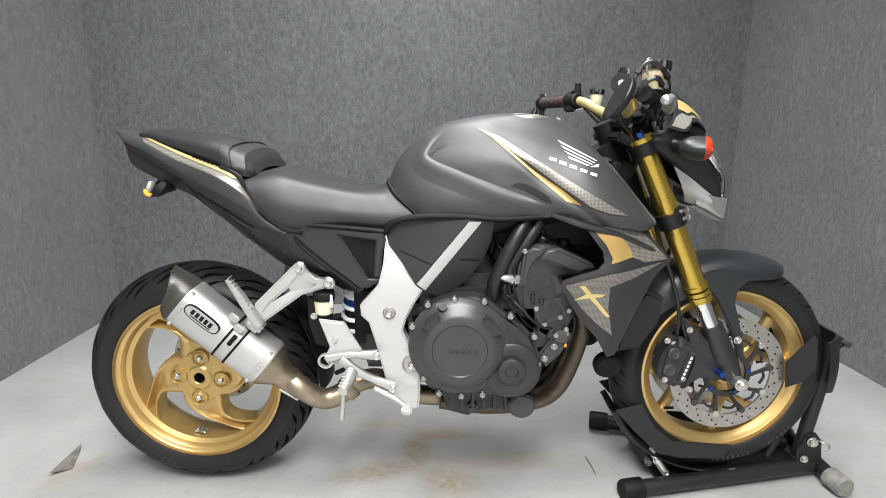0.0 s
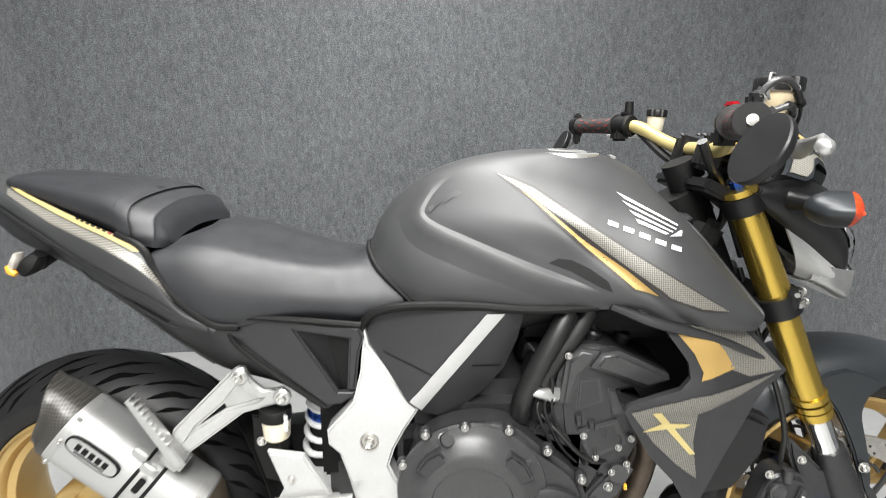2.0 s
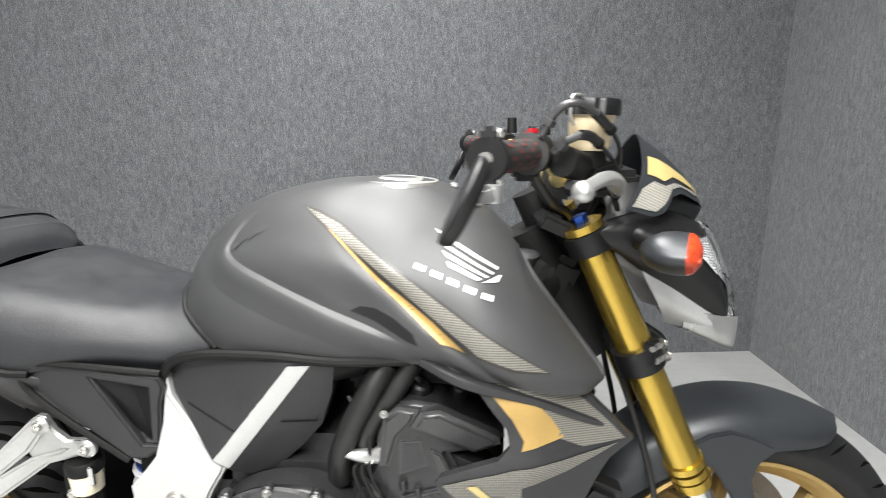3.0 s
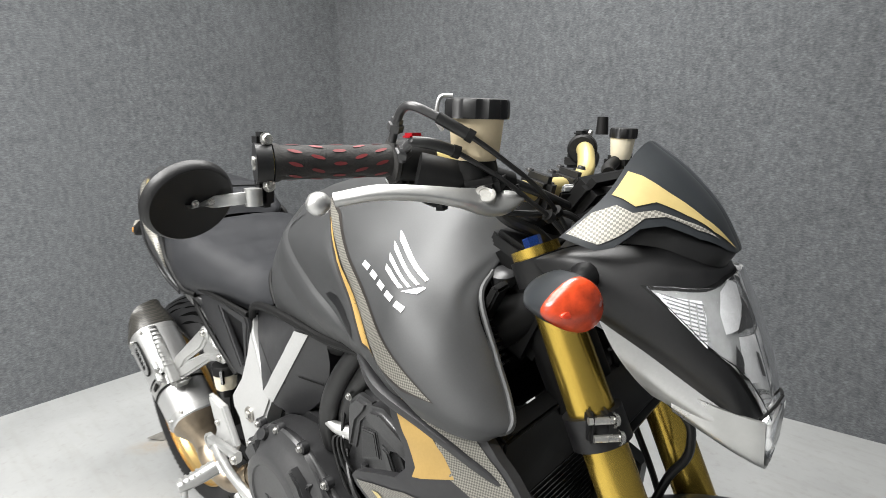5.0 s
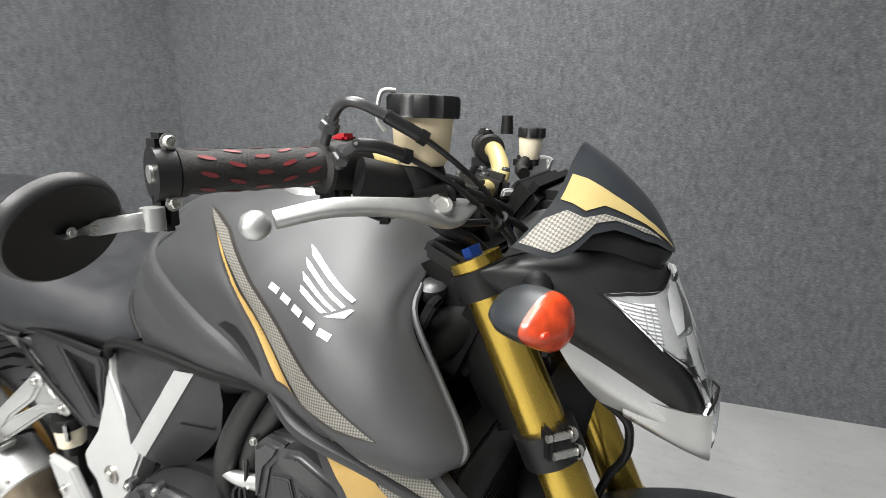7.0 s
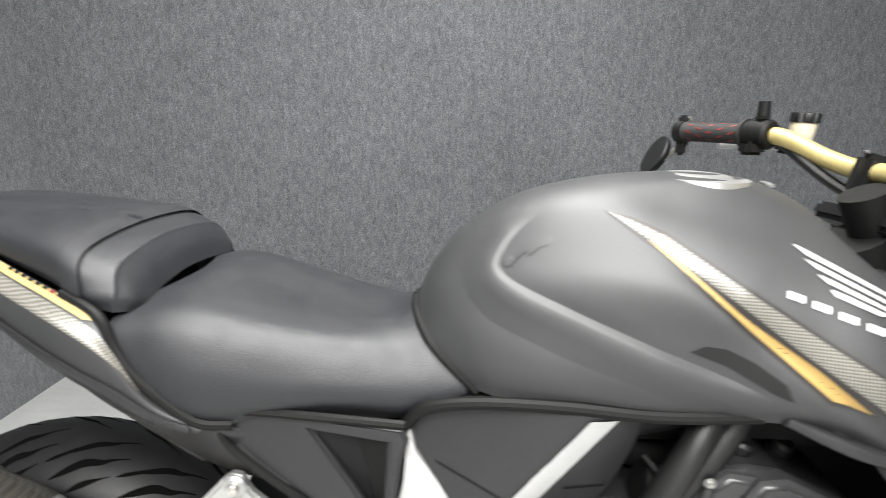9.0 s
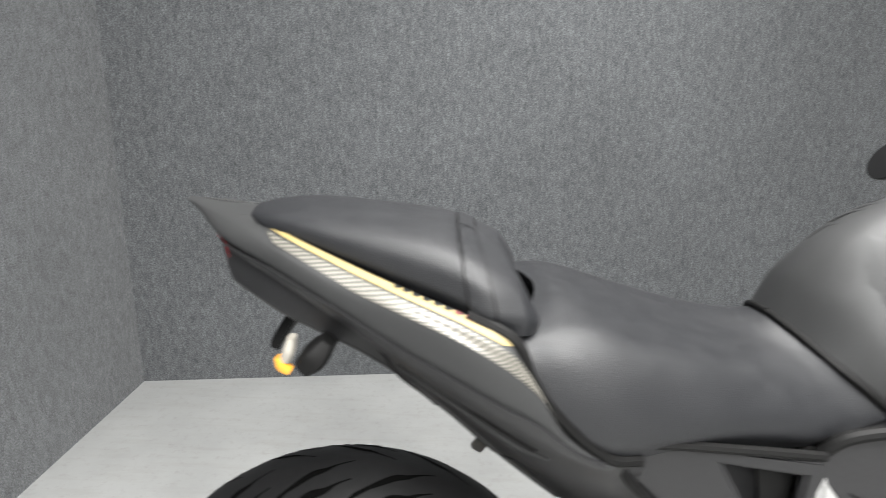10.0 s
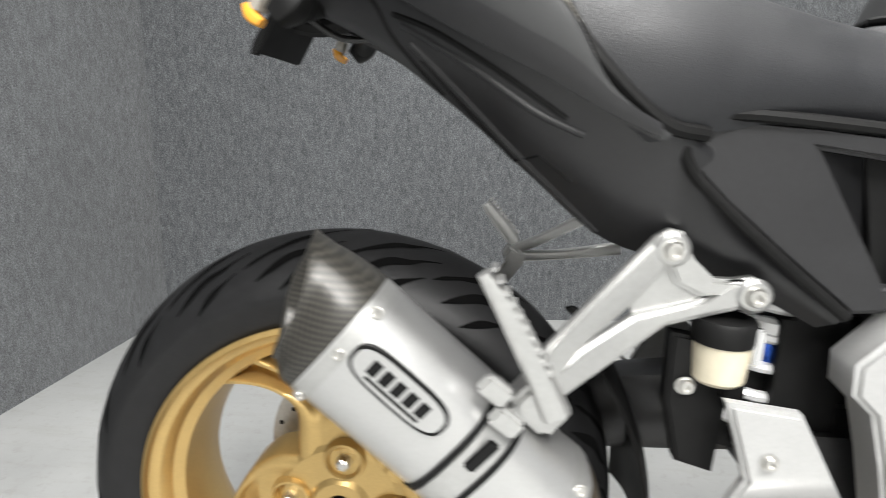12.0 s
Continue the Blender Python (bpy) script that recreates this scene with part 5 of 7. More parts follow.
for sy in (-1, 1):
    bm = grid_bm(tail_grid, 0.004)
    tail_tree = tree_of(bm)
    tc = part("tail_cowl", mirror_y(bm) if sy > 0 else bm, TANKPAINT, bike, "satin graphite tail cowl with carbon stripe", angle=60)
    for name, mat, line, off in (("gold_stripe", GOLDTAIL, [(0.20, 0.88), (0.375, 0.845), (0.5, 0.840), (0.625, 0.835), (0.70, 0.830), (0.73, 0.90), (0.70, 0.975), (0.5, 0.985), (0.25, 0.985)], 0.0013),
                                 ("carbon_stripe", CARBON, [(0.22, 0.80), (0.24, 0.62), (0.375, 0.525), (0.5, 0.515), (0.625, 0.515), (0.74, 0.515), (0.85, 0.58), (0.82, 0.70), (0.73, 0.790), (0.5, 0.805), (0.375, 0.810)], 0.0013)):
        dm = mapped(line, tail_grid, off, 0.03)
        part(name, mirror_y(dm) if sy > 0 else dm, mat, tc)
    # The cowl's lower face is covered in a darker colour.
    low = mapped([(0.10, 0.02), (0.12, 0.16), (0.26, 0.24), (0.5, 0.27), (0.70, 0.28), (0.84, 0.34), (0.97, 0.45), (0.985, 0.06), (0.7, 0.02), (0.4, 0.02)], tail_grid, 0.0022, 0.02)
    bmesh.ops.solidify(low, geom=list(low.faces), thickness=0.003)
    part("lower_panel", mirror_y(low) if sy > 0 else low, DARKGREY, tc, "dark grey panel along the lower face of the cowl")
    for k in range(8):
        u = 0.47 + 0.0205 * k
        dm = mapped([(u, 0.99), (u + 0.014, 0.99), (u + 0.014, 0.935), (u, 0.935)], tail_grid, 0.0019, 0.05)
        part("printed_bar", mirror_y(dm) if sy > 0 else dm, REDGRIP if k > 5 else BLACK, tc)
    part("seat_gap", tube([(0.150, 0.143 * sy, 0.886), (0.195, 0.155 * sy, 0.866), (0.212, 0.160 * sy, 0.830), (0.237, 0.163 * sy, 0.794), (0.290, 0.160 * sy, 0.746), (0.330, 0.150 * sy, 0.736)], 0.0062, 8, 6), BLACK, tc, "dark gap between cowl and seat")
    bm = grid_bm(under_grid, 0.004)
    ut = part("under_tail", mirror_y(bm) if sy > 0 else bm, DARKGREY, bike, "black plastic lower tail fairing", angle=60)
    # pressed channels and the joint between the rear and the front piece
    under_tree = tree_of(grid_bm(under_grid, 0.004))
    for name, line, w, mat in (("panel_joint", [(0.046, 0.856), (0.066, 0.834), (0.078, 0.812), (0.100, 0.787), (0.122, 0.765)], 0.0022, BLACK),
                               ("pressed_channel", [(0.082, 0.826), (0.115, 0.812), (0.155, 0.789), (0.196, 0.763), (0.222, 0.746)], 0.0026, BLACK),
                               ("pressed_channel", [(0.104, 0.792), (0.137, 0.758), (0.177, 0.718), (0.222, 0.676)], 0.0016, BLACK),
                               ("pressed_edge", [(0.088, 0.818), (0.120, 0.800), (0.160, 0.776), (0.200, 0.750), (0.236, 0.734)], 0.0030, DARKGREY),
                               ("pressed_edge", [(0.096, 0.804), (0.135, 0.768), (0.182, 0.722), (0.236, 0.672), (0.262, 0.648)], 0.0030, DARKGREY)):
        rows = []
        for q in spline([(x, 0, z) for x, z in line], 5):
            hit, nrm, face, dist = under_tree.ray_cast(Vector((q.x, -0.6, q.z)), Vector((0, 1, 0)))
            rows.append(hit if hit is not None else under_tree.find_nearest(Vector((q.x, -0.14, q.z)))[0])
        bm = tube([p + Vector((0, 0.0004, 0)) for p in rows], w, 8, 1)
        part(name, mirror_y(bm) if sy > 0 else bm, mat, ut)
    lampbm = grid_bm(dense([[(-0.155, -0.011, 0.953), (-0.115, -0.056, 0.929)], [(-0.140, -0.009, 0.934), (-0.106, -0.059, 0.908)], [(-0.117, -0.007, 0.904), (-0.094, -0.054, 0.888)]], 5, 5), 0.004)
    part("tail_lamp", mirror_y(lampbm) if sy > 0 else lampbm, RED, bike, "dark red tail lamp lens")
    # rear indicator on its stalk
    stem = part("rear_indicator", tube([(0.025, 0.045 * sy, 0.846), (0.010, 0.085 * sy, 0.838), (0.002, 0.115 * sy, 0.832)], [0.011, 0.008, 0.012], 12, 4), BLACK, bike, "small rear indicator with amber and clear lens")
    part("housing", ribbon([(0.012, 0.125 * sy, 0.850), (0.000, 0.127 * sy, 0.834), (-0.014, 0.130 * sy, 0.822)], [0.008, 0.014, 0.010], [0.012, 0.018, 0.014]), BLACK, stem)
    part("clear_lens", ribbon([(-0.026, 0.122 * sy, 0.850), (-0.028, 0.125 * sy, 0.838), (-0.032, 0.127 * sy, 0.828)], [0.004, 0.006, 0.006], [0.009, 0.012, 0.010]), surface("smoked_clear_lens", (0.34, 0.32, 0.28), 0.2), stem)
    part("amber_lens", ribbon([(-0.038, 0.130 * sy, 0.832), (-0.034, 0.131 * sy, 0.823), (-0.026, 0.132 * sy, 0.817)], [0.004, 0.0055, 0.004], [0.007, 0.008, 0.006]), AMBER, stem)
part("tail_deck", plate([(-0.10, 0.958), (-0.04, 0.952), (0.05, 0.928), (0.20, 0.872), (0.22, 0.80), (0.05, 0.86), (-0.08, 0.90)], -0.04, 0.04, 0), BLACK, bike)
# Black core added to keep the inside of the tail dark.
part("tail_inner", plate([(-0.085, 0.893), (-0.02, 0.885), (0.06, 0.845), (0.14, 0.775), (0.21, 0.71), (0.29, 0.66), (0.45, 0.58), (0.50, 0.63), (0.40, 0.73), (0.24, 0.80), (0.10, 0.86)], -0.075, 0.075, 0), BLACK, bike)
plate_br = part("plate_bracket", joined(tube([(0.03, 0, 0.848), (-0.015, 0, 0.838), (-0.045, 0, 0.842)], 0.012, 10, 4), block((-0.052, 0, 0.826), (0.006, 0.12, 0.05), 0.002, (0, 30, 0))), BLACK, bike, "short black number plate bracket")
part("bracket_arm", tube([(-0.050, -0.04, 0.842), (-0.066, -0.045, 0.815), (-0.070, -0.045, 0.803)], 0.005, 8, 4), BLACK, plate_br)
part("wire", tube([(-0.01, -0.06, 0.834), (0.02, -0.05, 0.818), (0.06, -0.045, 0.822), (0.075, -0.05, 0.838)], 0.0032, 8, 6), HOSE, bike)

# -- side panels, frame plates --
VENT = [(0.314, 0.741), (0.345, 0.750), (0.417, 0.745), (0.523, 0.733), (0.530, 0.716), (0.522, 0.690), (0.5135, 0.6225), (0.4995, 0.6225), (0.506, 0.714), (0.420, 0.726), (0.485, 0.6195), (0.5125, 0.6195), (0.512, 0.612), (0.488, 0.596), (0.462, 0.594), (0.400, 0.643), (0.352, 0.683), (0.322, 0.712)]
FRAME = [(0.529, 0.731), (0.536, 0.701), (0.604, 0.613), (0.620, 0.599), (0.614, 0.587), (0.596, 0.558), (0.578, 0.522), (0.569, 0.492), (0.578, 0.470), (0.595, 0.440), (0.609, 0.427), (0.616, 0.410), (0.613, 0.379), (0.608, 0.287), (0.596, 0.280), (0.560, 0.283), (0.545, 0.300), (0.530, 0.340), (0.500, 0.465), (0.486, 0.512), (0.468, 0.529), (0.466, 0.556), (0.494, 0.587), (0.511, 0.608), (0.523, 0.658)]
AIRBOX = [(0.531, 0.733), (0.551, 0.753), (0.605, 0.766), (0.684, 0.771), (0.763, 0.769), (0.789, 0.765), (0.780, 0.713), (0.760, 0.657), (0.730, 0.622), (0.690, 0.586), (0.650, 0.578), (0.626, 0.590), (0.603, 0.611), (0.538, 0.702)]
air_bm = cut_sheet(AIRBOX, 0.014)
A0, A1 = Vector((0.613, 0, 0.604)), Vector((0.742, 0, 0.767))
ridge = (A1 - A0).normalized()
for v in air_bm.verts:
    rel = Vector((v.co.x, 0, v.co.z)) - A0
    off = rel.x * ridge.z - rel.z * ridge.x
    v.co.y = -(0.160 - (0.44 * (off + 0.012) ** 2 / (off + 0.030) if off > -0.012 else 0.32 * max(0.0, -off - 0.014)))
bmesh.ops.recalc_face_normals(air_bm, faces=air_bm.faces)
if sum(f.normal.y for f in air_bm.faces) > 0:
    bmesh.ops.reverse_faces(air_bm, faces=air_bm.faces)
grown = bmesh.ops.extrude_face_region(air_bm, geom=list(air_bm.faces))
bmesh.ops.translate(air_bm, verts=[v for v in grown["geom"] if isinstance(v, bmesh.types.BMVert)], vec=(0, 0.035, 0))
AIR_TREE = tree_of(air_bm)
for sy in (-1, 1):
    vp = part("side_panel", plate(VENT, 0.128 * sy, 0.142 * sy, 0.004, 3), DARKGREY, bike, "dark grey side panel with an air vent")
    scoop = bmesh.new()
    scoop.faces.new([scoop.verts.new((x, y * sy, z)) for x, y, z in ((0.412, 0.1385, 0.730), (0.510, 0.104, 0.720), (0.503, 0.104, 0.612), (0.480, 0.116, 0.614))])
    bmesh.ops.solidify(scoop, geom=list(scoop.faces), thickness=0.003)
    part("scoop_floor", scoop, DARKGREY, vp)
    # Black plate puts the deep shade of the slot into colour.
    part("vent_slot", plate([(0.464, 0.722), (0.509, 0.720), (0.502, 0.614), (0.488, 0.614)], 0.098 * sy, 0.1215 * sy, 0.001), BLACK, vp)
    part("panel_edge", tube([(0.314, 0.147 * sy, 0.744), (0.345, 0.146 * sy, 0.752), (0.420, 0.143 * sy, 0.747), (0.525, 0.136 * sy, 0.736)], 0.0055, 8, 5), BLACK, vp)
    part("panel_edge", tube([(0.312, 0.147 * sy, 0.742), (0.320, 0.147 * sy, 0.712), (0.350, 0.147 * sy, 0.681), (0.398, 0.145 * sy, 0.641), (0.460, 0.141 * sy, 0.592)], 0.0050, 8, 5), BLACK, vp)
    fp_bm = plate(FRAME, 0.115 * sy, 0.158 * sy, 0.009, 3)
    for v in fp_bm.verts:
        v.co.y -= sy * 0.20 * max(0.0, v.co.z - 0.600)
    fp = part("frame_plate", fp_bm, SILVER, bike, "silver painted cast frame side plate", angle=50)
    for bx, bz, r in ((0.537, 0.538, 0.0145), (0.590, 0.404, 0.022)):
        # The recess's shade is put in as a darker metal.
        part("bolt_recess", lathe([(r * 1.12, 0.0), (r * 1.05, 0.0035), (r * 0.95, 0.0040), (r * 0.86, 0.0010), (0.0, 0.0008)], (bx, 0.158 * sy, bz), (0, sy, 0), 28, False), DISC, fp)
        part("frame_bolt", lathe([(0.0, 0.004), (0.005, 0.004), (0.008, 0.006), (0.009, 0.002), (0.009, -0.004)], (bx, 0.160 * sy, bz), (0, sy, 0), 6, False), STEEL, fp, angle=20)
    ab_bm = air_bm.copy()
    ab = part("airbox_cover", mirror_y(ab_bm) if sy > 0 else ab_bm, DARKGREY, bike, "dark grey cover with a silver diagonal stripe", angle=50)
    for name, mat, line, off in (("facet_line", BLACK, [(0.560, 0.692), (0.562, 0.6885), (0.672, 0.6475), (0.670, 0.651)], 0.0010), ("facet_line", BLACK, [(0.706, 0.6735), (0.7065, 0.670), (0.766, 0.662), (0.7655, 0.6655)], 0.0010),
                                 ("silver_stripe", SILVER, [(0.728, 0.7660), (0.757, 0.7650), (0.624, 0.596), (0.605, 0.613)], 0.0022)):
        dm = decal(line, AIR_TREE, off)
        part(name, mirror_y(dm) if sy > 0 else dm, mat, ab)
    part("edge_seal", tube([(0.522, 0.126 * sy, 0.728), (0.548, 0.134 * sy, 0.757), (0.605, 0.143 * sy, 0.772), (0.700, 0.152 * sy, 0.776), (0.800, 0.157 * sy, 0.772), (0.90, 0.162 * sy, 0.780)], 0.0075, 10, 6), BLACK, bike, "black rubber edge under the tank")

# -- radiator shrouds --
SHROUD = [(0.950, 0.786), (0.990, 0.774), (1.060, 0.762), (1.127, 0.756), (1.160, 0.722), (1.200, 0.680), (1.170, 0.652), (1.150, 0.612), (1.118, 0.540), (1.082, 0.446), (1.062, 0.442), (1.030, 0.496), (0.990, 0.540), (0.953, 0.599), (0.936, 0.630), (0.942, 0.639), (0.985, 0.654), (1.019, 0.665), (1.034, 0.682), (1.030, 0.706), (1.008, 0.735), (0.984, 0.766)]


def shroud_depth(x, z):
    """Half width of the shroud: full at the middle, drawn in at the front tip, foot and top."""
    y = 0.205 - 0.32 * max(0, x - 1.06) - 0.10 * max(0, 0.60 - z) - 0.30 * max(0, z - 0.73)
    return y + 0.012 * math.exp(-((z - 0.655 - 0.22 * (x - 1.06)) / 0.03) ** 2)


shroud_bm = cut_sheet(SHROUD, 0.016)
for v in shroud_bm.verts:
    v.co.y = -shroud_depth(v.co.x, v.co.z)
bmesh.ops.recalc_face_normals(shroud_bm, faces=shroud_bm.faces)
if sum(f.normal.y for f in shroud_bm.faces) > 0:
    bmesh.ops.reverse_faces(shroud_bm, faces=shroud_bm.faces)
ext = bmesh.ops.extrude_face_region(shroud_bm, geom=list(shroud_bm.faces))
bmesh.ops.translate(shroud_bm, verts=[v for v in ext["geom"] if isinstance(v, bmesh.types.BMVert)], vec=(0.002, 0.012, 0))
SHROUD_TREE = tree_of(shroud_bm)
shroud_me = shroud_bm.copy()
SH_DECALS = [
    ("carbon_print", CARBON, [(1.030, 0.763), (1.118, 0.751), (1.150, 0.722), (1.188, 0.684), (1.130, 0.680), (1.100, 0.692), (1.076, 0.735)], 0.0014),
    ("carbon_print", CARBON, [(0.946, 0.629), (1.040, 0.655), (1.115, 0.667), (1.178, 0.679), (1.110, 0.645), (1.050, 0.625), (1.052, 0.570), (1.068, 0.500), (1.030, 0.530), (0.990, 0.570)], 0.0014),
    ("gold_print", GOLDDECAL, [(0.992, 0.7675), (1.018, 0.7655), (1.042, 0.7475), (1.012, 0.7530)], 0.0016),
    ("gold_print", GOLDDECAL, [(1.004, 0.758), (1.058, 0.752), (1.086, 0.722), (1.104, 0.694), (1.049, 0.679), (1.052, 0.692), (1.036, 0.722)], 0.0016),
    ("cross_emblem", GOLDBAR, [(0.978, 0.629), (0.991, 0.631), (1.058, 0.550), (1.049, 0.549)], 0.0026),
    ("cross_emblem", GOLDBAR, [(0.969, 0.592), (0.997, 0.609), (1.042, 0.607), (1.034, 0.600), (1.004, 0.597)], 0.0028),
]
for sy in (-1, 1):
    bm = shroud_me.copy()
    sh = part("radiator_shroud", mirror_y(bm) if sy > 0 else bm, DARKGREY, bike, "dark grey radiator shroud with carbon and gold print", angle=40)
    for name, mat, line, off in SH_DECALS:
        dm = decal(line, SHROUD_TREE, off)
        part(name, mirror_y(dm) if sy > 0 else dm, mat, sh)
    part("shroud_wing", ribbon([(0.915, 0.172 * sy, 0.786), (0.975, 0.195 * sy, 0.768), (1.060, 0.192 * sy, 0.746), (1.130, 0.178 * sy, 0.716), (1.192, 0.160 * sy, 0.684)], [0.006, 0.008, 0.007, 0.006, 0.003], [0.010, 0.012, 0.012, 0.012, 0.008]), DARKGREY, sh)
    part("lower_duct", plate([(1.150, 0.604), (1.196, 0.584), (1.190, 0.520), (1.150, 0.455), (1.085, 0.440), (1.108, 0.545)], 0.12 * sy, 0.165 * sy, 0.010, 2), SATIN, sh)
    part("horn", lathe([(0.0, 0.012), (0.030, 0.012), (0.036, 0.004), (0.036, -0.012), (0.02, -0.03)], (1.09, 0.11 * sy, 0.385), (0, sy, -0.2), 24), BLACK, bike)

# -- exhaust --
SA, SB = Vector((0.228, -0.143, 0.396)), Vector((0.036, -0.151, 0.565))
sd = (SB - SA).normalized()
su = Vector((0, 1, 0)).cross(sd).normalized()
if su.z < 0:
    su = -su


def can_ring(c, h, w, seg=36, tip=0.0):
    row = []
    for k in range(seg):
        a = 2 * math.pi * k / seg
        cs, sn = math.cos(a), math.sin(a)
        row.append(c + su * h * math.copysign(abs(cs) ** 0.72, cs) + Vector((0, 1, 0)) * w * math.copysign(abs(sn) ** 0.72, sn) + sd * tip * (cs + 0.85 * sn))
    return row


def can(stops):
    return grid_bm([can_ring(SA + sd * a, h, w, tip=t) for a, h, w, t in stops], closed_v=True)


L = (SB - SA).length
muff = part("silencer", can([(0.0, 0.056, 0.052, 0), (0.004, 0.0585, 0.0545, 0), (L - 0.004, 0.0585, 0.0545, 0), (L, 0.056, 0.052, 0)]), ALU, bike, "brushed aluminium silencer with carbon end cap", angle=30)
part("end_cone", can([(0.002, 0.056, 0.052, 0), (-0.008, 0.054, 0.051, 0), (-0.036, 0.036, 0.034, 0), (-0.046, 0.031, 0.030, 0), (-0.075, 0.0290, 0.0290, 0)]), TITAN, muff, "dull steel inlet cone", angle=50)
part("end_cap", can([(L - 0.004, 0.0588, 0.0548, 0), (L + 0.008, 0.0588, 0.0548, 0.002), (L + 0.022, 0.0560, 0.0515, 0.008), (L + 0.034, 0.0525, 0.0470, 0.013), (L + 0.043, 0.0510, 0.0450, 0.017), (L + 0.048, 0.0515, 0.0455, 0.019), (L + 0.045, 0.0450, 0.0390, 0.017), (L + 0.024, 0.0400, 0.0340, 0.010), (L - 0.02, 0.034, 0.03, 0)]), REALCARBON, muff, "woven carbon fibre end cap", angle=50)
part("outlet", can([(L + 0.022, 0.001, 0.001, 0), (L + 0.022, 0.037, 0.031, 0)]), BLACK, muff)
for a, wd in ((0.008, 0.014), (L - 0.020, 0.014)):
    part("end_band", can([(a, 0.0592, 0.0552, 0), (a + wd, 0.0592, 0.0552, 0)]), CASTALU, muff)
for a, wd in ((0.084, 0.006), (0.091, 0.024), (0.116, 0.006)):
    part("strap", can([(a, 0.060, 0.056, 0), (a + wd, 0.060, 0.056, 0)]), BLACK if wd < 0.01 else CASTALU, muff, "silencer clamp strap")
part("strap_buckle", block(tuple(SA + sd * 0.103 + Vector((0, -0.0565, 0)) + su * 0.024), (0.011, 0.004, 0.034), 0.002, (0, math.degrees(math.atan2(sd.z, -sd.x)), 0)), BLACK, muff)


def on_can(a, h, out=0.0):
    return SA + sd * a + su * h + Vector((0, -0.0553 - out, 0))


badge_turn = math.degrees(math.atan2(sd.z, -sd.x))
bc = on_can(0.188, 0.020)
badge = []
for k in range(28):
    t = 2 * math.pi * k / 28
    ca, sa_ = math.cos(t), math.sin(t)
    badge.append((0.048 * math.copysign(abs(ca) ** 0.55, ca), 0.0170 * math.copysign(abs(sa_) ** 0.7, sa_)))
bt = Matrix.Translation((bc.x, 0, bc.z)) @ Matrix.Rotation(radians(badge_turn), 4, "Y")
for sc, dy, mat in ((1.0, 0.0010, BLACK), (0.93, 0.0014, ALU)):
    bmb = plate([(x * sc, z * (sc if sc == 1 else 0.86)) for x, z in badge], bc.y + 0.004, bc.y - dy, 0)
    bmb.transform(bt)
    part("badge", bmb, mat, muff, "plain oval maker's badge")
for k in range(5):
    bmb = block((-0.026 + 0.0125 * k, bc.y - 0.0018, 0.001), (0.0085, 0.001, 0.013), 0)
    bmb.transform(bt)
    part("badge_bar", bmb, BLACK, muff)
bmb = block((0.0, bc.y - 0.0018, -0.0095), (0.055, 0.001, 0.0022), 0)
bmb.transform(bt)
part("badge_bar", bmb, BLACK, muff)
for a in (0.014, L - 0.014):
    for h in (0.050, -0.045, 0.010):
        w = 0.0545 * (1 - (abs(h) / 0.0590) ** 2.8) ** (1 / 2.8)
        bolt(muff, SA + sd * a + su * h + Vector((0, -w - 0.001, 0)), 0.0045, (0, -1, 0.2 if h > 0 else -0.2))
part("mid_pipe", tube([tuple(SA - sd * 0.062), (0.305, -0.150, 0.336), (0.340, -0.144, 0.308), (0.372, -0.135, 0.296), (0.405, -0.125, 0.306), (0.445, -0.110, 0.330), (0.50, -0.08, 0.325), (0.58, -0.05, 0.27), (0.68, -0.03, 0.25)], 0.0265, 20, 7), TITAN, bike, "heat-tinted exhaust link pipe")
for a in (-0.070, -0.092):
    part("pipe_sleeve", lathe([(0.030, 0), (0.0305, 0.003), (0.0305, 0.016), (0.030, 0.018)], tuple(SA + sd * a), tuple(-sd), 24), TITAN, bike)
part("pipe_joint", lathe([(0.030, -0.014), (0.032, -0.010), (0.032, 0.010), (0.030, 0.014)], (0.425, -0.118, 0.318), (0.75, 0.35, 0.5), 24), TITAN, bike)
part("pipe_spring", tube([tuple(SA - sd * 0.04 + Vector((0, -0.02, -0.034))), tuple(SA - sd * 0.10 + Vector((0, -0.02, -0.024)))], 0.0042, 8, 1), STEEL, bike)

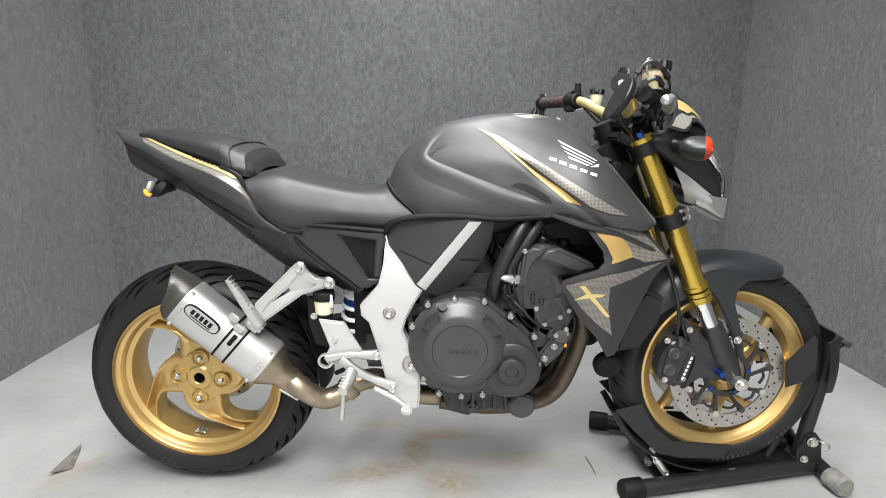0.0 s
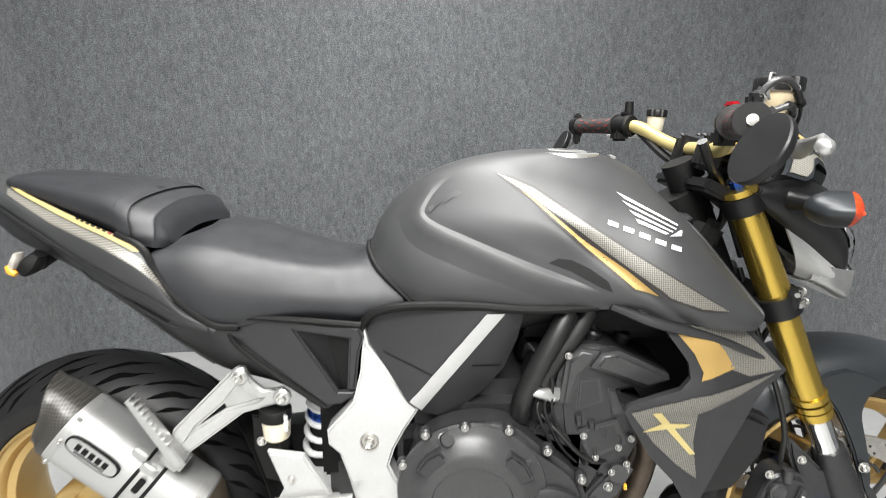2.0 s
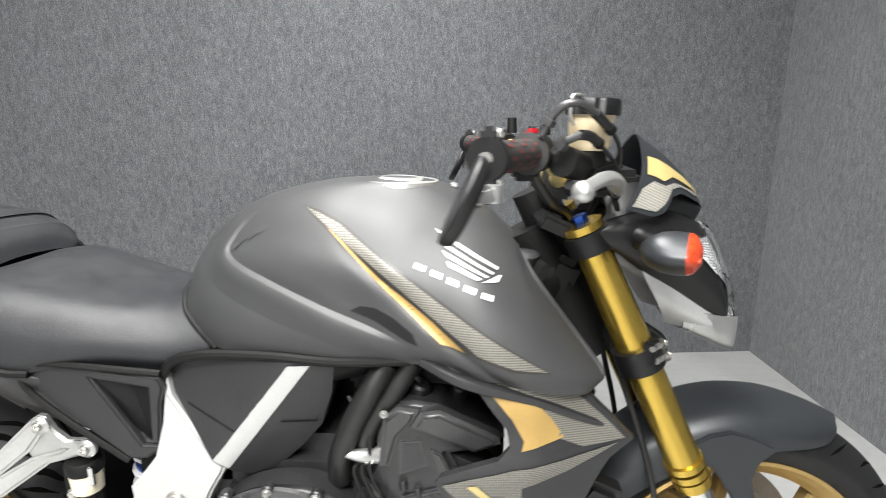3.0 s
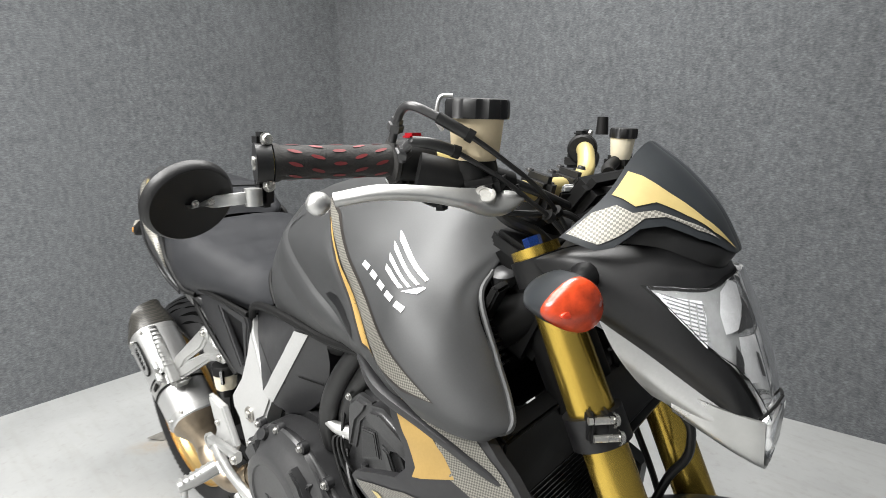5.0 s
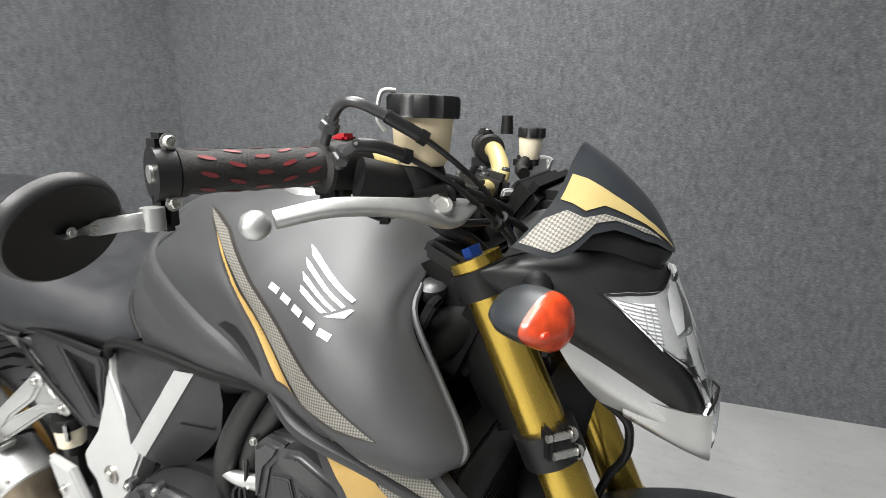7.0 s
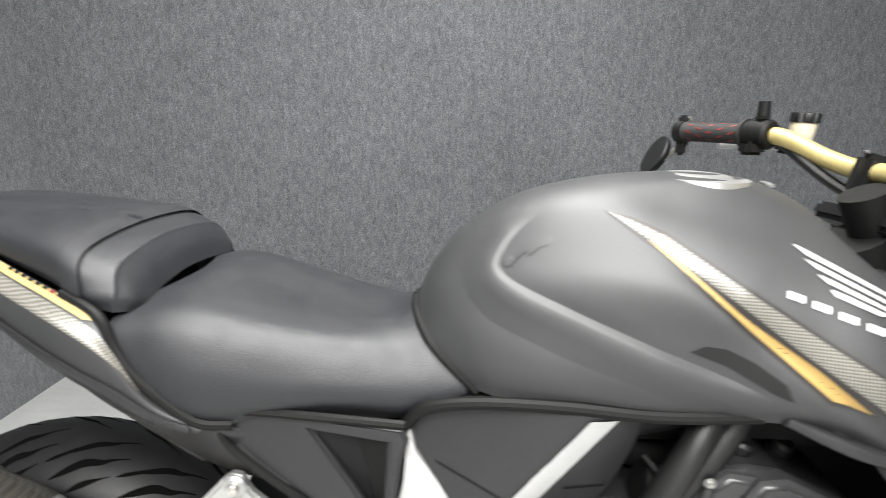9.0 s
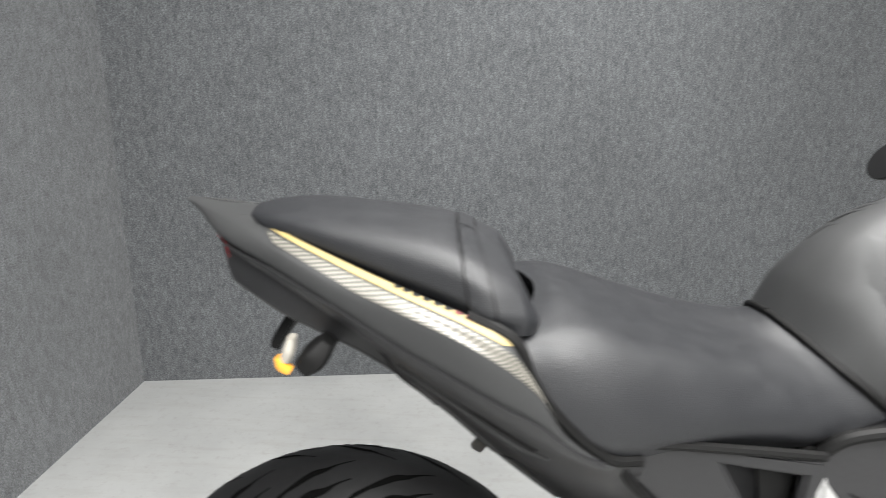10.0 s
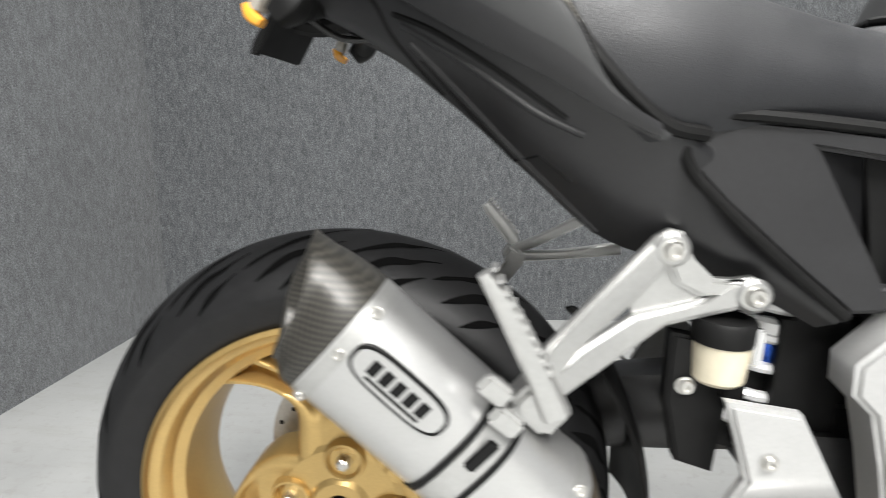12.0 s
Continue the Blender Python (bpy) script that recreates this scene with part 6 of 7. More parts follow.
# -- pillion and rider footrests --
for sy in (-1, 1):
    near = Matrix.Translation((-0.004, 0.020, -0.003))
    if sy < 0:
        arms = joined(
            plate([(0.305, 0.652), (0.216, 0.564), (0.207, 0.536), (0.228, 0.528), (0.250, 0.562), (0.294, 0.597), (0.318, 0.628), (0.334, 0.640), (0.327, 0.657), (0.316, 0.659)], -0.120, -0.137, 0.005, 3),
            plate([(0.222, 0.508), (0.246, 0.523), (0.320, 0.574), (0.380, 0.592), (0.398, 0.598), (0.400, 0.612), (0.388, 0.621), (0.368, 0.617), (0.346, 0.600), (0.292, 0.584), (0.244, 0.558), (0.214, 0.532)], -0.1195, -0.1365, 0.005, 3),
            plate([(0.328, 0.652), (0.338, 0.634), (0.356, 0.618), (0.386, 0.618), (0.376, 0.602), (0.350, 0.600), (0.324, 0.612), (0.312, 0.640)], -0.1205, -0.1355, 0.004, 2),
            plate([(0.288, 0.594), (0.316, 0.630), (0.350, 0.612), (0.352, 0.596), (0.292, 0.580)], -0.123, -0.128, 0.001))
        for v in arms.verts:
            v.co.y -= 0.42 * max(0.0, 0.300 - v.co.x)
        hb = part("pillion_hanger", joined(arms, block((0.212, -0.164, 0.512), (0.044, 0.040, 0.032), 0.006, (0, 40, 0))), CASTALU, bike, "cast aluminium pillion footrest hanger", angle=45)
        for q in ((0.322, 0.645), (0.392, 0.608)):
            part("washer", lathe([(0.015, 0.0), (0.0155, 0.006), (0.012, 0.009), (0.0, 0.009)], (q[0], 0.150 * sy, q[1]), (0, sy, 0), 20), CASTALU, hb, xf=near)
            bolt(hb, (q[0], 0.158 * sy, q[1]), 0.0085, (0, sy, 0), xf=near)
        way = [(0.226, -0.178, 0.510), (0.210, -0.182, 0.545), (0.185, -0.187, 0.595), (0.163, -0.190, 0.630)]
    else:
        hb = part("pillion_hanger", joined(
            ribbon([(0.200, 0.172, 0.568), (0.250, 0.163, 0.594), (0.312, 0.158, 0.630)], [0.008, 0.0070, 0.009], [0.008, 0.008, 0.008]),
            ribbon([(0.200, 0.172, 0.560), (0.265, 0.163, 0.567), (0.345, 0.158, 0.580)], [0.008, 0.0070, 0.009], [0.008, 0.008, 0.008]),
            block((0.201, 0.176, 0.563), (0.026, 0.034, 0.024), 0.005, (0, 30, 0))), CASTALU, bike, "cast aluminium pillion footrest hanger")
        way = [(0.206, 0.186, 0.570), (0.198, 0.186, 0.586), (0.180, 0.187, 0.608), (0.160, 0.187, 0.632)]
    peg = part("pillion_footrest", ribbon(way, [0.013, 0.0115, 0.010, 0.006] if sy < 0 else [0.008, 0.010, 0.010, 0.007], [0.013, 0.012, 0.011, 0.008]), CASTALU, bike, "folded ribbed aluminium pillion footrest")
    w0, w1 = Vector(way[1]), Vector(way[3])
    for k in range(10):
        q = w0.lerp(w1, k / 9) + Vector((0.008, 0.004 * sy, 0.006))
        part("tread_rib", block(tuple(q), (0.0055, 0.020, 0.0030), 0.001, (0, -35, 0)), CASTALU, peg)
    if sy > 0:
        near = Matrix.Translation((0.010, -0.004, 0.062))
    part("silencer_link", block((0.190, 0.172 * sy, 0.486), (0.022, 0.012, 0.056), 0.003, (0, 35, 0)), CASTALU, hb, xf=near)
    bolt(hb, (0.190, 0.182 * sy, 0.488), 0.0075, (0, sy, 0), xf=near)
    if sy < 0:
        for k, h in enumerate((0.012, -0.012)):
            part("clamp_block", block((0.180 - 0.4 * h, -0.199, 0.525 + h * 1.1), (0.026, 0.012, 0.018), 0.003, (0, 38, 0)), CASTALU, hb, "bright clamp block on the silencer strap")
    plate_h = part("footrest_plate", plate([(0.366, 0.521), (0.427, 0.514), (0.470, 0.438), (0.463, 0.424), (0.430, 0.424), (0.404, 0.404), (0.384, 0.404), (0.374, 0.420), (0.390, 0.450)], 0.150 * sy, 0.166 * sy, 0.004, 2), SILVER, bike, "silver footrest mounting plate")
    for q in ((0.405, 0.471), (0.418, 0.428)):
        bolt(plate_h, (q[0], 0.167 * sy, q[1]), 0.0062, (0, sy, 0))
    fb = part("footrest_bracket", joined(
        ribbon([(0.385, 0.178 * sy, 0.428), (0.440, 0.180 * sy, 0.438), (0.508, 0.178 * sy, 0.438)], [0.010, 0.008, 0.013], [0.009, 0.008, 0.008]),
        ribbon([(0.420, 0.182 * sy, 0.430), (0.455, 0.184 * sy, 0.400), (0.500, 0.180 * sy, 0.374), (0.546, 0.176 * sy, 0.352)], [0.012, 0.011, 0.009, 0.014], [0.011, 0.009, 0.008, 0.008])), CASTALU, bike, "cast aluminium rider footrest bracket")
    part("guard_ring", lathe([(0.014, -0.005), (0.019, -0.005), (0.019, 0.005), (0.014, 0.005), (0.014, -0.005)], (0.382, 0.178 * sy, 0.421), (0, 1, 0), 24, False), CASTALU, fb)
    for q in ((0.508, 0.438), (0.546, 0.352)):
        bolt(fb, (q[0], 0.186 * sy, q[1]), 0.009, (0, sy, 0))
    fr = part("rider_footrest", ribbon([(0.450, 0.190 * sy, 0.398), (0.446, 0.225 * sy, 0.392), (0.442, 0.262 * sy, 0.388)], [0.014, 0.013, 0.012], [0.010, 0.010, 0.010]), CASTALU, bike, "ribbed aluminium rider footrest")
    part("footrest_bar", tube([(0.448, 0.200 * sy, 0.402), (0.444, 0.238 * sy, 0.394), (0.440, 0.275 * sy, 0.389)], [0.015, 0.014, 0.011], 14, 4), CASTALU, fr)
    for k in range(6):
        part("tread_rib", block((0.4455 - 0.001 * k, (0.212 + 0.011 * k) * sy, 0.4085 - 0.0017 * k), (0.022, 0.005, 0.005), 0.001), CASTALU, fr)
    part("feeler", tube([(0.440, 0.262 * sy, 0.384), (0.437, 0.265 * sy, 0.345), (0.434, 0.266 * sy, 0.315)], 0.0055, 10, 4), CASTALU, fr, "slim peg feeler")
    part("brake_lever", joined(tube([(0.500, 0.185 * sy, 0.352), (0.545, 0.192 * sy, 0.332), (0.578, 0.205 * sy, 0.315)], 0.0075, 12, 4), block((0.582, 0.215 * sy, 0.313), (0.026, 0.034, 0.018), 0.005)), CASTALU, bike, "aluminium foot lever")
    part("heel_link", tube([(0.42, 0.165 * sy, 0.43), (0.43, 0.168 * sy, 0.40), (0.40, 0.150 * sy, 0.375)], 0.006, 10, 4), BLACK, bike)

# -- rear brake fluid cup, shock, swing arm, hugger --
cup = part("rear_fluid_cup", lathe([(0.0, -0.022), (0.018, -0.022), (0.022, -0.018), (0.0245, 0.012), (0.0245, 0.020)], (0.372, -0.125, 0.545), (0, 0, 1), 24), TANKFLUID, bike, "milky brake fluid cup with a black cap")
part("cap", lathe([(0.026, 0.016), (0.027, 0.020), (0.027, 0.034), (0.025, 0.037), (0.0, 0.037)], (0.372, -0.125, 0.545), (0, 0, 1), 24), BLACK, cup)
part("clip", block((0.394, -0.142, 0.562), (0.008, 0.008, 0.034), 0.002), CHROME, cup)
part("outlet", lathe([(0.010, -0.034), (0.010, -0.018)], (0.384, -0.130, 0.545), (0, 0, 1), 14), BLACK, cup)
shock = part("shock_absorber", tube([(0.45, -0.03, 0.60), (0.42, -0.03, 0.42)], 0.03, 20, 1), BLACK, bike, "rear shock with white spring and blue collar")
coil = [(0.447 - 0.012 * k / 30 * 1.5 + 0.036 * math.cos(k * 1.05) * 0.9, -0.045 + 0.036 * math.sin(k * 1.05), 0.600 - 0.005 * k) for k in range(30)]
part("spring", tube(coil, 0.006, 8, 3), WHITE, shock)
part("collar", lathe([(0.034, 0.0), (0.036, 0.004), (0.036, 0.020), (0.034, 0.024)], (0.440, -0.045, 0.520), (0.1, 0.0, 1), 24), BLUE, shock)
part("spring_seat", lathe([(0.036, 0.0), (0.040, 0.004), (0.040, 0.014), (0.036, 0.018)], (0.446, -0.045, 0.548), (0.1, 0.0, 1), 24), WHITE, shock)
part("swing_arm", joined(ribbon([(0.56, 0.05, 0.42), (0.40, 0.07, 0.40), (0.20, 0.10, 0.36), (0.0, 0.105, 0.312)], [0.05, 0.055, 0.05, 0.055], [0.05, 0.04, 0.03, 0.03]), block((0.50, 0, 0.42), (0.10, 0.20, 0.12), 0.02)), ENGINE, bike, "black single-sided swing arm")
part("final_drive", lathe([(0.0, 0.14), (0.03, 0.14), (0.055, 0.13), (0.06, 0.07)], RC, (0, 1, 0), 28), ENGINE, bike)
hug = [[(RC[0] + 0.335 * math.cos(radians(d)), -w, RC[2] + 0.335 * math.sin(radians(d))), (RC[0] + 0.345 * math.cos(radians(d)), -w * 0.6, RC[2] + 0.345 * math.sin(radians(d))), (RC[0] + 0.348 * math.cos(radians(d)), 0, RC[2] + 0.348 * math.sin(radians(d)))] for d, w in ((-4, 0.08), (10, 0.085), (24, 0.08), (36, 0.06), (41, 0.04))]
part("rear_hugger", grid_bm(dense(hug[::-1], 5, 5, True), 0.003), BLACK, bike, "black plastic rear hugger")
# Made-up black blocks that darken the hollow below the seat.
part("under_seat_filler", block((0.40, 0.0, 0.64), (0.20, 0.16, 0.12), 0.02, (0, 30, 0)), BLACK, bike)
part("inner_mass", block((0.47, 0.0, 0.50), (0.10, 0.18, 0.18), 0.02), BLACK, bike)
brk = part("black_bracket", plate([(0.330, 0.565), (0.362, 0.560), (0.385, 0.520), (0.380, 0.430), (0.345, 0.440), (0.330, 0.500)], -0.105, -0.125, 0.003), BLACK, bike)
bolt(brk, (0.345, -0.127, 0.517), 0.007)

# -- handlebar and controls --
def shifted_since(mark, x, y, z, wide=1.0):
    """Moves the motorcycle's parts that were added after mark, and widens them about its middle."""
    for ob in set(bike.children) - mark:
        ob.matrix_basis = Matrix.Translation((x, y, z)) @ Matrix.Diagonal((1, wide, 1, 1)) @ ob.matrix_basis


BAR_MARK = set(bike.children)
BAR = [(0.985, -0.326, 1.0545), (1.038, -0.208, 1.0535), (1.064, -0.166, 1.050), (1.090, -0.115, 1.026), (1.100, -0.060, 1.013), (1.100, 0.0, 1.012)]
BAR = BAR + [(x, -y, z) for x, y, z in reversed(BAR[:-1])]
part("handlebar", tube(BAR, 0.0128, 16, 6), GOLDBAR, bike, "pale gold anodised handlebar", STEER)
for sy in (-1, 1):
    cl = part("bar_clamp", block((1.100, 0.038 * sy, 1.006), (0.044, 0.026, 0.056), 0.008, (0, 14, 0)), SATIN, bike, "black handlebar clamp", STEER)
    for dx in (-0.015, 0.015):
        bolt(cl, (1.106 + dx, 0.038 * sy, 1.035), 0.005, (0.2, 0, 1), ENGINE2, xf=STEER)
    g0, g1 = Vector((1.036, 0.212 * sy, 1.0540)), Vector((0.987, 0.321 * sy, 1.0545))
    gd = (g1 - g0).normalized()
    grip = part("grip", tube([g0, g0 + gd * 0.004, g0 + gd * 0.006, g0 + gd * 0.110, g0 + gd * 0.114, g0 + gd * 0.118], [0.0235, 0.0235, 0.0165, 0.0160, 0.0180, 0.0180], 22, 1), GRIPRUB, bike, "black rubber grip with red inlays", STEER)
    gs = gd.orthogonal().normalized()
    gt = gd.cross(gs)
    for ring in range(8):
        for k in range(5):
            a = 2 * math.pi * (ring + 0.5 * (k % 2)) / 8
            nrm = gs * math.cos(a) + gt * math.sin(a)
            tan = gd.cross(nrm)
            at = g0 + gd * (0.018 + 0.0205 * k) + nrm * 0.0168
            bm = bmesh.new()
            slant = 0.35 * (1 if k > 2 else -1 if k < 2 else 0)
            vs = []
            for j in range(8):
                t = 2 * math.pi * j / 8
                u, w = 0.0066 * math.cos(t), 0.0019 * math.sin(t)
                vs.append(bm.verts.new(at + gd * u + tan * (w + slant * u * 0.8) - nrm * (w * w + (slant * u * 0.8) ** 2) * 20))
            bm.faces.new(vs)
            part("red_inlay", bm, REDGRIP, grip, xf=STEER)
    ring0 = g1 + gd * 0.004
    mc = part("bar_end_mirror", tube([ring0 - gd * 0.004, ring0 + gd * 0.010], 0.0195, 22, 1), SATIN, bike, "black round bar-end mirror, glass to the rear", STEER)
    part("end_plug", tube([ring0 + gd * 0.008, ring0 + gd * 0.012], 0.0065, 12, 1), STEEL, mc, xf=STEER)
    part("clamp_ear", block(tuple(ring0 + gd * 0.003 + Vector((0, 0, 0.0215))), (0.016, 0.014, 0.014), 0.004), SATIN, mc, xf=STEER)
    part("clamp_foot", block(tuple(ring0 + gd * 0.003 + Vector((0, 0, -0.026))), (0.016, 0.014, 0.030), 0.004), SATIN, mc, xf=STEER)
    for dz in (0.022, -0.020):
        bolt(mc, tuple(ring0 + gd * 0.003 + Vector((0.008, 0, dz))), 0.0052, (1, 0, 0), STEEL, xf=STEER)
    joint = ring0 + Vector((0.002, 0.012 * sy, -0.030))
    centre = Vector((0.962, (0.386 if sy < 0 else 0.380) * sy, 1.023 if sy < 0 else 1.008))
    stalk = part("stalk", ribbon([joint, joint + Vector((0.000, 0.012 * sy, 0)), centre + Vector((0.010, -0.020 * sy, -0.001)), centre + Vector((0.008, 0.004 * sy, -0.003))], [0.0048, 0.0056, 0.0056, 0.0050], [0.0040, 0.0035, 0.0028, 0.0026], 12, 4), CASTALU, mc, "short flat alloy mirror stalk", STEER)
    for f in (-0.014, 0.0):
        bolt(stalk, tuple(centre + Vector((0.0105, f * sy, -0.001))), 0.0026, (0.9, 0, -0.1), STEEL, xf=STEER)
    part("knuckle", tube([joint + Vector((0, 0.004 * sy, -0.008)), joint + Vector((0, 0.004 * sy, 0.008))], 0.008, 12, 1), CASTALU, mc, xf=STEER)
    mn = Vector((-0.88, 0.0, 0.44)).normalized()
    part("mirror_housing", lathe([(0.0, -0.0062), (0.0335, -0.0056), (0.0352, -0.0062), (0.0372, -0.0045), (0.0390, 0.000), (0.0394, 0.004), (0.0382, 0.006)], tuple(centre), tuple(mn), 40), SATIN, mc, xf=STEER)
    part("mirror_glass", lathe([(0.0382, 0.0055), (0.0, 0.0056)], tuple(centre), tuple(mn), 40), MIRRORGLASS, mc, xf=STEER)
    sw = part("switch_housing", tube([g0 - gd * 0.002, g0 - gd * 0.012, g0 - gd * 0.036, g0 - gd * 0.040], [0.021, 0.0225, 0.0225, 0.019], 20, 1), BLACK, bike, "black handlebar switch housing", STEER)
    part("switch_rib", block(tuple(g0 - gd * 0.02 + Vector((-0.01, 0, -0.02))), (0.03, 0.03, 0.022), 0.005), BLACK, sw, xf=STEER)
    part("switch_button", block(tuple(g0 - gd * 0.024 + Vector((-0.004, 0, 0.024))), (0.016, 0.020, 0.008), 0.003), RED if sy < 0 else BLACK, sw, "red engine stop switch" if sy < 0 else "", xf=STEER)
# right lever and brake master cylinder
def blade(path, up, hs, ds, n=6, seg=16):
    """A flat lever along a line: half thickness along up, half width across it."""
    line = spline(path, n)
    hl = [q.x for q in spline([(h, 0, 0) for h in hs], n)]
    dl = [q.x for q in spline([(d, 0, 0) for d in ds], n)]
    rows = []
    for i, p in enumerate(line):
        run = (line[min(i + 1, len(line) - 1)] - line[max(i - 1, 0)]).normalized()
        side = run.cross(Vector(up)).normalized()
        top = side.cross(run)
        row = []
        for k in range(seg):
            c, sn = math.cos(2 * math.pi * k / seg), math.sin(2 * math.pi * k / seg)
            row.append(p + side * dl[i] * math.copysign(abs(c) ** 0.5, c) + top * hl[i] * math.copysign(abs(sn) ** 0.5, sn))
        rows.append(row)
    bm = grid_bm(rows, closed_v=True)
    bm.verts.ensure_lookup_table()
    vs = list(bm.verts)
    bm.faces.new(vs[:seg][::-1])
    bm.faces.new(vs[-seg:])
    bmesh.ops.recalc_face_normals(bm, faces=bm.faces)
    return bm


LEVER_UP = Vector((0.50, -0.45, 0.74)).normalized()
lever = part("brake_lever", joined(
    blade([(1.158, -0.146, 1.023), (1.155, -0.158, 1.022), (1.151, -0.174, 1.021), (1.146, -0.196, 1.024), (1.144, -0.223, 1.031), (1.133, -0.252, 1.037), (1.115, -0.290, 1.041), (1.093, -0.320, 1.036)], LEVER_UP, [0.004, 0.006, 0.0065, 0.0065, 0.006, 0.0055, 0.0052, 0.005], [0.006, 0.010, 0.0145, 0.0150, 0.0095, 0.0070, 0.0066, 0.0060]),
    lathe([(0.0, -0.0105), (0.006, -0.0085), (0.0095, -0.0045), (0.0105, 0.0), (0.0095, 0.0045), (0.006, 0.0085), (0.0, 0.0105)], (1.088, -0.332, 1.034), (0, 1, 0), 18, False)), CASTALU, bike, "polished aluminium brake lever with a ball end", angle=45)
part("pivot_screw", lathe([(0.0105, -0.004), (0.0105, 0.0020), (0.0096, 0.0030), (0.0066, 0.0030), (0.0058, 0.0018), (0.0, 0.0018)], tuple(Vector((1.147, -0.189, 1.0255)) + LEVER_UP * 0.0062), tuple(LEVER_UP), 24), STEEL, lever, "round steel pivot screw")
part("lever_perch", joined(block((1.130, -0.168, 1.036), (0.040, 0.052, 0.022), 0.006, (8, -10, 25)), block((1.140, -0.142, 1.030), (0.022, 0.020, 0.016), 0.005, (0, -10, 30)), tube([(1.126, -0.160, 1.036), (1.118, -0.166, 1.060)], [0.015, 0.019], 16, 2)), BLACK, bike, "rough black lever perch under the reservoir")
part("brake_switch", joined(block((1.098, -0.196, 1.018), (0.018, 0.024, 0.014), 0.005, (0, 0, 25)), tube([(1.098, -0.204, 1.020), (1.094, -0.216, 1.026)], 0.006, 10, 2)), BLACK, bike, "small black brake light switch")
part("switch_wire", tube([(1.120, -0.168, 1.022), (1.136, -0.142, 1.006), (1.152, -0.116, 1.001), (1.170, -0.082, 0.999), (1.182, -0.06, 0.985)], 0.0038, 8, 6), HOSE, bike)
mcyl = part("brake_master_cylinder", joined(tube([(1.085, -0.215, 1.052), (1.105, -0.19, 1.045), (1.125, -0.16, 1.040), (1.138, -0.135, 1.035)], [0.018, 0.017, 0.015, 0.012], 16, 4), lathe([(0.020, 0.0), (0.022, 0.012), (0.018, 0.024), (0.0, 0.024)], (1.120, -0.172, 1.040), (0, 0, 1), 18)), BLACK, bike, "black brake master cylinder")
res = part("brake_reservoir", lathe([(0.0, -0.024), (0.020, -0.024), (0.0235, -0.018), (0.0265, 0.016), (0.0275, 0.020)], (1.122, -0.172, 1.085), (0.03, 0.02, 1), 28), BEIGE, bike, "aged milky brake fluid reservoir, black ribbed cap")


def ribbed_cap(r, h, at, axis):
    d = Vector(axis).normalized()
    u = d.orthogonal().normalized()
    w = d.cross(u)
    rows = []
    for f, s in ((0.0, 0.97), (0.1, 1.0), (0.8, 1.0), (0.95, 0.95), (1.0, 0.86), (1.02, 0.5), (1.0, 0.01)):
        row = []
        for k in range(48):
            t = 2 * math.pi * k / 48
            rr = r * s * (1 - (0.085 if (k // 2) % 3 == 0 and 0.05 < f < 1.01 else 0))
            row.append(Vector(at) + d * h * f + (u * math.cos(t) + w * math.sin(t)) * rr)
        rows.append(row)
    return grid_bm(rows, closed_v=True)


part("cap", ribbed_cap(0.0315, 0.019, (1.123, -0.172, 1.101), (0.03, 0.02, 1)), SATIN, res, "black ribbed screw cap")
part("cap_clip", tube([(1.106, -0.188, 1.123), (1.098, -0.194, 1.123), (1.095, -0.197, 1.116), (1.094, -0.198, 1.100), (1.099, -0.195, 1.090)], 0.0020, 8, 5), CASTALU, res, "bent wire clip")
UPPER = [(1.060, -0.226, 1.080), (1.068, -0.227, 1.096), (1.082, -0.231, 1.111), (1.098, -0.231, 1.113), (1.117, -0.220, 1.103), (1.138, -0.200, 1.086), (1.156, -0.173, 1.063), (1.166, -0.132, 1.034), (1.169, -0.096, 1.003), (1.180, -0.082, 0.975)]
LOWER = [(1.074, -0.226, 1.062), (1.082, -0.231, 1.072), (1.100, -0.236, 1.081), (1.112, -0.224, 1.079), (1.125, -0.205, 1.071), (1.154, -0.170, 1.043), (1.164, -0.138, 1.019), (1.170, -0.112, 1.000), (1.180, -0.092, 0.976)]
for way, thick in ((UPPER, (3, 5)), (LOWER, (1, 4))):
    tc_ob = part("throttle_cable", tube(way, 0.0026, 10, 8), HOSE, bike, "thin black throttle cable")
    part("elbow", tube(way[:thick[0] + 2], 0.0044, 12, 6), ENGINE2, tc_ob)
    part("sleeve", tube(way[thick[0] + 1:thick[1] + 1], 0.0056, 12, 6), HOSE, tc_ob, "black rubber sleeve")
    part("nut", lathe([(0.0, -0.006), (0.0082, -0.006), (0.0082, 0.001), (0.006, 0.002), (0.006, 0.007), (0.0, 0.007)], way[1], Vector(way[1]) - Vector(way[0]), 6, False), ENGINE2, tc_ob, "dull steel lock nut", angle=20)
    for k in (thick[1], len(way) - 2):
        part("collar", lathe([(0.0, -0.003), (0.0064, -0.003), (0.0064, 0.004), (0.0, 0.004)], way[k], Vector(way[k]) - Vector(way[k - 1]), 14, False), BLACK, tc_ob)
part("brake_hose", tube([(1.138, -0.132, 1.036), (1.160, -0.09, 1.015), (1.165, -0.03, 0.985), (1.16, 0.0, 0.93), (1.20, 0.0, 0.82)], 0.005, 10, 8), HOSE, bike)
# left side: clutch cup, lever, switch knob
lres = part("clutch_reservoir", lathe([(0.0, -0.020), (0.013, -0.020), (0.0155, -0.014), (0.018, 0.010), (0.018, 0.014)], (1.098, 0.196, 1.055), (0.05, 0, 1), 24), TANKFLUID, bike, "small milky clutch fluid reservoir, black cap")
part("cap", ribbed_cap(0.0205, 0.015, (1.099, 0.196, 1.067), (0.05, 0, 1)), SATIN, lres, "black ribbed screw cap")
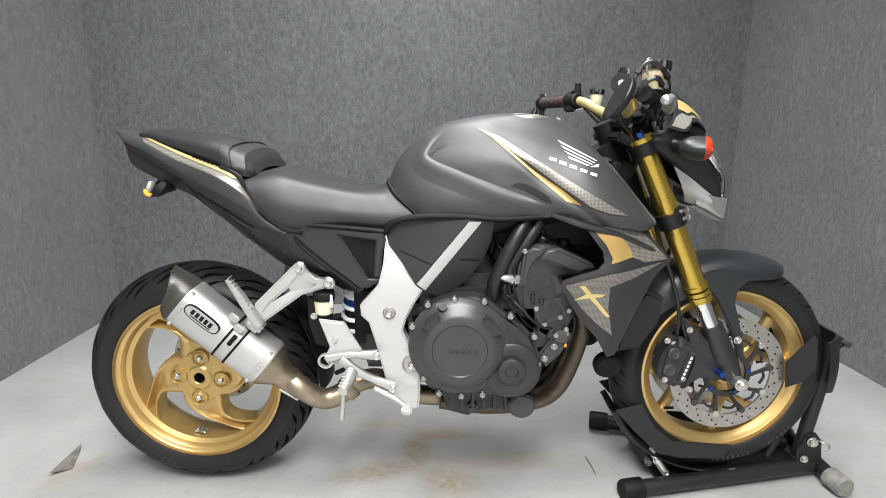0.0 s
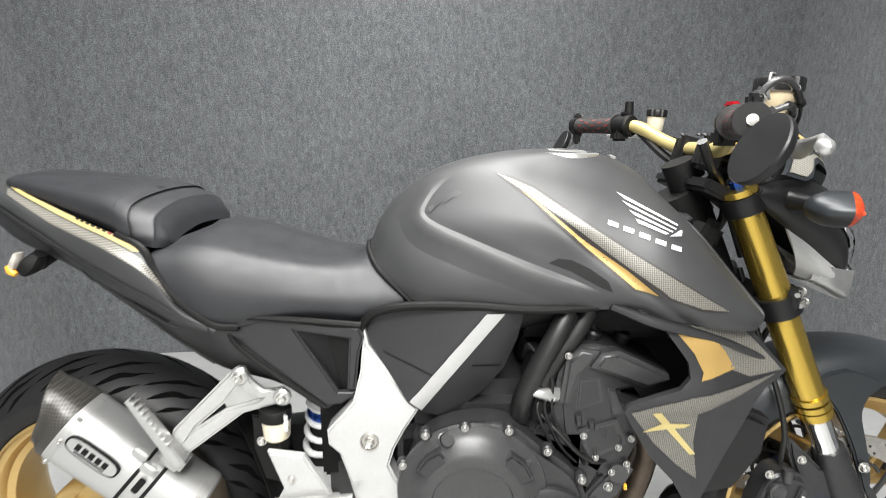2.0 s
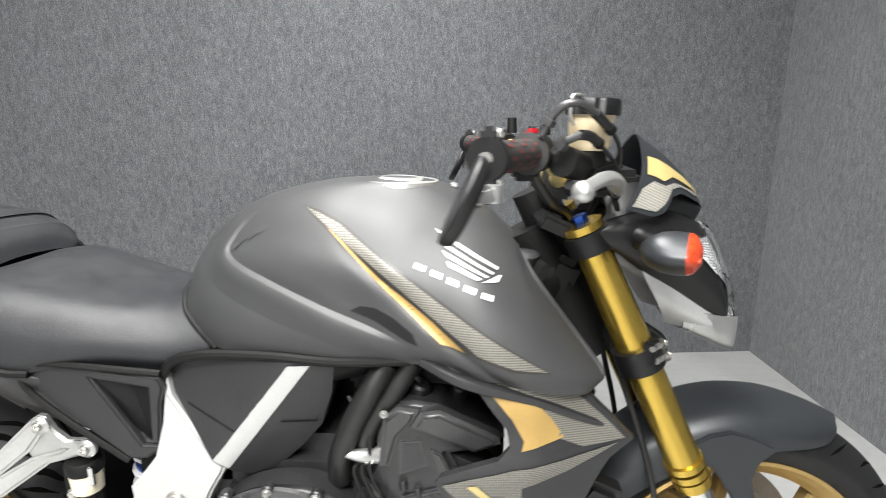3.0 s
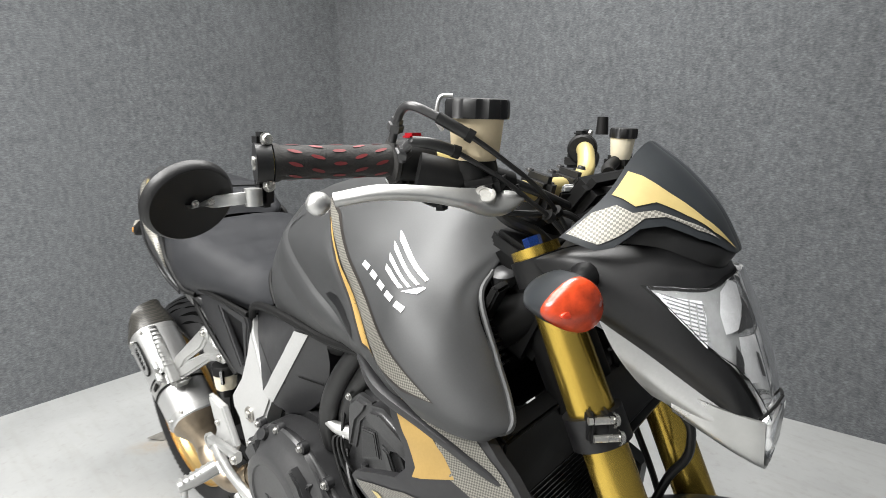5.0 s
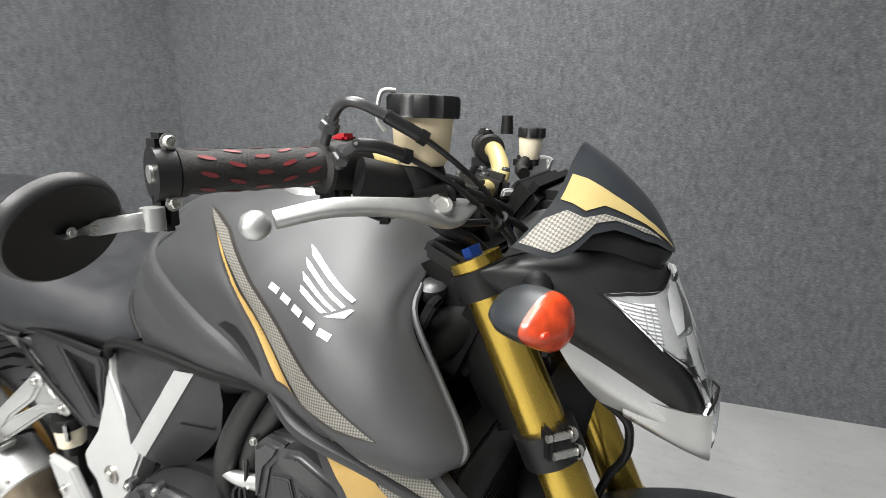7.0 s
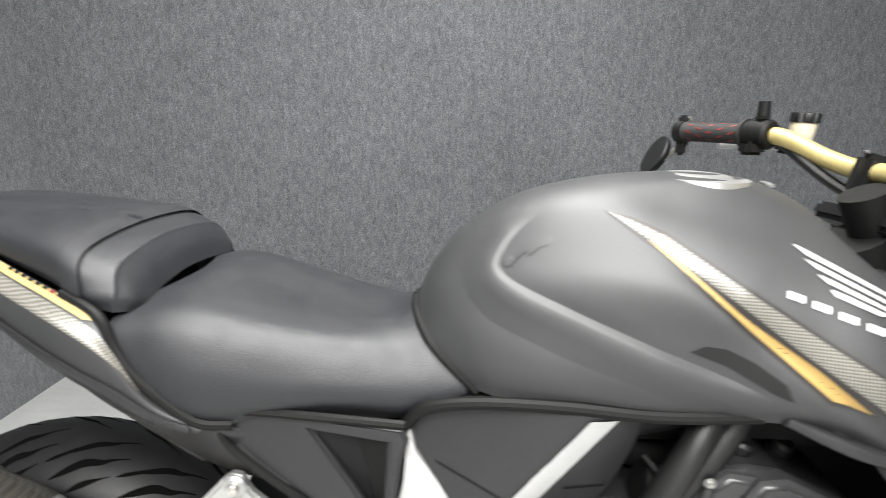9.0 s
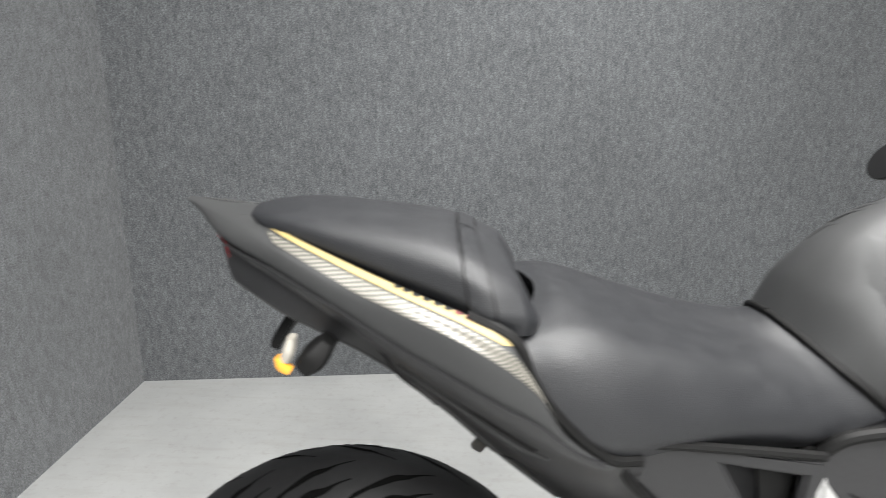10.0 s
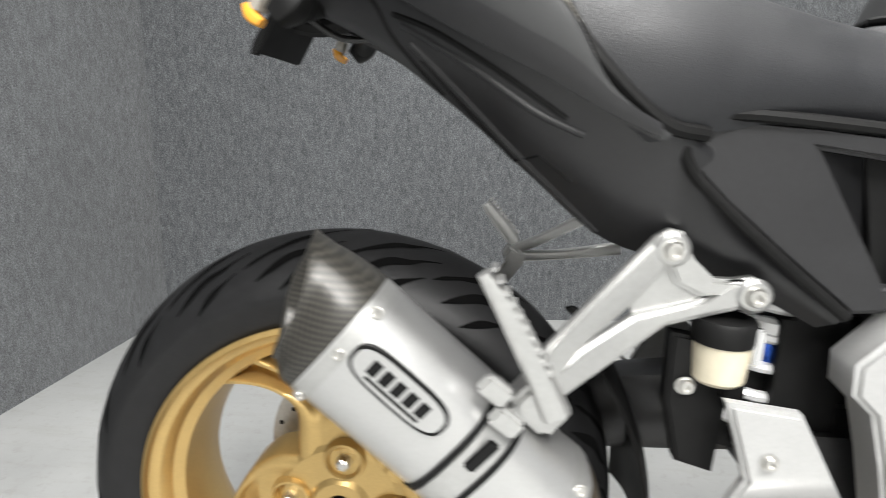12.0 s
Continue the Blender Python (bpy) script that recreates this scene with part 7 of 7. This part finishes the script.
part("clutch_master_cylinder", joined(block((1.092, 0.205, 1.030), (0.034, 0.05, 0.022), 0.006), tube([(1.096, 0.18, 1.032), (1.10, 0.15, 1.024), (1.112, 0.13, 1.02)], 0.009, 12, 4)), BLACK, bike, "black clutch master cylinder")
part("clutch_lever", ribbon([(1.098, 0.200, 1.022), (1.118, 0.235, 1.024), (1.090, 0.300, 1.026), (1.045, 0.355, 1.020)], [0.014, 0.010, 0.006, 0.006], [0.008, 0.008, 0.007, 0.006]), CASTALU, bike, "aluminium clutch lever")
part("mirror_boss", tube([(1.050, 0.222, 1.070), (1.050, 0.223, 1.098)], [0.010, 0.0085], 14, 1), BLACK, bike, "capped black mirror mount")
# instruments
dash = part("instrument_pod", joined(block((1.172, 0.01, 1.012), (0.028, 0.15, 0.055), 0.01, (0, 38, 0)), block((1.20, 0.01, 0.995), (0.05, 0.11, 0.06), 0.01)), BLACK, bike, "black instrument pod behind the screen")
part("display", block((1.156, 0.01, 1.020), (0.004, 0.12, 0.036), 0.001, (0, 38, 0)), SATIN, dash)
part("key_tag", block((1.155, -0.050, 1.006), (0.004, 0.024, 0.030), 0.002, (0, 30, -40)), SATIN, bike, "black key tag with a white end")
part("tag_end", block((1.157, -0.054, 1.022), (0.005, 0.014, 0.012), 0.003, (0, 30, -40)), WHITE, bike)
part("ignition_lock", lathe([(0.018, 0), (0.018, 0.03), (0.012, 0.036), (0.0, 0.036)], (1.10, 0, 0.965), (-0.42, 0, 0.9), 20), BLACK, bike, xf=STEER)
part("wire_loom", tube([(1.06, -0.10, 1.03), (1.09, -0.08, 0.985), (1.12, -0.05, 0.96), (1.15, -0.02, 0.90), (1.13, 0.0, 0.84)], 0.008, 10, 6), HOSE, bike)
part("wire_loom", tube([(1.05, 0.19, 1.05), (1.08, 0.11, 1.0), (1.11, 0.06, 0.965), (1.15, 0.03, 0.90)], 0.008, 10, 6), HOSE, bike)
part("coolant_filler", lathe([(0.016, 0), (0.018, 0.004), (0.018, 0.016), (0.012, 0.02), (0.0, 0.02)], (1.062, -0.045, 0.888), (0.1, -0.2, 1), 20), ENGINE2, bike)

shifted_since(BAR_MARK, -0.002, 0.0, 0.0, 1.04)
HEAD_MARK = set(bike.children)

# -- headlight, screen, indicators --
SCREEN = [
    [(1.177, -0.123, 0.974), (1.190, -0.114, 0.988), (1.212, -0.082, 1.021), (1.221, -0.042, 1.058), (1.224, 0, 1.074)],
    [(1.226, -0.113, 0.960), (1.236, -0.106, 0.975), (1.250, -0.079, 1.002), (1.259, -0.042, 1.034), (1.262, 0, 1.047)],
    [(1.276, -0.086, 0.950), (1.281, -0.079, 0.960), (1.289, -0.060, 0.979), (1.296, -0.034, 1.001), (1.299, 0, 1.010)],
    [(1.308, -0.060, 0.944), (1.311, -0.054, 0.950), (1.316, -0.041, 0.959), (1.320, -0.023, 0.968), (1.322, 0, 0.972)],
    [(1.319, -0.036, 0.941), (1.322, -0.032, 0.945), (1.325, -0.024, 0.950), (1.327, -0.013, 0.955), (1.328, 0, 0.957)],
]
screen_grid = dense(SCREEN, 7, 7, True)
SCREEN_EDGE = [(0.0, 0.035), (0.19, 0.040), (0.250, 0.105), (0.285, 0.210), (0.37, 0.258), (0.56, 0.290), (0.75, 0.370), (0.88, 0.46)]
screen_bm = mapped(SCREEN_EDGE + [(u, 1 - v) for u, v in reversed(SCREEN_EDGE)], screen_grid, 0.0, 0.025)
bmesh.ops.solidify(screen_bm, geom=list(screen_bm.faces), thickness=0.010)
cowl = part("fly_screen", screen_bm, COWLPAINT, bike, "satin dark grey fly screen with gold and carbon bands", STEER, 60)
for name, mat, line, off in (("gold_band", GOLDTAIL, [(0.030, 0.255), (0.030, 0.330), (0.12, 0.342), (0.299, 0.350), (0.513, 0.372), (0.80, 0.458), (0.60, 0.365), (0.428, 0.328), (0.269, 0.304), (0.189, 0.262), (0.10, 0.262)], 0.0013),
                             ("carbon_band", CARBON2, [(0.012, 0.085), (0.020, 0.190), (0.094, 0.238), (0.20, 0.242), (0.287, 0.283), (0.434, 0.309), (0.66, 0.368), (0.52, 0.312), (0.35, 0.284), (0.268, 0.245), (0.232, 0.160), (0.18, 0.090)], 0.0013)):
    for sy in (-1, 1):
        bm = mapped(line, screen_grid, off, 0.03)
        part(name, mirror_y(bm) if sy > 0 else bm, mat, cowl, xf=STEER)
HEAD = [
    [(1.160, -0.076, 0.954), (1.200, -0.074, 0.966), (1.258, -0.058, 0.968), (1.290, -0.044, 0.958), (1.308, -0.028, 0.950), (1.314, 0, 0.946)],
    [(1.148, -0.110, 0.949), (1.192, -0.106, 0.957), (1.258, -0.086, 0.950), (1.294, -0.067, 0.945), (1.313, -0.044, 0.942), (1.321, 0, 0.940)],
    [(1.142, -0.112, 0.940), (1.190, -0.113, 0.938), (1.257, -0.101, 0.921), (1.307, -0.083, 0.901), (1.337, -0.056, 0.886), (1.347, 0, 0.880)],
    [(1.158, -0.106, 0.927), (1.200, -0.107, 0.912), (1.263, -0.096, 0.886), (1.322, -0.079, 0.856), (1.355, -0.056, 0.836), (1.367, 0, 0.826)],
    [(1.182, -0.092, 0.912), (1.215, -0.090, 0.888), (1.275, -0.075, 0.852), (1.333, -0.056, 0.812), (1.365, -0.043, 0.789), (1.378, 0, 0.780)],
]
head_grid = dense(HEAD, 8, 8, True)
lens_grid = dense([row[1:] for row in HEAD[1:]], 8, 8, True)
head = part("headlight", grid_bm(head_grid, 0.006), SATIN, bike, "black headlight shell with a clear pointed lens", STEER, 60)
# dark inner shell that closes the gap between the light and the screen
inner = [HEAD[0], [(x + 0.008, y * 0.90, z + 0.016) for x, y, z in HEAD[0]], [(x + 0.004, y * 0.70, z + 0.040 - 0.30 * max(0.0, x - 1.24)) for x, y, z in HEAD[0]]]
part("inner_shell", grid_bm(dense(inner, 5, 5, True), 0.002), SATIN, head, xf=STEER, angle=60)
LENS_HALF = [(0.18, 0.140), (0.12, 0.200), (0.075, 0.308), (0.035, 0.395), (0.004, 0.450)]
LENS_LOW = [(0.90, 0.445), (0.73, 0.414), (0.573, 0.378), (0.502, 0.345), (0.456, 0.300), (0.391, 0.257), (0.307, 0.212), (0.250, 0.175)]
LENS = LENS_HALF + [(u, 1 - v) for u, v in reversed(LENS_HALF)] + [(u, 1 - v) for u, v in reversed(LENS_LOW)] + LENS_LOW
part("lens_seat", mapped([(0.5 + (u - 0.5) * 1.02, 0.5 + (v - 0.5) * 1.03) for u, v in LENS], lens_grid, 0.0012, 0.04), BLACK, head, xf=STEER)
part("reflector", mapped([(0.45 + (u - 0.45) * 0.965, 0.5 + (v - 0.5) * 0.965) for u, v in LENS], lens_grid, 0.0022, 0.035), LAMPGREY, head, "smooth headlight reflector in its shaded grey", STEER, 30)
# White pieces paint the reflected ceiling light over the shaded grey reflector.
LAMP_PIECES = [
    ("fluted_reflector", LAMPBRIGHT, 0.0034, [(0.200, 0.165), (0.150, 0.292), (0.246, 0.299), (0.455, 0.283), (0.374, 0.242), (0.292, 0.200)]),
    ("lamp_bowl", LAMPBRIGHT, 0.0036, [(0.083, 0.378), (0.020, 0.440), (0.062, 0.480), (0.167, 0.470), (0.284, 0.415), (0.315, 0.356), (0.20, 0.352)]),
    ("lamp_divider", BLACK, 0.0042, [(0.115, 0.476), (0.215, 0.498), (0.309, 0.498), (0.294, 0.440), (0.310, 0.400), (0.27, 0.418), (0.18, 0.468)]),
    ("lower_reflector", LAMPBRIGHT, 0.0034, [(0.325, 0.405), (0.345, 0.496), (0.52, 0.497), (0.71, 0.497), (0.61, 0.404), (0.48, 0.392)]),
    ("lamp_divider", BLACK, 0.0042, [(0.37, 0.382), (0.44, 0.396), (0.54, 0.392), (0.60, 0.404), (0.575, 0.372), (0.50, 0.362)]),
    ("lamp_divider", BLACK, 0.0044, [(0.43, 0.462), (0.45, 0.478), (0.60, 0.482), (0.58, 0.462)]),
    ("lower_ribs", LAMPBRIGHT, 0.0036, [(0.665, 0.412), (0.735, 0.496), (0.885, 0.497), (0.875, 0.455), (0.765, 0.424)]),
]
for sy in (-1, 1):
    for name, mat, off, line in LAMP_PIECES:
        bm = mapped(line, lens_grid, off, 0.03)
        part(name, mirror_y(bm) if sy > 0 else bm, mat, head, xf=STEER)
    # raised flutes across the side reflector, ribs at the foot
    for k in range(10):
        u = 0.195 + 0.024 * k
        v0, v1 = 0.172 + max(0, u - 0.20) * 0.42, 0.293
        bm = mapped([(u, v0), (u - 0.022, v1), (u - 0.010, v1), (u + 0.010, v0)], lens_grid, 0.0054, 0.05)
        part("flute", mirror_y(bm) if sy > 0 else bm, REFLECT, head, xf=STEER)
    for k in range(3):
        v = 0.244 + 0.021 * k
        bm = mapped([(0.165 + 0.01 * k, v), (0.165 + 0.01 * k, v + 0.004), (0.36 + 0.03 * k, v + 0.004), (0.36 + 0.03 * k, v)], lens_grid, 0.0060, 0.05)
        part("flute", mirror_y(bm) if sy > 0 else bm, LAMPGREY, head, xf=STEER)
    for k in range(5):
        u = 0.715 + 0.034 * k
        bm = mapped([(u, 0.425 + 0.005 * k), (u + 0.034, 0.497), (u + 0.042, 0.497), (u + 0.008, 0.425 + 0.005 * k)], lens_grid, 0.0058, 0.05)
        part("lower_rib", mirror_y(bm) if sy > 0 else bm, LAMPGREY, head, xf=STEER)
    bulb = lathe([(0.016, 0.004), (0.0145, 0.006), (0.010, 0.001), (0.004, 0.0), (0.0, 0.003)], (1.318, 0.036 * sy, 0.918), (0.8, 0.30 * sy, 0.5), 22, False)
    part("lamp_bulb_ring", bulb, REFLECT, head, xf=STEER)
lens_bm = mapped(LENS, lens_grid, 0.0095, 0.035)
bmesh.ops.solidify(lens_bm, geom=list(lens_bm.faces), thickness=0.0020)
lens_ob = part("clear_lens", lens_bm, CLEAR, head, "clear polycarbonate lens", STEER, 50)
lens_ob.visible_shadow = False
CHIN = []
for x, wt, zt, wb, zb in ((1.292, 0.066, 0.827, 0.056, 0.784), (1.328, 0.064, 0.816, 0.053, 0.768), (1.353, 0.057, 0.810, 0.046, 0.755), (1.371, 0.052, 0.807, 0.040, 0.747), (1.380, 0.048, 0.806, 0.036, 0.744)):
    half = [(x - 0.002, wt, zt), (x, (wt + wb) / 2 + 0.002, (zt + zb) / 2), (x + 0.001, wb, zb + 0.007), (x + 0.002, wb * 0.55, zb + 0.001)]
    CHIN.append(half + [(x + 0.002, 0, zb)] + [(a, -b, c) for a, b, c in reversed(half)])
chin = part("chin_piece", grid_bm(dense(CHIN, 4, 3), 0.003), surface("smoked_silver", (0.46, 0.46, 0.45), 0.24, 0.8, 0.05), head, "smoky silver chin below the lens", STEER, 40)
part("rim", lathe([(0.0305, -0.016), (0.0325, -0.010), (0.0330, 0.0), (0.0315, 0.0025), (0.0285, 0.001)], (1.382, 0, 0.780), (1, 0, -0.06), 32, False), REFLECT, chin, xf=STEER)
part("position_lamp", lathe([(0.0295, -0.004), (0.0285, 0.0015), (0.022, 0.0035), (0.0, 0.005)], (1.382, 0, 0.780), (1, 0, -0.06), 32), LAMPGREY, chin, "round position lamp with a smooth lens", STEER)
for k in range(4):
    part("lens_rib", block((1.3845, 0, 0.768 + 0.008 * k), (0.003, 0.034, 0.0018), 0.0006), LAMPBRIGHT, chin, xf=STEER)
for sy in (-1, 1):
    part("lens_lip", tube([(1.373, 0.046 * sy, 0.807), (1.380, 0.025 * sy, 0.813), (1.384, 0.001 * sy, 0.818)], 0.0016, 8, 5), BLACK, head, xf=STEER)
SKIRT = [
    [(1.216, -0.091, 0.889), (1.264, -0.079, 0.860), (1.315, -0.063, 0.827), (1.352, -0.052, 0.803)],
    [(1.236, -0.085, 0.853), (1.279, -0.077, 0.829), (1.321, -0.066, 0.806), (1.350, -0.054, 0.792)],
    [(1.255, -0.070, 0.822), (1.290, -0.065, 0.807), (1.325, -0.057, 0.791), (1.349, -0.050, 0.784)],
    [(1.268, -0.050, 0.799), (1.299, -0.047, 0.789), (1.328, -0.042, 0.777), (1.345, -0.038, 0.773)],
]
sg = dense(SKIRT, 6, 6)
for sy in (-1, 1):
    bm = grid_bm(sg, 0.004)
    part("headlight_skirt", mirror_y(bm) if sy > 0 else bm, SILVER, head, "silver painted headlight skirt", STEER, 60)
    # ear that carries the light, with the gold rim of the yoke
    part("light_bracket", tube([(1.160, 0.100 * sy, 0.938), (1.142, 0.100 * sy, 0.936), (1.120, 0.085 * sy, 0.934)], 0.009, 12, 4), SATIN, head, xf=STEER)
    ind = part("front_indicator", tube([(1.205, 0.105 * sy, 0.936), (1.212, 0.135 * sy, 0.936), (1.216, 0.160 * sy, 0.936)], [0.017, 0.012, 0.014], 14, 4), SATIN, bike, "dark indicator with an orange front lens", STEER)
    squash = Matrix.Translation((1.212, 0.176 * sy, 0.933)) @ Matrix.Rotation(radians(26 * sy), 4, "Z")

    def drawn(bm, sy=sy, squash=squash):
        """Stretch a round part sideways and draw its outer end to a blunt point."""
        for v in bm.verts:
            out = v.co.y * sy
            v.co.y *= 1.45 if out > 0 else 1.05
            v.co.z *= 1.0 - 0.42 * max(0.0, min(1.0, out / 0.028)) ** 1.3
            v.co.z += 0.18 * min(out, 0.012) - 0.10 * max(0.0, out)
        bm.transform(squash)
        return bm
    shell = drawn(lathe([(0.0, -0.030), (0.010, -0.027), (0.019, -0.018), (0.0255, -0.004), (0.0275, 0.012), (0.0268, 0.026)], (0, 0, 0), (1, 0, 0), 36, False))
    part("shell", shell, COWLPAINT, ind, xf=STEER)
    lens = drawn(lathe([(0.0268, 0.0255), (0.0262, 0.030), (0.0235, 0.0345), (0.0200, 0.0375), (0.011, 0.0420), (0.0, 0.0435)], (0, 0, 0), (1, 0, 0), 36, False))
    part("lens", lens, ORANGE, ind, "orange indicator lens", STEER, 60)
    part("bulb_spot", drawn(lathe([(0.0045, -0.002), (0.004, 0.0008), (0.0, 0.0014)], (0.0400, 0.014 * sy, -0.004), (1, 0, 0), 14, False)), ORANGEHOT, ind, xf=STEER)

part("brake_hose", tube([(1.262, 0.020, 0.770), (1.292, 0.020, 0.748), (1.298, 0.020, 0.722), (1.294, 0.020, 0.697), (1.277, 0.020, 0.665), (1.262, 0.022, 0.62)], 0.0055, 10, 8), HOSE, bike, "black brake hose below the headlight")
shifted_since(HEAD_MARK, -0.004, -0.004, 0.0)

# ---- wheel chock ----
chock = thing("wheel_chock", "black steel wheel chock holding the motorcycle's front wheel", "wheel chock", (1.45, 0, 0))


# the cradle sits under the wheel, a little off the middle of the base
SHIFT = Matrix.Translation((-0.023, -0.05, 0.008))


def arc_tray(deg0, deg1, R, half, lip, seg=8):
    st = []
    for k in range(seg + 1):
        d = radians(deg0 + (deg1 - deg0) * k / seg)
        c, s = math.cos(d), math.sin(d)
        st.append([(FC[0] + (R - lip) * c, -half * 1.25, FC[2] + (R - lip) * s), (FC[0] + (R - lip * 0.4) * c, -half * 1.05, FC[2] + (R - lip * 0.4) * s), (FC[0] + R * c, -half * 0.7, FC[2] + R * s), (FC[0] + R * c, 0, FC[2] + R * s)])
    return grid_bm(dense(st, 2, 3, True), 0.004)


part("rear_cradle", arc_tray(204, 284, 0.306, 0.050, 0.014), CHOCK, chock, "curved black pivoting cradle", xf=SHIFT)
part("front_cradle", arc_tray(-10, 20, 0.312, 0.058, 0.040), CHOCK, chock, "curved black front cradle", xf=SHIFT)
for sy in (-1, 1):
    part("cradle_wing", plate([(1.128, 0.243), (1.198, 0.261), (1.220, 0.220), (1.245, 0.185), (1.289, 0.152), (1.453, 0.142), (1.427, 0.101), (1.317, 0.100), (1.252, 0.114), (1.183, 0.181)], 0.080 * sy, 0.084 * sy, 0.001), CHOCK, chock, xf=Matrix.Translation((0, -0.05, 0)))
    part("cradle_wing", plate([(1.590, 0.372), (1.652, 0.446), (1.664, 0.440), (1.672, 0.350), (1.640, 0.316), (1.600, 0.300)], 0.070 * sy, 0.074 * sy, 0.001), CHOCK, chock, xf=SHIFT)
    rail = part("base_rail", tube([(1.195, 0.168 * sy, 0.030), (1.722, 0.060 * sy, 0.034)], 0.0215, 18, 1), CHOCK, chock, "scuffed black tube rail")
    part("end_cap", tube([(1.150, 0.178 * sy, 0.030), (1.156, 0.1766 * sy, 0.030), (1.205, 0.166 * sy, 0.030)], [0.026, 0.029, 0.029], 22, 1), BLACK, rail, "black rubber end cap")
    part("upright", tube([(1.690, 0.052 * sy, 0.060), (1.735, 0.052 * sy, 0.405)], 0.0185, 18, 1), CHOCK, chock, "black upright tube")
    part("brace", tube([(1.600, 0.052 * sy, 0.060), (1.700, 0.052 * sy, 0.330)], 0.013, 14, 1), CHOCK, chock)
    part("top_lug", block((1.738, 0.052 * sy, 0.412), (0.040, 0.030, 0.028), 0.005, (0, 8, 0)), CHOCK, chock)
    part("pivot_bolt", tube([(1.752, 0.035 * sy, 0.414), (1.752, 0.085 * sy, 0.414)], 0.008, 12, 1), ENGINE2, chock)
    part("clevis", plate([(1.672, 0.045), (1.745, 0.045), (1.735, 0.120), (1.715, 0.145), (1.690, 0.140), (1.668, 0.090)], 0.068 * sy, 0.076 * sy, 0.002), CHOCK, chock)
    bolt(chock, (1.705, 0.080 * sy, 0.120), 0.012, (0, sy, 0))
    bolt(chock, (1.690, 0.080 * sy, 0.066), 0.009, (0, sy, 0))
    part("crossbar_cap", tube([(1.752, 0.106 * sy, 0.030), (1.758, 0.152 * sy, 0.030), (1.759, 0.159 * sy, 0.030)], [0.0285, 0.0285, 0.025], 22, 1), WORN, chock, "worn grey rubber end cap")
part("crossbar", tube([(1.752, -0.120, 0.030), (1.752, 0.120, 0.030)], 0.0215, 18, 1), CHOCK, chock)
part("cradle_pin", tube([(1.245, -0.105, 0.062), (1.245, 0.105, 0.062)], 0.009, 12, 1), STEEL, chock)
part("locking_pin", tube([(1.712, -0.082, 0.128), (1.722, -0.096, 0.130), (1.738, -0.100, 0.122), (1.742, -0.096, 0.108), (1.730, -0.090, 0.104)], 0.003, 8, 5), STEEL, chock, "bright wire locking pin")
sheet = bmesh.new()
for z in (0.008, 0.016):
    sheet.faces.new([sheet.verts.new((x, y, z)) for x, y in ((1.270, -0.150), (1.715, -0.058), (1.715, 0.058), (1.270, 0.150))])
sheet.verts.ensure_lookup_table()
for k in range(4):
    sheet.faces.new([sheet.verts[n] for n in (k, (k + 1) % 4, 4 + (k + 1) % 4, 4 + k)])
bmesh.ops.recalc_face_normals(sheet, faces=sheet.faces)
base = part("base_plate", sheet, CHOCK, chock, "flat black base plate")
for sy in (-1, 1):
    adj = part("adjuster", tube([(1.250, 0.098 * sy, 0.098), (1.275, 0.118 * sy, 0.060), (1.288, 0.124 * sy, 0.040)], [0.008, 0.010, 0.008], 12, 3), STEEL, chock, "bright threaded adjuster")
    for q in ((1.252, 0.102, 0.104), (1.284, 0.126, 0.048), (1.262, 0.112, 0.076)):
        bolt(adj, (q[0], q[1] * sy, q[2]), 0.008, (0, sy, 0.3))
    part("hinge_strap", plate([(1.150, 0.180), (1.165, 0.190), (1.250, 0.060), (1.235, 0.050)], 0.082 * sy, 0.087 * sy, 0.001), CHOCK, chock)
chock.location.y += 0.05
